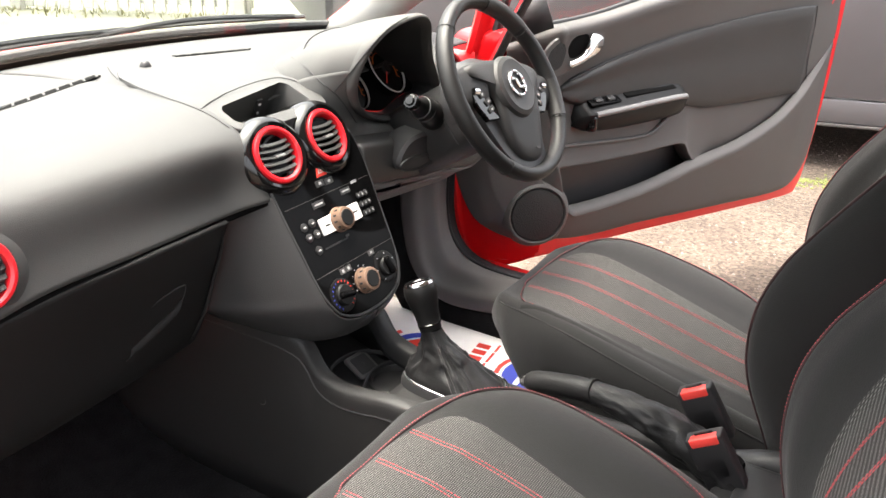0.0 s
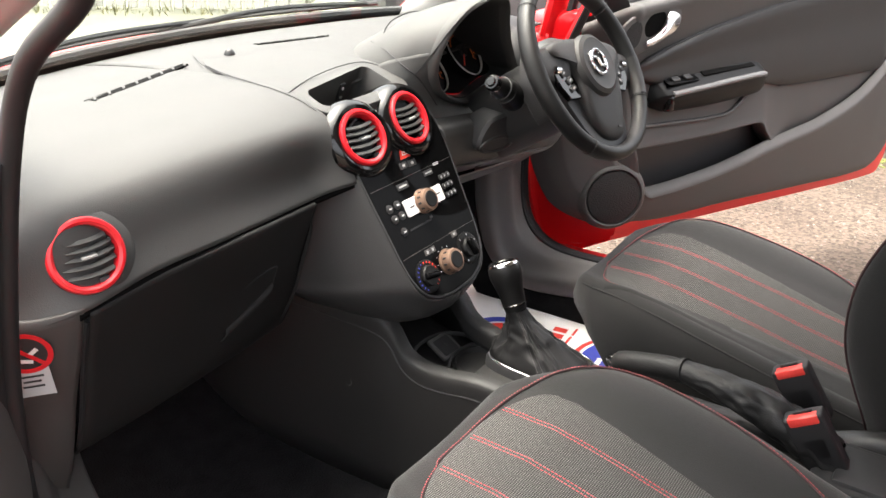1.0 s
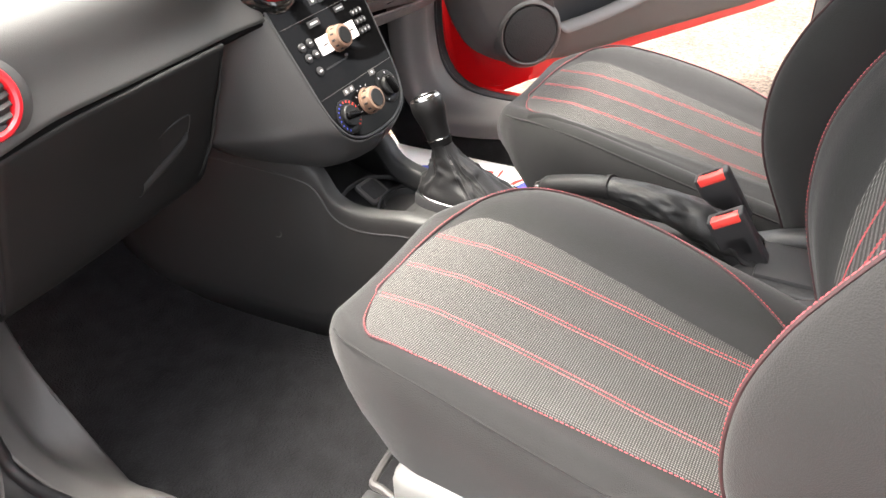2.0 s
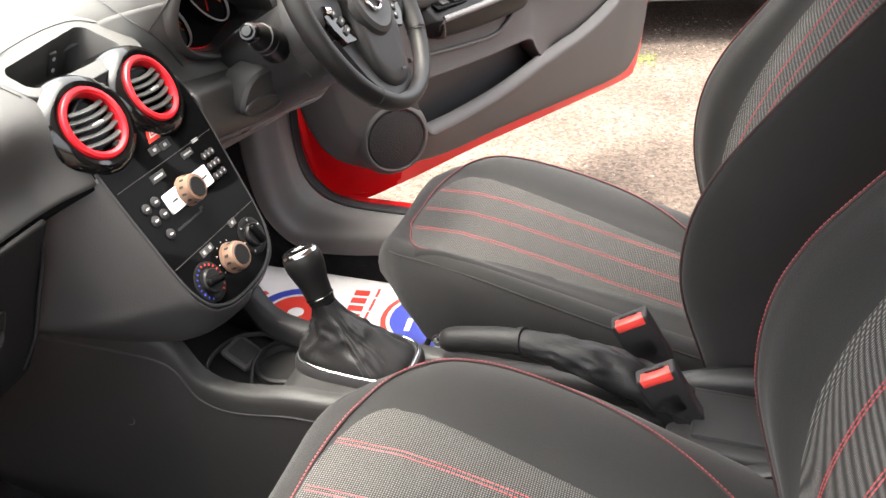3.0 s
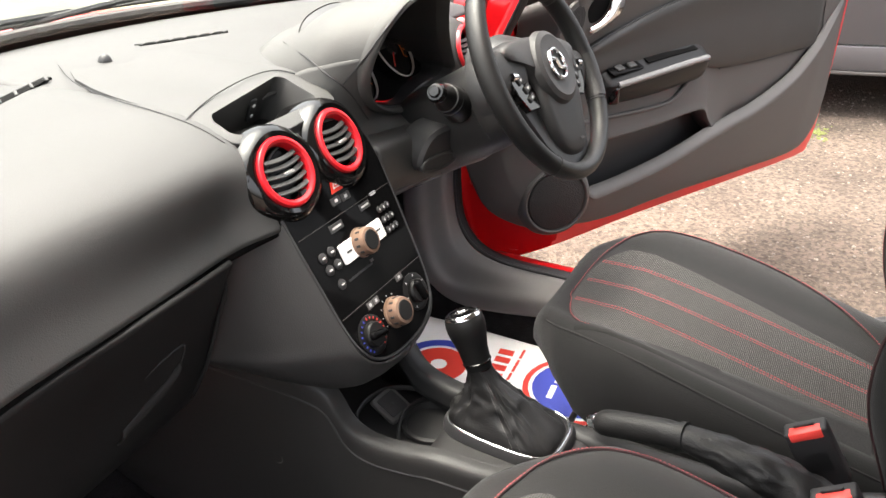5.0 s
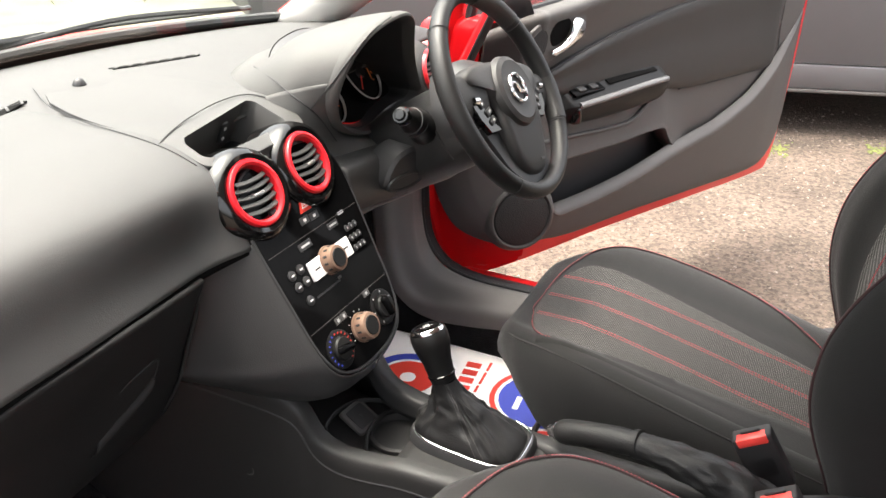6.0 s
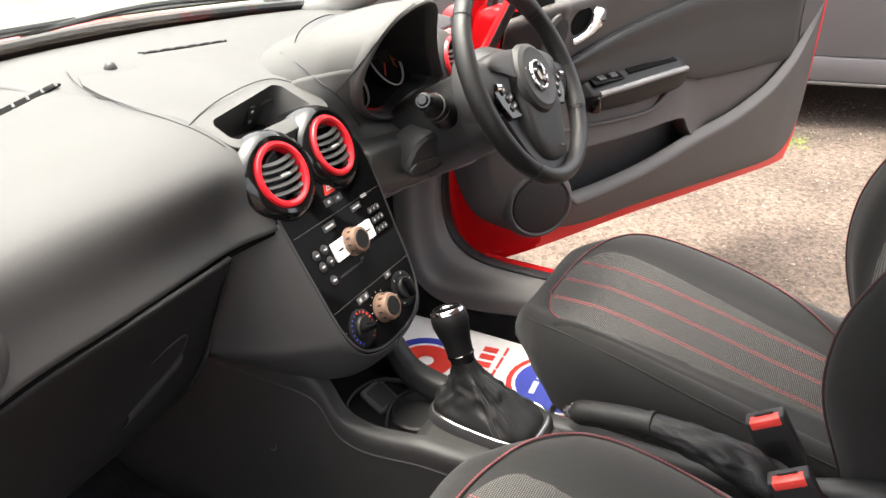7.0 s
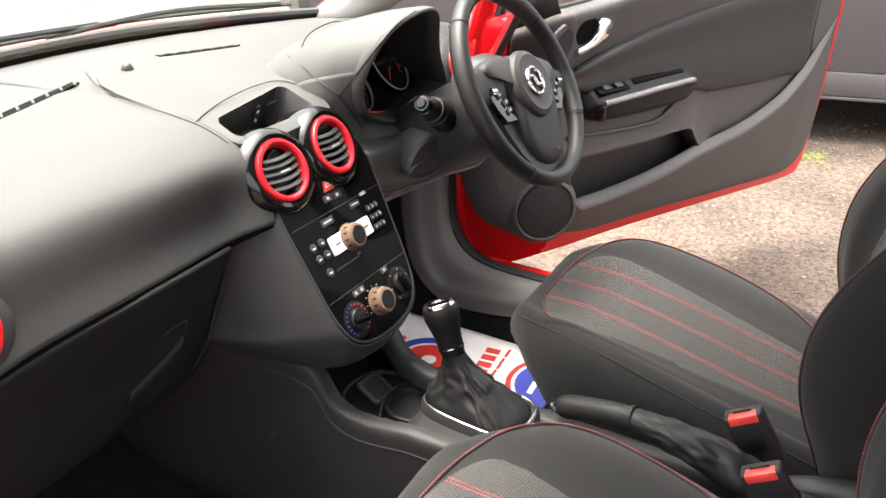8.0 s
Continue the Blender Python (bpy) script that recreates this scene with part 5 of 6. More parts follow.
path = curve([a, a.lerp(b, 0.5) + V((0, 0, 0.002)), b], 16)
tube(bm, path, [0.027, 0.027, 0.026, 0.025, 0.0245, 0.024, 0.0235, 0.0225, 0.021, 0.0195, 0.018, 0.0165, 0.0155, 0.0150, 0.0145, 0.0120], 20)
stalk = part("indicator_stalk", bm, M_ARM, column, "black indicator stalk")
for f in (0.42, 0.60):
    bm = bmesh.new()
    lathe(bm, [(0.0225 - 0.006 * (f - 0.3), -0.001), (0.0245 - 0.006 * (f - 0.3), 0.0), (0.0225 - 0.006 * (f - 0.3), 0.0012)], facing(a.lerp(b, f), b - a), 24)
    part("stalk_groove", bm, M_RUBBER, stalk)
bm = bmesh.new()
lathe(bm, [(0.0150, -0.012), (0.0152, -0.004), (0.0125, 0.001), (0.0095, 0.0015), (0.0090, 0.004), (0.0075, 0.0055), (0, 0.006)], facing(b, b - a), 22)
part("stalk_end", bm, M_PIANO, stalk, "gloss black push button end")

# ---- centre console, gear lever, handbrake ----
console = thing("centre_console", "black moulded centre console between the seats", "console", (0, 0.0, 0.225))
RIMS = [(0.112, 0.66, 0.58), (0.112, 0.45, 0.585), (0.110, 0.30, 0.585), (0.105, 0.20, 0.570), (0.097, 0.155, 0.545), (0.086, 0.118, 0.512), (0.083, 0.07, 0.497), (0.082, 0.02, 0.492), (0.075, -0.05, 0.494), (0.068, -0.12, 0.498), (0.064, -0.2, 0.50), (0.062, -0.35, 0.502), (0.060, -0.62, 0.505)]
RIML = [(0.112, 0.66, 0.58), (0.112, 0.45, 0.585), (0.110, 0.30, 0.585), (0.104, 0.20, 0.577), (0.100, 0.165, 0.560), (0.098, 0.138, 0.516), (0.097, 0.10, 0.499), (0.096, 0.05, 0.501), (0.095, 0.0, 0.509), (0.090, -0.06, 0.507), (0.080, -0.12, 0.503), (0.068, -0.2, 0.50), (0.062, -0.35, 0.502), (0.060, -0.62, 0.505)]
for s in (-1, 1):
    secs = []
    for x, y, z in RIML if s < 0 else RIMS:
        if s < 0:
            secs.append(mirror([(x - 0.022, y, z - 0.075), (x - 0.016, y, z - 0.035), (x - 0.013, y, z - 0.004), (x - 0.009, y, z - 0.0005), (x + 0.004, y, z - 0.002), (x + 0.012, y, z - 0.010), (x + 0.017, y, z - 0.045), (x + 0.032, y, z - 0.16), (x + 0.04, y, 0.22)], s))
            continue
        x = x + 0.005
        secs.append(mirror([(x - 0.034, y, z - 0.035), (x - 0.028, y, z - 0.008), (x - 0.018, y, z - 0.001), (x, y, z - 0.004), (x + 0.012, y, z - 0.02), (x + 0.022, y, z - 0.09), (x + 0.035, y, z - 0.18), (x + 0.045, y, 0.22)], s))
    part("console_side", loft(secs, 50, 26), M_CONSOLE, console, thick=0.003)
    bm = bmesh.new()
    tube(bm, curve(mirror([(x + (0.0165 if s < 0 else 0.012), y, z - (0.032 if s < 0 else 0.048)) for x, y, z in (RIML if s < 0 else RIMS)[1:]], s), 60), 0.0018, 5)
    part("console_seam", bm, M_RUBBER, console)
bm = bmesh.new()
lathe(bm, [(0.013, 0), (0.012, 0.004), (0.008, 0.006), (0.007, 0.003), (0, 0.003)], facing(V((-0.1335, 0.246, 0.435)), V((-1, 0, 0.15))), 20)
part("trim_clip", bm, M_PANEL, console, "round plastic trim clip")
# front tray with socket and cup holder
secs = [[(x, y, z) for x in (-0.088, -0.03, 0.03, 0.082)] for y, z in ((0.30, 0.50), (0.22, 0.470), (0.17, 0.456), (0.10, 0.448), (0.0, 0.448), (-0.03, 0.47))]
part("tray", loft(secs, 20, 12), M_CONSOLE, console, thick=0.003)
m = facing(V((0.018, 0.141, 0.462)), V((-0.05, -0.45, 0.88)), 0)
bm = bmesh.new()
prism(bm, rounded(0.052, 0.052, 0.006), m, 0.007, 0.002)
sock = part("socket_cover", bm, M_PANEL, console, "square hinged socket cover")
bm = bmesh.new()
prism(bm, rounded(0.038, 0.038, 0.004), m @ pose(0, 0, 0.007), 0.0015, 0.0006)
part("cover_lid", bm, M_CONSOLE, sock)
bm = bmesh.new()
lathe(bm, [(0.003, 0.0085), (0.003, 0.0095), (0, 0.0095)], m, 10)
part("cover_stud", bm, M_RUBBER, sock)
for x, y, r in ((0.022, 0.066, 0.043),):
    bm = bmesh.new()
    lathe(bm, [(r * 1.18, 0.0), (r * 1.16, 0.006), (r * 1.05, 0.008), (r * 0.99, 0.003), (r * 0.96, -0.05), (r * 0.9, -0.055), (0, -0.055)], pose(x, y, 0.452), 40)
    part("cup_holder", bm, M_CONSOLE, console)
for line in ([(-0.060, 0.150, 0.480), (-0.040, 0.166, 0.479), (-0.005, 0.171, 0.478), (0.033, 0.161, 0.477), (0.055, 0.134, 0.476), (0.066, 0.09, 0.474)], [(-0.062, 0.070, 0.464), (-0.045, 0.090, 0.463), (0.005, 0.112, 0.462), (0.049, 0.108, 0.462), (0.074, 0.085, 0.462)]):
    bm = bmesh.new()
    tube(bm, curve(line, 30), 0.0026, 8, flat=1.8)
    part("tray_rim", bm, M_CONSOLE, console)
# deck round the boots
secs = [[(x, y, z) for x in (-0.084, -0.03, 0.02, 0.06)] for y, z in ((0.025, 0.488), (-0.05, 0.492), (-0.16, 0.492), (-0.20, 0.476), (-0.30, 0.47), (-0.45, 0.478), (-0.62, 0.495))]
part("deck", loft(secs, 24, 10), M_CONSOLE, console, thick=0.003)
bm = bmesh.new()
box(bm, (0.13, 0.30, 0.06), pose(0.0, -0.66, 0.485), 0.012, 3)
box(bm, (0.09, 0.20, 0.02), pose(0.0, -0.64, 0.512), 0.006, 2)
part("rear_tray", bm, M_DARK, console)

gear = thing("gear_lever", "black gear lever with chrome-topped knob and leather gaiter", "gear lever", (0.012, -0.062, 0.494))
GC = V((0.014, -0.062, 0.498))


def gring(k, z, n=72, fold=0.0, cx=0.0, cy=0.0):
    out = []
    for i in range(n):
        t = 2 * math.pi * i / n
        c_, s_ = math.cos(t), math.sin(t)
        e = 0.62
        x = 0.052 * math.copysign(abs(c_) ** e, c_)
        y = 0.083 * math.copysign(abs(s_) ** e, s_)
        x *= 1 - 0.12 * (y / 0.083)
        w = 1 + fold * (1.0 - 1.7 * abs(math.sin(2.5 * t + 16 * z + 0.7 * math.sin(2 * t))) ** 0.6 + 0.5 * abs(math.sin(4.5 * t - 40 * z)) + 1.1 * noise.noise((c_ * 1.8, s_ * 1.8, z * 45)))
        out.append(V((GC.x + cx + x * k * w, GC.y + cy + y * k * w, z)))
    return out


bm = bmesh.new()
rows = [gring(1.16, 0.490), gring(1.15, 0.500), gring(1.09, 0.508), gring(1.02, 0.509), gring(0.98, 0.504)]
sheet(bm, rows, True)
part("frame", bm, M_DARK, gear)
bm = bmesh.new()
tube(bm, gring(1.045, 0.5085), 0.0019, 8, True)
part("chrome_trim", bm, M_DKCHROME, gear, "thin chrome trim ring")
bm = bmesh.new()
NECK = V((0.005, -0.016, 0.602))
rows = []
for j in range(31):
    u = j / 30
    k = float(np.interp(u, [0, 0.06, 0.14, 0.25, 0.4, 0.55, 0.7, 0.85, 1], [0.99, 1.0, 0.92, 0.74, 0.54, 0.42, 0.335, 0.275, 0.24]))
    z = 0.503 + 0.099 * (u ** 0.92)
    amp = math.sin(math.pi * u ** 1.2) ** 1.2
    mid = V((GC.x, GC.y, 0)).lerp(V((NECK.x, NECK.y, 0)), u ** 0.8)
    out = []
    for i, p in enumerate(gring(k, z, 120)):
        t = 2 * math.pi * i / 120
        c_, s_ = math.cos(t), math.sin(t)
        drape = abs(math.sin(2 * t + 0.6 + 1.5 * u)) ** 0.7 - 0.55
        crumple = 1 - 2.6 * abs(noise.noise((c_ * 2.3 + 3, s_ * 2.3, u * 3.2 + 1.0)))
        fine = 1 - 2.6 * abs(noise.noise((c_ * 3.8, s_ * 3.8 + 7, u * 5.0)))
        w = 1 + amp * (0.13 * drape + 0.13 * crumple + 0.08 * fine)
        q = V((p.x - GC.x, p.y - GC.y, 0)) * w
        if u > 0.5:
            q = q.lerp(q.normalized() * (0.0185 + 0.004 * (1 - u)) * (1 + 0.5 * (w - 1)), min(1, (u - 0.5) * 2))
        out.append(V((mid.x + q.x, mid.y + q.y, z + 0.004 * amp * crumple)))
    rows.append(out)
sheet(bm, rows, True)
part("gaiter", bm, M_LEATHER, gear, "creased black leather gaiter", sharp=70)
for t0 in (62, 196, 204, 318):
    line = [r[int(t0 / 360 * 120)] for r in rows]
    d = dashes(curve(line, 40), [(p - V((GC.x, GC.y, p.z - 0.05))) for p in curve(line, 40)], 0.004, 0.0028, 0.001, 0.001)
    part("gaiter_seam", d, M_PANEL, gear)
KT = V((0.011, 0.014, 0.676))
ax = (KT - NECK).normalized()
m = facing(NECK, ax)
L = (KT - NECK).length
bm = bmesh.new()
lathe(bm, [(0.0185, -0.004), (0.0195, 0.004), (0.0205, 0.015), (0.0215, L * 0.34), (0.0252, L * 0.54), (0.0280, L * 0.70), (0.0282, L * 0.82), (0.0268, L * 0.93), (0.0235, L * 0.985), (0.020, L)], m, 36)
kn = part("knob", bm, M_ARM, gear, "gloss black gear knob")
bm = bmesh.new()
lathe(bm, [(0.0196, 0.004), (0.0208, 0.005), (0.0208, 0.007), (0.0198, 0.008)], m, 32)
part("knob_collar", bm, M_PIANO, kn)
bm = bmesh.new()
lathe(bm, [(0.0262, L * 0.945), (0.0252, L * 0.988), (0.0225, L * 1.014), (0.0200, L * 1.010)], m, 36)
part("chrome_cap_ring", bm, M_CHROME, kn)
bm = bmesh.new()
lathe(bm, [(0.0202, L * 1.003), (0.016, L * 1.02), (0, L * 1.028)], m, 32)
cap = part("knob_cap", bm, M_GLOSS, kn, "gloss black cap with shift pattern")
for x in (-0.006, 0, 0.006):
    bm = bmesh.new()
    box(bm, (0.0014, 0.014, 0.001), m @ pose(x, 0, L * 1.027 - abs(x) * 0.12, 0, 0, 0), 0)
    part("pattern_bar", bm, M_WHITE, cap)
bm = bmesh.new()
box(bm, (0.014, 0.0014, 0.001), m @ pose(0, 0, L * 1.0275), 0)
part("pattern_bar", bm, M_WHITE, cap)

brake = thing("handbrake", "black handbrake lever with silver button and leather gaiter", "handbrake", (0.03, -0.4, 0.48))
B0, B1, B2 = V((0.050, -0.186, 0.531)), V((0.024, -0.305, 0.570)), V((0.012, -0.47, 0.545))
bm = bmesh.new()
tube(bm, curve([B0, B0.lerp(B1, 0.3) + V((0, 0, 0.002)), B0.lerp(B1, 0.7) + V((0, 0, 0.002)), B1], 20), [0.0145, 0.0175, 0.0185, 0.019] + [0.019] * 12 + [0.0185, 0.018, 0.018, 0.018], 18)
part("grip", bm, M_LEATHER, brake, "smooth black grip")
bm = bmesh.new()
d = (B0 - B1).normalized()
lathe(bm, [(0.0145, -0.002), (0.0145, 0.003), (0.0105, 0.006), (0.0105, 0.013), (0.008, 0.0165), (0, 0.0165)], facing(B0, d), 22)
part("release_button", bm, M_CHROME, brake, "silver release button")
bm = bmesh.new()
tube(bm, [B1 + d * 0.003, B1 - d * 0.006], 0.0205, 20)
part("collar", bm, M_LEATHER, brake)
bm = bmesh.new()
rows = []
N = 40
for i in range(34):
    u = i / 33
    c_ = curve([B1, (0.020, -0.36, 0.566), (0.014, -0.43, 0.556), (0.010, -0.50, 0.530), (0.010, -0.545, 0.505)], 34)[i]
    r = 0.019 + 0.012 * min(1, u * 1.5)
    row = []
    for j in range(N):
        t = 2 * math.pi * j / N
        f = 1 + 0.07 * (abs(math.sin(u * 21 + 1.6 * math.sin(t + 1) + 2.5 * u * math.sin(2 * t))) ** 0.6 * 2 - 1) * min(1, u * 5) + 0.30 * min(1, u * 3) * (0.4 - 1.4 * abs(noise.noise((math.cos(t) * 1.9, math.sin(t) * 1.9, u * 7))))
        row.append(c_ + V((math.cos(t) * r * f, 0.12 * math.sin(t) * r * f, math.sin(t) * r * f * (0.9 + 0.2 * u))))
    rows.append(row)
sheet(bm, rows, True)
part("gaiter", bm, M_LEATHER, brake, "creased black leather gaiter", smooth=1)


# ---- seats ----
CY = [0.062, 0.054, 0.033, 0.0, -0.05, -0.10, -0.25, -0.40, -0.54]
CB = [-0.078, -0.036, -0.008, 0.0, 0.002, 0.0, -0.028, -0.062, -0.090]
CW = [0.100, 0.130, 0.160, 0.198, 0.250, 0.282, 0.290, 0.270, 0.250]
CL = [0.078, 0.104, 0.130, 0.157, 0.178, 0.190, 0.203, 0.208, 0.208]


def at_y(y, table):
    """Smooth value of a cushion table at y (front is +)."""
    ys = CY[::-1]
    f = np.interp(y, ys, np.arange(len(ys))[::-1] * 1.0)
    j = min(int(f), len(CY) - 2)
    f -= j
    p = [table[max(0, j - 1)], table[j], table[j + 1], table[min(len(table) - 1, j + 2)]]
    return 0.5 * (2 * p[1] + (p[2] - p[0]) * f + (2 * p[0] - 5 * p[1] + 4 * p[2] - p[3]) * f * f + (3 * p[1] - p[0] - 3 * p[2] + p[3]) * f ** 3)


def top_z(x, y):
    """Height of the cushion top."""
    w, b = at_y(y, CW if x > 0 else CL), at_y(y, CB)
    a = abs(x)
    pw = min(0.15, 0.72 * w)
    if a <= pw:
        return b - 0.004 * math.cos(x / pw * 1.57)
    t = min(1, (a - pw) / max(0.02, w - pw))
    return b + 0.012 * math.sin(t * 2.2) * (1 if y < -0.05 else max(0.0, (0.06 - y) / 0.11)) - 0.024 * t ** 3.5


def on_seat(x, y, up=0.0):
    return V((x, y, top_z(x, y) + up))


seat = thing("driver_seat", "dark cloth car seat with woven grey panels and red stitching", "car seat", group="front seats")
rows = []
for k in range(46):
    y = 0.060 - 0.60 * (k / 45) ** 1.25
    w, wl, b = at_y(y, CW), at_y(y, CL), at_y(y, CB)
    low = min(b - 0.03, -0.165 if y < 0.03 else -0.165 + 0.03 * ((y - 0.03) / 0.03))
    left = []
    for f, d in ((0.90, 1.0), (0.965, 0.7), (1.004, 0.44), (1.014, 0.28), (1.007, 0.17)):
        left.append(V((-f, y - 0.055 * d * d * min(1, max(0, (y + 0.10) / 0.14)), b - 0.004 + (low - b) * d)))
    tops = [on_seat(s * (w if s > 0 else wl), y) for s in np.linspace(-0.985, 0.985, 41)]
    rows.append([V((p.x * wl, p.y, p.z)) for p in left] + tops + [V((-p.x * w, p.y, p.z)) for p in reversed(left)])
bm = bmesh.new()
vs = sheet(bm, rows)
bm.faces.new(vs[0])
cushion = part("cushion", bm, M_CLOTH2, seat, "dark cloth seat cushion", sharp=60)


def panel_half(y):
    return 0.152 * min(1.0, math.sqrt(max(0.0, 1 - ((y + 0.055) / 0.063) ** 2))) if y > -0.055 else 0.152 - 0.024 * max(0, -y - 0.1) / 0.38


bm = bmesh.new()
rows = []
for k in range(60):
    y = 0.0065 - 0.482 * (k / 59) ** 1.3
    h = max(0.02, panel_half(y))
    hr = h - 0.040 * max(0, -y - 0.04) / 0.44
    rows.append([on_seat((h if s < 0 else hr) * s, y, 0.0022 - 0.003 * (abs(s) > 0.98)) for s in np.linspace(-1, 1, 31)])
sheet(bm, rows)
part("woven_panel", bm, M_WEAVE, cushion, "light grey woven centre panel", sharp=60)
for x, xr in ((-0.064, -0.076), (0.010, 0.0), (0.083, 0.073)):
    ys = np.linspace(0.0, -0.475, 50)
    path = [on_seat(x + (xr - x) * min(1, -y / 0.35), y if abs(x) < 0.02 else y - 0.004, 0.0022) for y in ys]
    up = [V((0, 0, 1))] * len(path)
    for shift in (-0.0032, 0.0032):
        part("seam_stitch", dashes(path, up, shift=shift, pitch=0.0055, length=0.0042, width=0.0015, height=0.0010), M_THREAD, cushion, "red double stitching")
# piping round the front and the inner bolster, and a stitched seam along the other edge
edge = [on_seat(-0.152, -0.10, 0.001), on_seat(-0.1515, -0.06, 0.001)]
edge += [on_seat(-panel_half(y), y, 0.001) for y in (-0.04, -0.02, -0.006, 0.002)]
edge += [on_seat(x, 0.0085, 0.001) for x in (-0.05, 0.0, 0.05)]
edge += [on_seat(x, y, 0.002) for x, y in ((0.10, 0.003), (0.145, -0.008), (0.195, -0.034), (0.238, -0.075), (0.268, -0.13), (0.272, -0.20), (0.262, -0.27), (0.24, -0.34), (0.205, -0.40), (0.170, -0.45), (0.148, -0.475))]
bm = bmesh.new()
path = curve(edge, 140)
tube(bm, path, 0.0018, 6)
part("piping", bm, M_PIPING, cushion, "dark red piping")
side = [V((0.5 if p.x > 0.17 else 0, 0.5 if p.y > -0.02 else 0, 1)).normalized() for p in path]
part("piping_stitch", dashes([p + n * 0.0018 for p, n in zip(path, side)], side, 0.0055, 0.0036, 0.0010, 0.0008), M_THREAD, cushion)
path = [on_seat(-0.153 + 0.024 * max(0, -y - 0.1) / 0.38, y, 0.0015) for y in np.linspace(-0.085, -0.47, 50)]
part("piping_stitch", dashes(path, [V((0, 0, 1))] * 50, 0.006, 0.004, 0.0013, 0.0010), M_THREAD, cushion)
bm = bmesh.new()
tube(bm, curve([on_seat(-0.955 * at_y(y, CL), y, 0.0) for y in (0.02, -0.005, -0.06, -0.15, -0.25, -0.38, -0.5)], 60), 0.0018, 6)
part("side_seam", bm, M_CLOTH2, cushion)
# backrest: horizontal slices from the hinge up
BZ = [-0.12, -0.07, 0.03, 0.10, 0.17, 0.23, 0.28, 0.36, 0.43, 0.52, 0.57]
BE = [-0.506, -0.491, -0.455, -0.443, -0.447, -0.466, -0.493, -0.546, -0.600, -0.68, -0.74]
BP = [-0.525, -0.515, -0.505, -0.508, -0.522, -0.542, -0.562, -0.602, -0.642, -0.69, -0.74]
BW = [0.200, 0.215, 0.238, 0.248, 0.252, 0.252, 0.250, 0.243, 0.230, 0.195, 0.15]
secs = []
for z, e, p, w in zip(BZ, BE, BP, BW):
    half = [(w * 0.80, p - 0.150), (w * 0.97, p - 0.125), (w * 1.04, p - 0.05), (w * 1.05, (e + p) / 2 - 0.02), (w * 1.015, e - 0.014), (w * 0.965, e), (w * 0.90, e - 0.006), (w * 0.80, e * 0.72 + p * 0.28), (w * 0.70, e * 0.30 + p * 0.70), (w * 0.58, p + 0.004), (w * 0.3, p), (w * 0.1, p)]
    secs.append([V((-x, y, z)) for x, y in half] + [V((x, y, z)) for x, y in reversed(half)])
secs.append([V((p.x * 0.6, p.y * 0.5 - 0.385, 0.585)) for p in secs[-1]])
BN = V((0, 0.92, 0.38))
backrest = part("backrest", loft(secs, 60, 74), M_CLOTH2, seat, "black cloth backrest with deep side bolsters", sharp=60)
secs2 = []
for z, e, p, w in zip(BZ[1:-1], BE[1:-1], BP[1:-1], BW[1:-1]):
    secs2.append([V((x * w, y + 0.003, z)) for x, y in ((-0.66, e * 0.16 + p * 0.84), (-0.58, p + 0.004), (-0.3, p), (0, p), (0.3, p), (0.58, p + 0.004), (0.66, e * 0.16 + p * 0.84))])
part("back_panel", loft(secs2, 40, 30), M_WEAVE, backrest, "light grey woven back panel", sharp=60)
for x in (-0.34, 0.0, 0.34):
    path = curve([V((x * w, p + 0.0045, z)) for z, p, w in zip(BZ[1:-1], BP[1:-1], BW[1:-1])], 60)
    for shift in (-0.0032, 0.0032):
        part("seam_stitch", dashes(path, [BN] * 60, shift=shift, pitch=0.0055, length=0.0042, width=0.0015, height=0.0010), M_THREAD, backrest, "red double stitching")
for s in (-1, 1):
    path = curve([V((s * w * 0.965, e + 0.001, z)) for z, e, w in zip(BZ[:-1], BE[:-1], BW[:-1])], 70)
    bm = bmesh.new()
    tube(bm, path, 0.0022, 6)
    part("piping", bm, M_PIPING, backrest)
    part("piping_stitch", dashes([q + BN * 0.002 for q in path], [BN] * 70, 0.0055, 0.0036, 0.0010, 0.0008), M_THREAD, backrest)
    # hinge cover beside the backrest
    secs = [[V((s * (0.245 + dx), y + dy, z + dz)) for dx, dz, dy in ((-0.01, -0.03, 0), (0.016, -0.028, 0), (0.022, 0.0, 0), (0.014, 0.022, 0), (-0.01, 0.024, 0))] for y, z in ((-0.40, -0.135), (-0.45, -0.115), (-0.51, -0.09), (-0.57, -0.078), (-0.64, -0.085))]
    part("hinge_cover", loft(secs, 20, 14), M_DARK, seat, "black hinge cover", thick=0.003)
HB = V((0, -0.775, 0.60))
secs = [[HB + V((x, y - (h - 0.0) * 0.35, h)) for x, y in ((-0.12, 0.0), (-0.10, 0.05), (0, 0.06), (0.10, 0.05), (0.12, 0.0), (0.10, -0.05), (0, -0.06), (-0.10, -0.05))] for h in (0.03, 0.07, 0.16, 0.20)]
part("headrest", loft(secs, 12, 32, wrap=True), M_CLOTH, seat)
for s in (-1, 1):
    bm = bmesh.new()
    tube(bm, [HB + V((s * 0.06, 0.02, -0.06)), HB + V((s * 0.06, -0.02, 0.06))], 0.006, 8)
    part("headrest_post", bm, M_CHROME, seat)
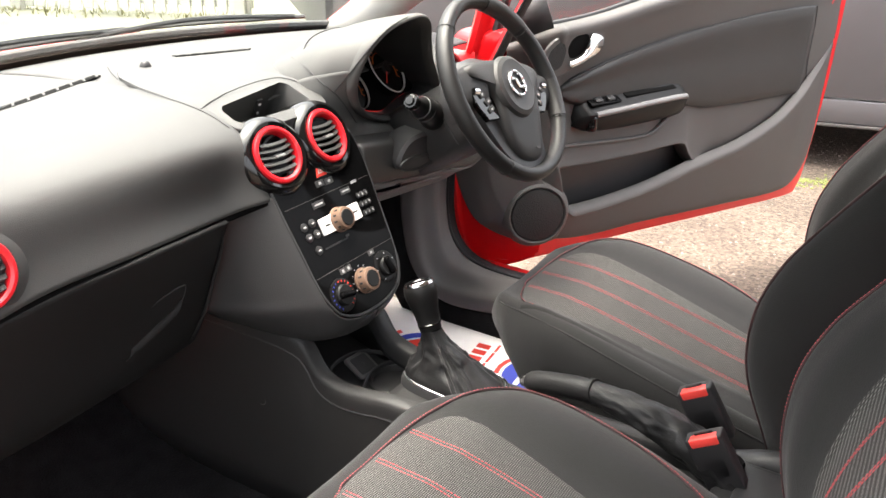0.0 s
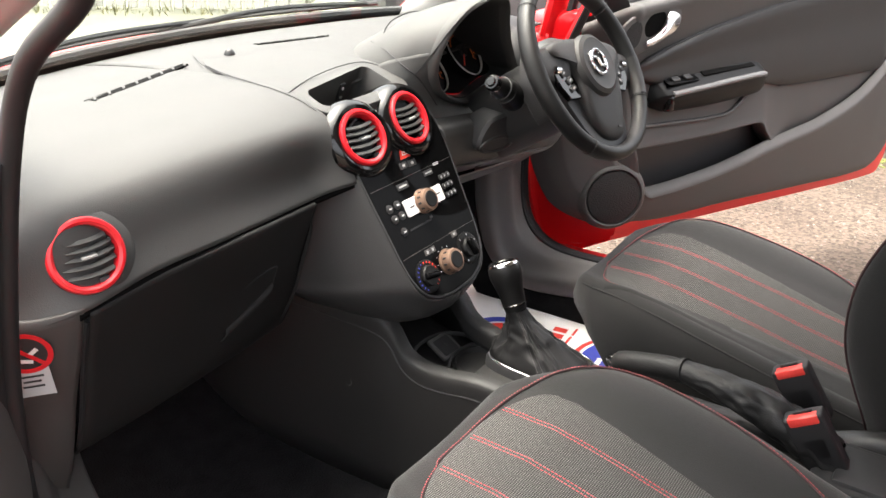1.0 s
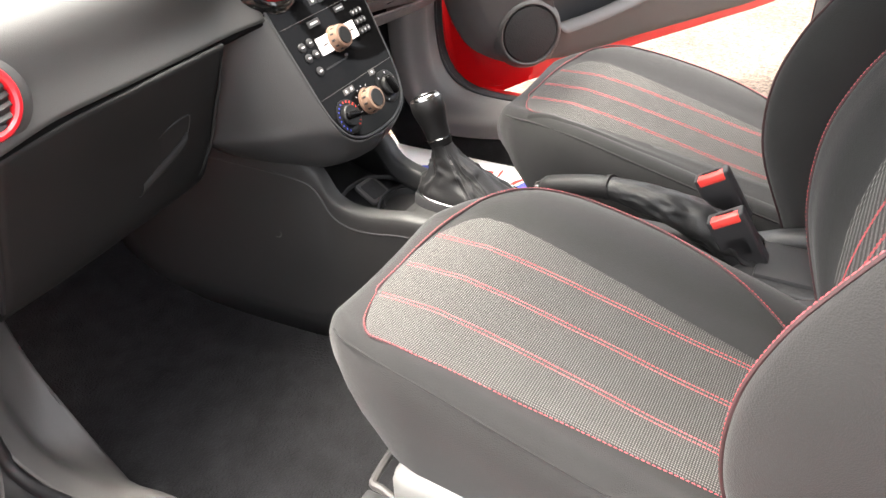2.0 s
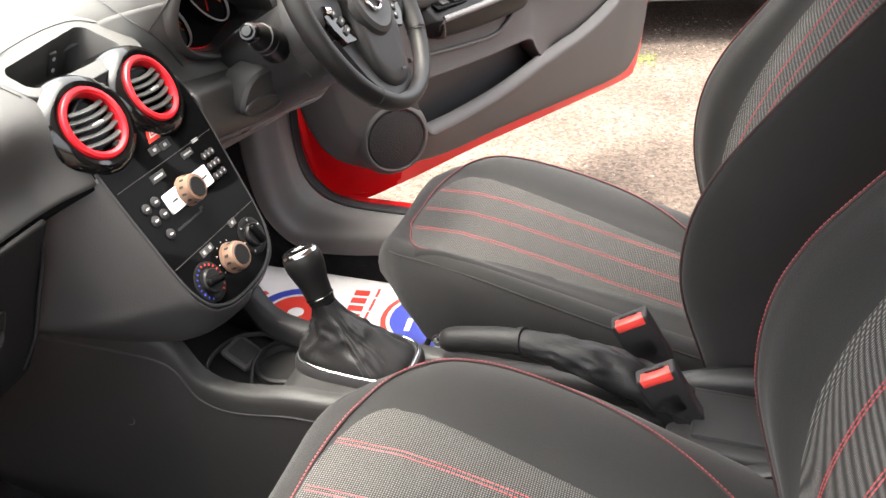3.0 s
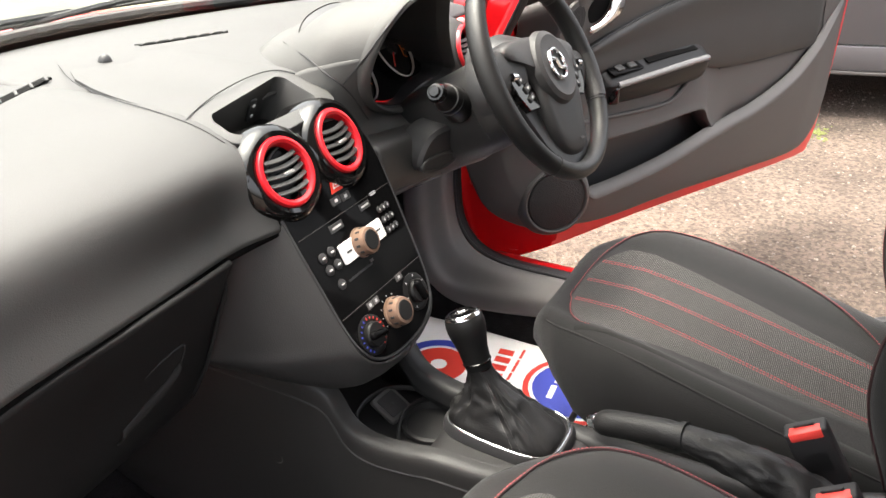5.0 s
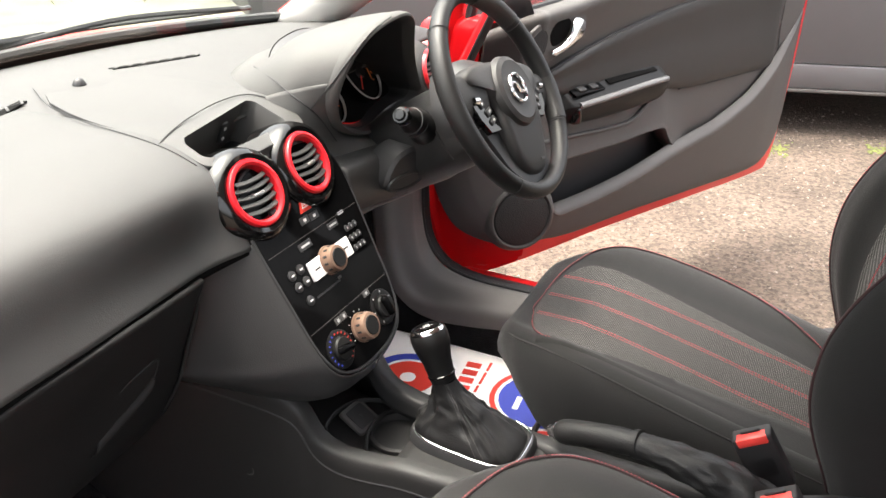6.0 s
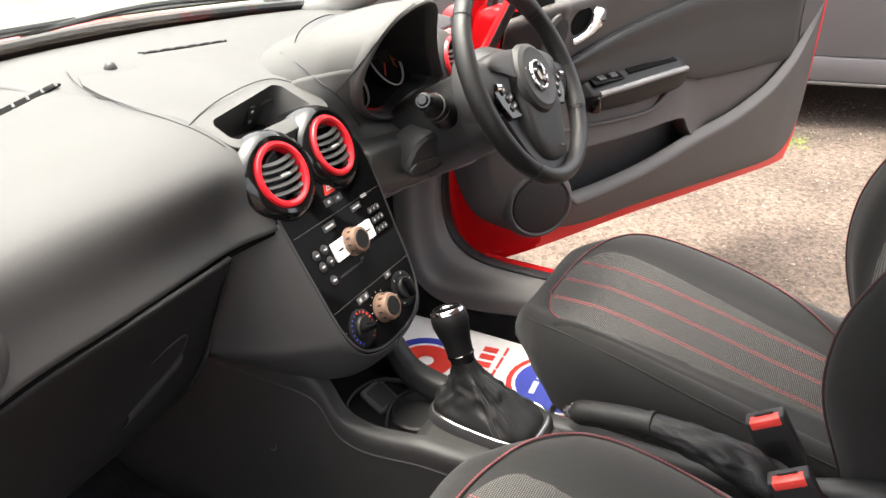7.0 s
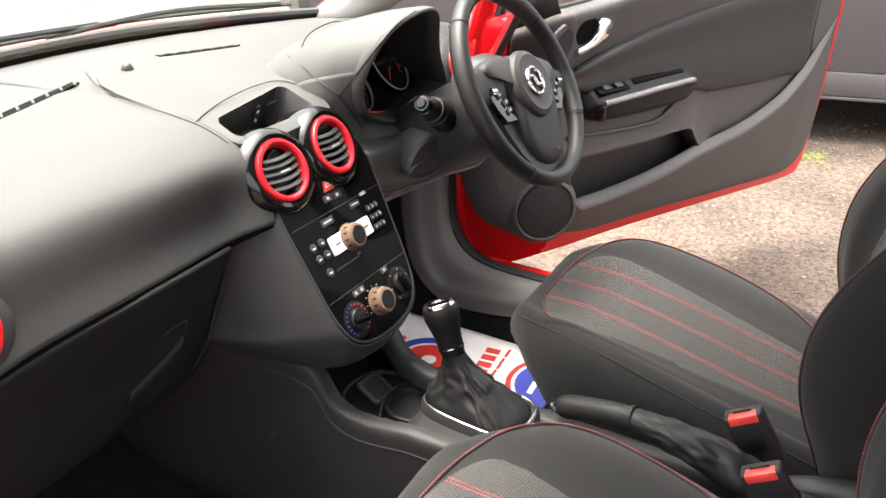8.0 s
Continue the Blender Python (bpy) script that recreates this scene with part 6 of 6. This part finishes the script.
# base and rails
bm = bmesh.new()
box(bm, (0.375, 0.40, 0.10), pose(0, -0.27, -0.215), 0.02, 3)
part("seat_base", bm, M_BASE, seat, "pale grey metal seat base")
for s in (-1, 1):
    bm = bmesh.new()
    box(bm, (0.045, 0.56, 0.035), pose(s * 0.19, -0.24, -0.325), 0.006)
    part("rail", bm, M_SATIN, seat, "grey metal seat rail")
    for y in (-0.05, -0.42):
        bm = bmesh.new()
        box(bm, (0.03, 0.04, 0.09), pose(s * 0.19, y, -0.27), 0.005)
        part("rail_bracket", bm, M_DARK, seat)
bm = bmesh.new()
tube(bm, curve([(-0.17, -0.15, -0.25), (-0.165, -0.05, -0.235), (-0.13, -0.025, -0.232), (0.13, -0.025, -0.232), (0.165, -0.05, -0.235), (0.17, -0.15, -0.25)], 40), 0.006, 8)
part("slide_bar", bm, M_PANEL, seat, "dark metal slide bar")
seat.matrix_basis = pose(0.349, -0.060, 0.577)
ps = copy_thing(seat, pose(-0.340, -0.148, 0.606))
ps.name = "passenger_seat"
# the driver's cushion has a wider plain wedge along its inner side
rows = []
for k in range(40):
    y = -0.035 - 0.44 * k / 39
    x1 = -0.150 + 0.060 * (k / 39) ** 0.9
    rows.append([on_seat(x1 + (-0.162 - x1) * f, y, 0.0036 - 0.004 * (f > 0.9 or f < 0.02)) for f in (0, 0.05, 0.3, 0.6, 0.85, 1)])
bm = bmesh.new()
sheet(bm, rows)
part("side_wedge", bm, M_CLOTH2, cushion, sharp=60)
spare = [ob for ob in backrest.children if ob.name.startswith("piping_stitch")]
bpy.data.objects.remove(spare[0])
ps["label"] = "front passenger seat of dark cloth with woven grey panels"

# ---- seat belt buckles ----
def buckle(x, y, z, label, turn=0):
    e = thing("seat_belt_buckle", label, "seat belt", (x, y, z), group="buckles between the seats")
    axis = V((-0.10, 0.50, 0.86)).normalized()
    ux = V((1, 0.12, 0)).normalized()
    uy = axis.cross(ux).normalized()
    m = Matrix.Translation((x, y, z)) @ Matrix((ux, uy, axis)).transposed().to_4x4() @ pose(0, 0, 0, 0, 0, turn)
    bm = bmesh.new()
    box(bm, (0.027, 0.054, 0.095), m @ pose(0, 0, -0.045), 0.004, 3)
    body = part("body", bm, M_RUBBER, e, "black buckle body")
    bm = bmesh.new()
    box(bm, (0.017, 0.042, 0.014), m @ pose(-0.0065, 0, -0.004), 0.003, 2)
    btn = part("release_button", bm, M_BUCKLERED, e, "bright red release button")
    bm = bmesh.new()
    box(bm, (0.004, 0.026, 0.006), m @ pose(0.0, 0, 0.0035), 0.001, 1)
    part("latch_slot", bm, M_RUBBER, btn)
    bm = bmesh.new()
    prism(bm, rounded(0.03, 0.03, 0.003), m @ pose(-0.0125, 0, -0.05, 0, -90), 0.001, 0.0004)
    part("embossed_mark", bm, M_RUBBER, body)
    bm = bmesh.new()
    tube(bm, [m @ V((0, 0, -0.08)), m @ V((0.004, -0.01, -0.14)), m @ V((0.01, -0.015, -0.18))], 0.014, 10, flat=0.5)
    part("stem", bm, M_DARK, e)


buckle(0.088, -0.443, 0.592, "black seat belt buckle with red button beside the driver seat")
buckle(-0.014, -0.487, 0.586, "black seat belt buckle with red button beside the passenger seat")

# ---- paper floor mat in the driver's footwell ----
MZ = 0.236
mat_thing = thing("paper_floor_mat", "white paper floor mat printed with red and blue circles", "floor mat", (0.52, 0.19, MZ))
rows = [[V((x0 + (x1 - x0) * k / 6, y, z - 0.0008)) for k in range(7)] for y, z, x0, x1 in ((-0.075, MZ, 0.36, 0.64), (0.05, MZ, 0.35, 0.648), (0.2, MZ, 0.33, 0.645), (0.34, MZ, 0.31, 0.634), (0.42, MZ + 0.001, 0.31, 0.628), (0.50, MZ + 0.013, 0.33, 0.62), (0.58, MZ + 0.038, 0.36, 0.61))]
part("sheet", loft(rows, 30, 14), M_PAPER, mat_thing, thick=0.0012)


def arc(cx, cy, r0, r1, a0, a1, mat, name, z=0.0004):
    bm = bmesh.new()
    n = 28
    o = [(cx + r1 * math.cos(radians(a0 + (a1 - a0) * k / n)), cy + r1 * math.sin(radians(a0 + (a1 - a0) * k / n))) for k in range(n + 1)]
    i = [(cx + r0 * math.cos(radians(a0 + (a1 - a0) * k / n)), cy + r0 * math.sin(radians(a0 + (a1 - a0) * k / n))) for k in range(n + 1)]
    sheet(bm, [[V((x, y, MZ + z)) for x, y in o], [V((x, y, MZ + z)) for x, y in i]])
    part(name, bm, mat, mat_thing)


CXM, CYM = 0.435, 0.276
arc(CXM, CYM, 0.018, 0.062, 0, 360, M_REDPRINT, "red_disc")
arc(CXM, CYM, 0.070, 0.093, -30, 215, M_BLUE, "blue_ring")
arc(CXM, CYM, 0.104, 0.120, 60, 150, M_REDPRINT, "red_ring")
arc(0.485, -0.022, 0.020, 0.093, 0, 360, M_BLUE, "blue_disc")
arc(0.485, -0.022, 0.101, 0.113, 0, 360, M_REDPRINT, "red_ring")
for k in range(4):
    bm = bmesh.new()
    box(bm, (0.020, 0.034, 0.0008), pose(0.453 + 0.030 * k, 0.152 + 0.0035 * k, MZ + 0.0004, 0, 0, 7), 0)
    part("word_bar", bm, M_REDPRINT, mat_thing)
for x0, w, y0 in ((0.463, 0.026, 0.121), (0.505, 0.046, 0.124), (0.552, 0.034, 0.128)):
    bm = bmesh.new()
    box(bm, (w, 0.006, 0.0008), pose(x0, y0, MZ + 0.0004, 0, 0, 5), 0)
    part("word_bar", bm, M_REDPRINT, mat_thing)
for x0, w, y0 in ((0.455, 0.045, 0.022), (0.505, 0.035, 0.024)):
    bm = bmesh.new()
    box(bm, (w, 0.012, 0.0008), pose(x0, y0, MZ + 0.0010, 0, 0, 5), 0)
    part("word_bar", bm, M_PAPER, mat_thing)


# ---- doors ----
def build_door(s, name, label):
    """An open front door. u runs from the hinge to the rear edge, n towards the cabin; s is 1 for the driver's side."""
    U, ND, P0 = V((0.929 * s, -0.37, 0)), V((-0.37 * s, -0.929, 0)), V((0.84 * s, 0.17, 0))

    def D(u, n, z):
        if u < 0:
            z = z + u * 0.42 * (1.31 - z)
            n = n + u * 0.5
            u = u * 0.42
        p = P0 + U * u + ND * n
        return V((p.x, p.y, z))

    def dpose(u, n, z, rx=0, ry=0, rz=0):
        """x along u, y up, z towards the cabin."""
        x = U if s > 0 else -U
        r = Matrix((x, V((0, 0, 1)), ND)).transposed().to_4x4()
        return Matrix.Translation(D(u, n, z)) @ r @ pose(0, 0, 0, rx, ry, rz)

    door = thing(name, label, "car door", D(0.5, -0.05, 0.33))
    lip = lambda u: float(np.interp(u, [-0.2, 0.0, 0.03, 0.06, 0.14, 0.33, 0.47, 0.558, 0.68, 0.78, 0.964, 1.07, 1.15, 1.22, 1.30], [0.66, 0.645, 0.56, 0.500, 0.493, 0.502, 0.520, 0.535, 0.550, 0.562, 0.605, 0.66, 0.72, 0.77, 0.86]))
    low = lambda u: float(np.interp(u, [-0.20, -0.15, -0.09, 0, 0.15, 0.42, 0.7, 1.02, 1.14, 1.21, 1.26, 1.30], [0.62, 0.510, 0.455, 0.424, 0.396, 0.386, 0.367, 0.348, 0.347, 0.362, 0.42, 0.56]))
    sill = lambda u: float(np.interp(u, [-0.2, 0, 0.15, 0.35, 0.58, 0.9, 1.26], [0.95, 0.972, 0.985, 1.018, 1.05, 1.09, 1.125]))
    rail = lambda u: float(np.interp(u, [-0.2, 0.0, 0.28, 0.42, 0.523, 0.556, 0.598, 0.66, 0.7], [0.645, 0.625, 0.612, 0.612, 0.617, 0.578, 0.540, 0.545, 0.55]))
    us = [-0.195, -0.15, -0.08, 0.0, 0.03, 0.05, 0.075, 0.11, 0.2, 0.35, 0.46, 0.53, 0.56, 0.6, 0.68, 0.78, 0.9, 1.0, 1.1, 1.17, 1.225, 1.262, 1.276]
    secs = []
    for u in us:
        a, b = low(u), lip(u)
        k = float(np.interp(u, [0.95, 1.12, 1.276], [1, 0.85, 0.2]))
        secs.append([D(u, -0.01, a - 0.004), D(u, 0.02 * k, a + 0.004), D(u, 0.034 * k, a + (b - a) * 0.35), D(u, 0.045 * k, a + (b - a) * 0.8), D(u, 0.048 * k, b - 0.012), D(u, 0.042 * k, b - 0.001), D(u, 0.022 * k, b + 0.009), D(u, 0.016 * k, b - 0.006)])
    part("lower_panel", loft(secs, 110, 30), M_PANEL, door, "grey moulded lower door panel", thick=0.003)
    secs = [[D(u, -0.035, 0.40), D(u, -0.035, 0.5), D(u, -0.03, 0.6), D(u, -0.02, 0.69)] for u in (-0.02, 0.1, 0.3, 0.5, 0.62)]
    secs.append([D(0.66, -0.015, 0.40), D(0.66, 0.0, 0.5), D(0.655, 0.0, 0.6), D(0.63, 0.0, 0.69)])
    part("pocket", loft(secs, 24, 12), M_DARK, door, "deep dark door pocket", thick=0.003)
    secs = []
    for u in us:
        b = rail(u) if u < 0.66 else lip(u) - 0.006
        t = sill(u)
        k = 1 if u < 0.66 else 0.0
        f = 0.012 * k
        secs.append([D(u, -0.02 * k, b - 0.006 * k - 0.05 * (1 - k)), D(u, f + 0.012 * k, b - 0.004 * k), D(u, f + 0.010, b + 0.02), D(u, 0.008, b + (t - b) * 0.3), D(u, 0.004, b + (t - b) * 0.65), D(u, 0.016, t - 0.05), D(u, 0.022, t - 0.015), D(u, 0.012, t), D(u, -0.03, t + 0.002)])
    part("upper_panel", loft(secs, 110, 34), M_PANEL, door, "grey moulded upper door panel", thick=0.003)
    # padded insert
    secs = []
    for u, z0, z1 in ((0.028, 0.800, 0.826), (0.07, 0.782, 0.846), (0.16, 0.765, 0.868), (0.30, 0.75, 0.895), (0.5, 0.725, 0.922), (0.62, 0.703, 0.934), (0.78, 0.695, 0.946), (0.95, 0.690, 0.953), (1.09, 0.686, 0.954), (1.125, 0.684, 0.953)):
        e = 0.0 if u in (0.028, 1.125) else 1.0
        secs.append([D(u, 0.006, z0 - 0.002), D(u, 0.010 + 0.010 * e, z0 + 0.004), D(u, 0.012 + 0.011 * e, z0 + (z1 - z0) * 0.25), D(u, 0.010 + 0.010 * e, z0 + (z1 - z0) * 0.6), D(u, 0.010 + 0.012 * e, z1 - 0.006), D(u, 0.006, z1 + 0.002)])
    insert = part("padded_insert", loft(secs, 50, 20), M_DOORCLOTH, door, "black padded door insert", thick=0.002)
    bm = bmesh.new()
    tube(bm, curve([D(u, 0.0145, z) for u, z in ((0.05, 0.842), (0.16, 0.871), (0.30, 0.898), (0.5, 0.925), (0.78, 0.949), (0.95, 0.957), (1.10, 0.958), (1.130, 0.94), (1.133, 0.80), (1.130, 0.69), (0.95, 0.686), (0.78, 0.690), (0.60, 0.700))], 90), 0.0018, 6)
    part("insert_seam", bm, M_RUBBER, insert)
    # armrest with switch panel and pale strip
    secs = []
    for u, zt, zb, n, k in ((0.075, 0.735, 0.722, 0.014, 0.4), (0.09, 0.755, 0.716, 0.040, 0.9), (0.12, 0.760, 0.708, 0.056, 1), (0.24, 0.764, 0.702, 0.060, 1), (0.36, 0.767, 0.702, 0.060, 1), (0.46, 0.766, 0.704, 0.056, 1), (0.505, 0.752, 0.706, 0.034, 0.8), (0.525, 0.735, 0.710, 0.012, 0.4)):
        secs.append([D(u, 0.004, zt + 0.036 * k), D(u, n * 0.6, zt + 0.014 * k), D(u, n * 0.95, zt - 0.002), D(u, n, zt - 0.008 * k), D(u, n * 0.96, (zt + zb) / 2), D(u, n * 0.7, zb + 0.003), D(u, n * 0.3, zb), D(u, 0.004, zb + 0.004)])
    arm = part("armrest", loft(secs, 40, 26), M_ARM, door, "black door armrest", thick=0.003)
    bm = bmesh.new()
    tube(bm, curve([D(0.118, 0.0535, 0.7545), D(0.24, 0.0575, 0.7585), D(0.36, 0.0575, 0.7615), D(0.46, 0.0535, 0.7605), D(0.495, 0.038, 0.752)], 40), 0.0078, 10, up=ND, flat=1.0)
    part("armrest_strip", bm, M_STRIP, arm, "satin grey armrest strip, paler for the sky's reflection")
    bm = bmesh.new()
    box(bm, (0.030, 0.044, 0.022), dpose(0.112, 0.046, 0.732, 0, -28 * s), 0.009, 3)
    part("armrest_cap", bm, M_PIANO, arm, "gloss black armrest end")
    bm = bmesh.new()
    box(bm, (0.20, 0.020, 0.003), dpose(0.345, 0.030, 0.7865, -66), 0.0012)
    part("armrest_inlay", bm, M_SLOT, arm, "dark inlay behind the strip")
    bm = bmesh.new()
    box(bm, (0.11, 0.034, 0.006), dpose(0.165, 0.030, 0.7825, -66), 0.002)
    sw = part("switch_panel", bm, M_GLOSS, arm)
    for du in (-0.022, 0.022):
        bm = bmesh.new()
        box(bm, (0.026, 0.018, 0.009), dpose(0.165 + du, 0.033, 0.7855, -66), 0.003)
        part("window_switch", bm, M_SLAT, sw)
    # rail below the armrest
    bm = bmesh.new()
    tube(bm, curve([D(u, 0.022, z) for u, z in ((0.03, 0.676), (0.113, 0.671), (0.237, 0.661), (0.34, 0.656), (0.385, 0.660), (0.418, 0.676), (0.452, 0.699), (0.475, 0.712))], 60), 0.006, 8)
    part("pocket_rail", bm, M_PANEL, door)
    # face of the door round the loudspeaker, leaning towards the footwell
    def F(u, dn, z):
        p = P0 + U * u + ND * (0.024 + 0.44 * (min(u, 0.03) + 0.042) + dn - 0.9 * max(0.0, u - 0.02))
        return V((p.x, p.y, z))

    edge = [(-0.228, 0.74), (-0.222, 0.663), (-0.198, 0.565), (-0.153, 0.48), (-0.062, 0.424), (0.02, 0.409), (0.07, 0.404)]
    face_in = [(-0.170, 0.74), (-0.166, 0.66), (-0.148, 0.58), (-0.112, 0.515), (-0.045, 0.470), (0.02, 0.456), (0.06, 0.45)]
    core = [(-0.06, 0.74), (-0.05, 0.68), (-0.04, 0.62), (-0.02, 0.58), (0.0, 0.54), (0.02, 0.53), (0.055, 0.53)]
    secs = [[F(u, -0.045, z) for u, z in edge], [F(u * 0.6 + a * 0.4, -0.018, z * 0.6 + b * 0.4) for (u, z), (a, b) in zip(edge, face_in)], [F(u * 0.15 + a * 0.85, -0.004, z * 0.15 + b * 0.85) for (u, z), (a, b) in zip(edge, face_in)], [F(a * 0.85 + u * 0.15, 0.0, b * 0.85 + z * 0.15) for (a, b), (u, z) in zip(face_in, core)], [F(u, 0.0, z) for u, z in core]]
    part("speaker_panel", loft(secs, 30, 40), M_PANEL, door, "grey moulded panel round the loudspeaker", thick=0.003)
    # loudspeaker
    n = (ND + V((-0.45 * s, 0.12, 0.05))).normalized()
    m = facing(P0 + U * -0.042 + ND * 0.034 + V((0, 0, 0.508)), n)
    bm = bmesh.new()
    lathe(bm, [(0.092, -0.02), (0.086, -0.008), (0.080, 0.0005), (0.076, 0.002), (0.073, 0.0), (0.071, -0.006)], m, 48)
    spk = part("speaker_surround", bm, M_PANEL, door, "round loudspeaker pod")
    bm = bmesh.new()
    lathe(bm, [(0.072, -0.006), (0.068, 0.001), (0.05, 0.004), (0.02, 0.006), (0, 0.0065)], m, 48)
    part("speaker_grille", bm, M_SPK, spk, "black loudspeaker grille")
    # door pull: tweeter grille, flat black plate painting the bowl's shade, wide chrome blade
    m = dpose(0.0, 0.016, 0.0)

    def plate(pts, d0, d, b):
        o = curve([(s * u, z, 0) for u, z in pts], 40, True)
        return prism(bmesh.new(), [(p.x, p.y) for p in (o if s > 0 else o[::-1])], m @ pose(0, 0, d0), d, b)

    pull = part("pull_recess", plate([(-0.055, 0.870), (-0.045, 0.925), (0.0, 0.955), (0.07, 0.966), (0.135, 0.966), (0.158, 0.945), (0.150, 0.920), (0.10, 0.890), (0.04, 0.868), (-0.01, 0.858)], 0.0, 0.006, 0.003), M_PANEL, door)
    part("bowl_shade", plate([(0.030, 0.925), (0.050, 0.950), (0.088, 0.956), (0.100, 0.938), (0.080, 0.910), (0.042, 0.900)], 0.006, 0.0008, 0.0), M_SLOT, pull)
    part("tweeter_grille", plate([(-0.036, 0.892), (-0.028, 0.922), (0.006, 0.942), (0.022, 0.922), (0.012, 0.888), (-0.012, 0.876)], 0.006, 0.001, 0.0004), M_SPK, pull)
    secs = [[m @ V((s * u, z, d)) for u, z, d in r] for r in (
        [(0.034, 0.890, 0.010), (0.032, 0.884, 0.014), (0.038, 0.878, 0.012)],
        [(0.066, 0.903, 0.016), (0.070, 0.897, 0.021), (0.078, 0.890, 0.017)],
        [(0.088, 0.925, 0.018), (0.100, 0.915, 0.024), (0.116, 0.907, 0.019)],
        [(0.096, 0.944, 0.015), (0.115, 0.937, 0.021), (0.140, 0.926, 0.016)],
        [(0.108, 0.955, 0.010), (0.125, 0.952, 0.013), (0.146, 0.944, 0.010)])]
    part("pull_handle", loft(secs, 24, 12), M_CHROME, pull, "chrome door pull handle", thick=0.004)
    # painted shell round the trim
    outer = [(-0.20, 0.985), (-0.26, 0.92), (-0.315, 0.75), (-0.315, 0.60), (-0.275, 0.47), (-0.18, 0.388), (0.0, 0.358), (0.35, 0.344), (0.8, 0.316), (1.20, 0.294), (1.278, 0.320), (1.312, 0.44), (1.342, 0.70), (1.345, 1.0), (1.32, 1.105), (0.6, 1.030), (0.1, 0.960)]
    inner = [(-0.16, 0.97), (-0.19, 0.90), (-0.20, 0.75), (-0.195, 0.62), (-0.16, 0.50), (-0.09, 0.438), (0.0, 0.425), (0.35, 0.392), (0.8, 0.368), (1.14, 0.365), (1.195, 0.40), (1.22, 0.48), (1.225, 0.70), (1.225, 0.98), (1.22, 1.085), (0.6, 1.015), (0.1, 0.945)]
    o, i = curve([(a, b, 0) for a, b in outer], 150, True), curve([(a, b, 0) for a, b in inner], 150, True)
    bm = bmesh.new()
    rows = [[D(p.x, 0.006, p.y) for p in i], [D(p.x * 0.6 + q.x * 0.4, 0.005, p.y * 0.6 + q.y * 0.4) for p, q in zip(i, o)], [D(p.x * 0.35 + q.x * 0.65, 0.002, p.y * 0.35 + q.y * 0.65) for p, q in zip(i, o)], [D(p.x * 0.28 + q.x * 0.72, -0.010, p.y * 0.28 + q.y * 0.72) for p, q in zip(i, o)], [D(p.x * 0.05 + q.x * 0.95, -0.012, p.y * 0.05 + q.y * 0.95) for p, q in zip(i, o)], [D(q.x, -0.018, q.y) for q in o], [D(q.x, -0.06, q.y - 0.004) for q in o], [D(q.x + 0.004, -0.075, q.y - 0.012) for q in o], [D(q.x, -0.14, q.y - 0.012) for q in o]]
    vs = sheet(bm, rows, True)
    bm.faces.new(vs[-1])
    part("shell", bm, M_PAINT, door, "glossy red painted door shell")
    bm = bmesh.new()
    tube(bm, curve([D(u, -0.045, z) for u, z in ((0.0, 0.352), (0.35, 0.338), (0.8, 0.310), (1.19, 0.290), (1.262, 0.315))], 50), 0.006, 8)
    part("edge_seal", bm, M_PAINT, door)
    if s > 0:
        # window frame and its seal
        fr = [(-0.235, 0.93), (-0.16, 1.09), (-0.02, 1.26), (0.16, 1.40), (0.5, 1.46), (0.9, 1.44), (1.2, 1.36), (1.28, 1.14)]
        bm = bmesh.new()
        tube(bm, curve([D(u, -0.06, z) for u, z in fr], 50), 0.030, 10, up=ND, flat=0.7)
        part("window_frame", bm, M_PAINT, door, "red window frame")
        bm = bmesh.new()
        tube(bm, curve([D(u + 0.03, -0.035, z - 0.01) for u, z in fr], 50), 0.012, 8, up=ND)
        part("window_seal", bm, M_RUBBER, door)
        bm = bmesh.new()
        tube(bm, curve([D(u, -0.028, sill(u) + 0.004) for u in (0.0, 0.15, 0.35, 0.6, 0.9, 1.23)], 50), 0.008, 8, up=ND)
        part("waist_seal", bm, M_RUBBER, door, "black window waist seal")
        bm = bmesh.new()
        gl = [(0.02, 0.96), (1.22, 1.09), (1.17, 1.33), (0.9, 1.42), (0.5, 1.44), (0.18, 1.38), (0.02, 1.24)]
        f = bm.faces.new([bm.verts.new(D(u, -0.045, z)) for u, z in gl])
        gp = part("window_glass", bm, M_GLASS, door, "clear door window glass", thick=0.004)
        gp.visible_shadow = False
        # mirror corner trim, lock plate
        bm = bmesh.new()
        rows = [D(-0.17, 0.0, 0.945), D(0.0, 0.0, 0.970), D(-0.05, -0.02, 1.10)]
        bm.faces.new([bm.verts.new(q) for q in rows])
        part("mirror_trim", bm, M_DARK, door, thick=0.01)
    bm = bmesh.new()
    box(bm, (0.012, 0.045, 0.05), dpose(1.302, -0.06, 0.80), 0.003)
    part("lock_plate", bm, M_CHROME, door)
    bm = bmesh.new()
    box(bm, (0.05, 0.02, 0.03), dpose(-0.26, -0.02, 0.60), 0.004)
    part("hinge", bm, M_PAINT, door)
    return door


M_SPK = material("speaker_mesh", (0.010, 0.010, 0.010), 0.8, grain=1.0, grain_size=0.003, vary=0.1)
build_door(1, "driver_door", "open red driver's door with grey and black trim")
build_door(-1, "passenger_door", "open red front passenger door with grey trim")
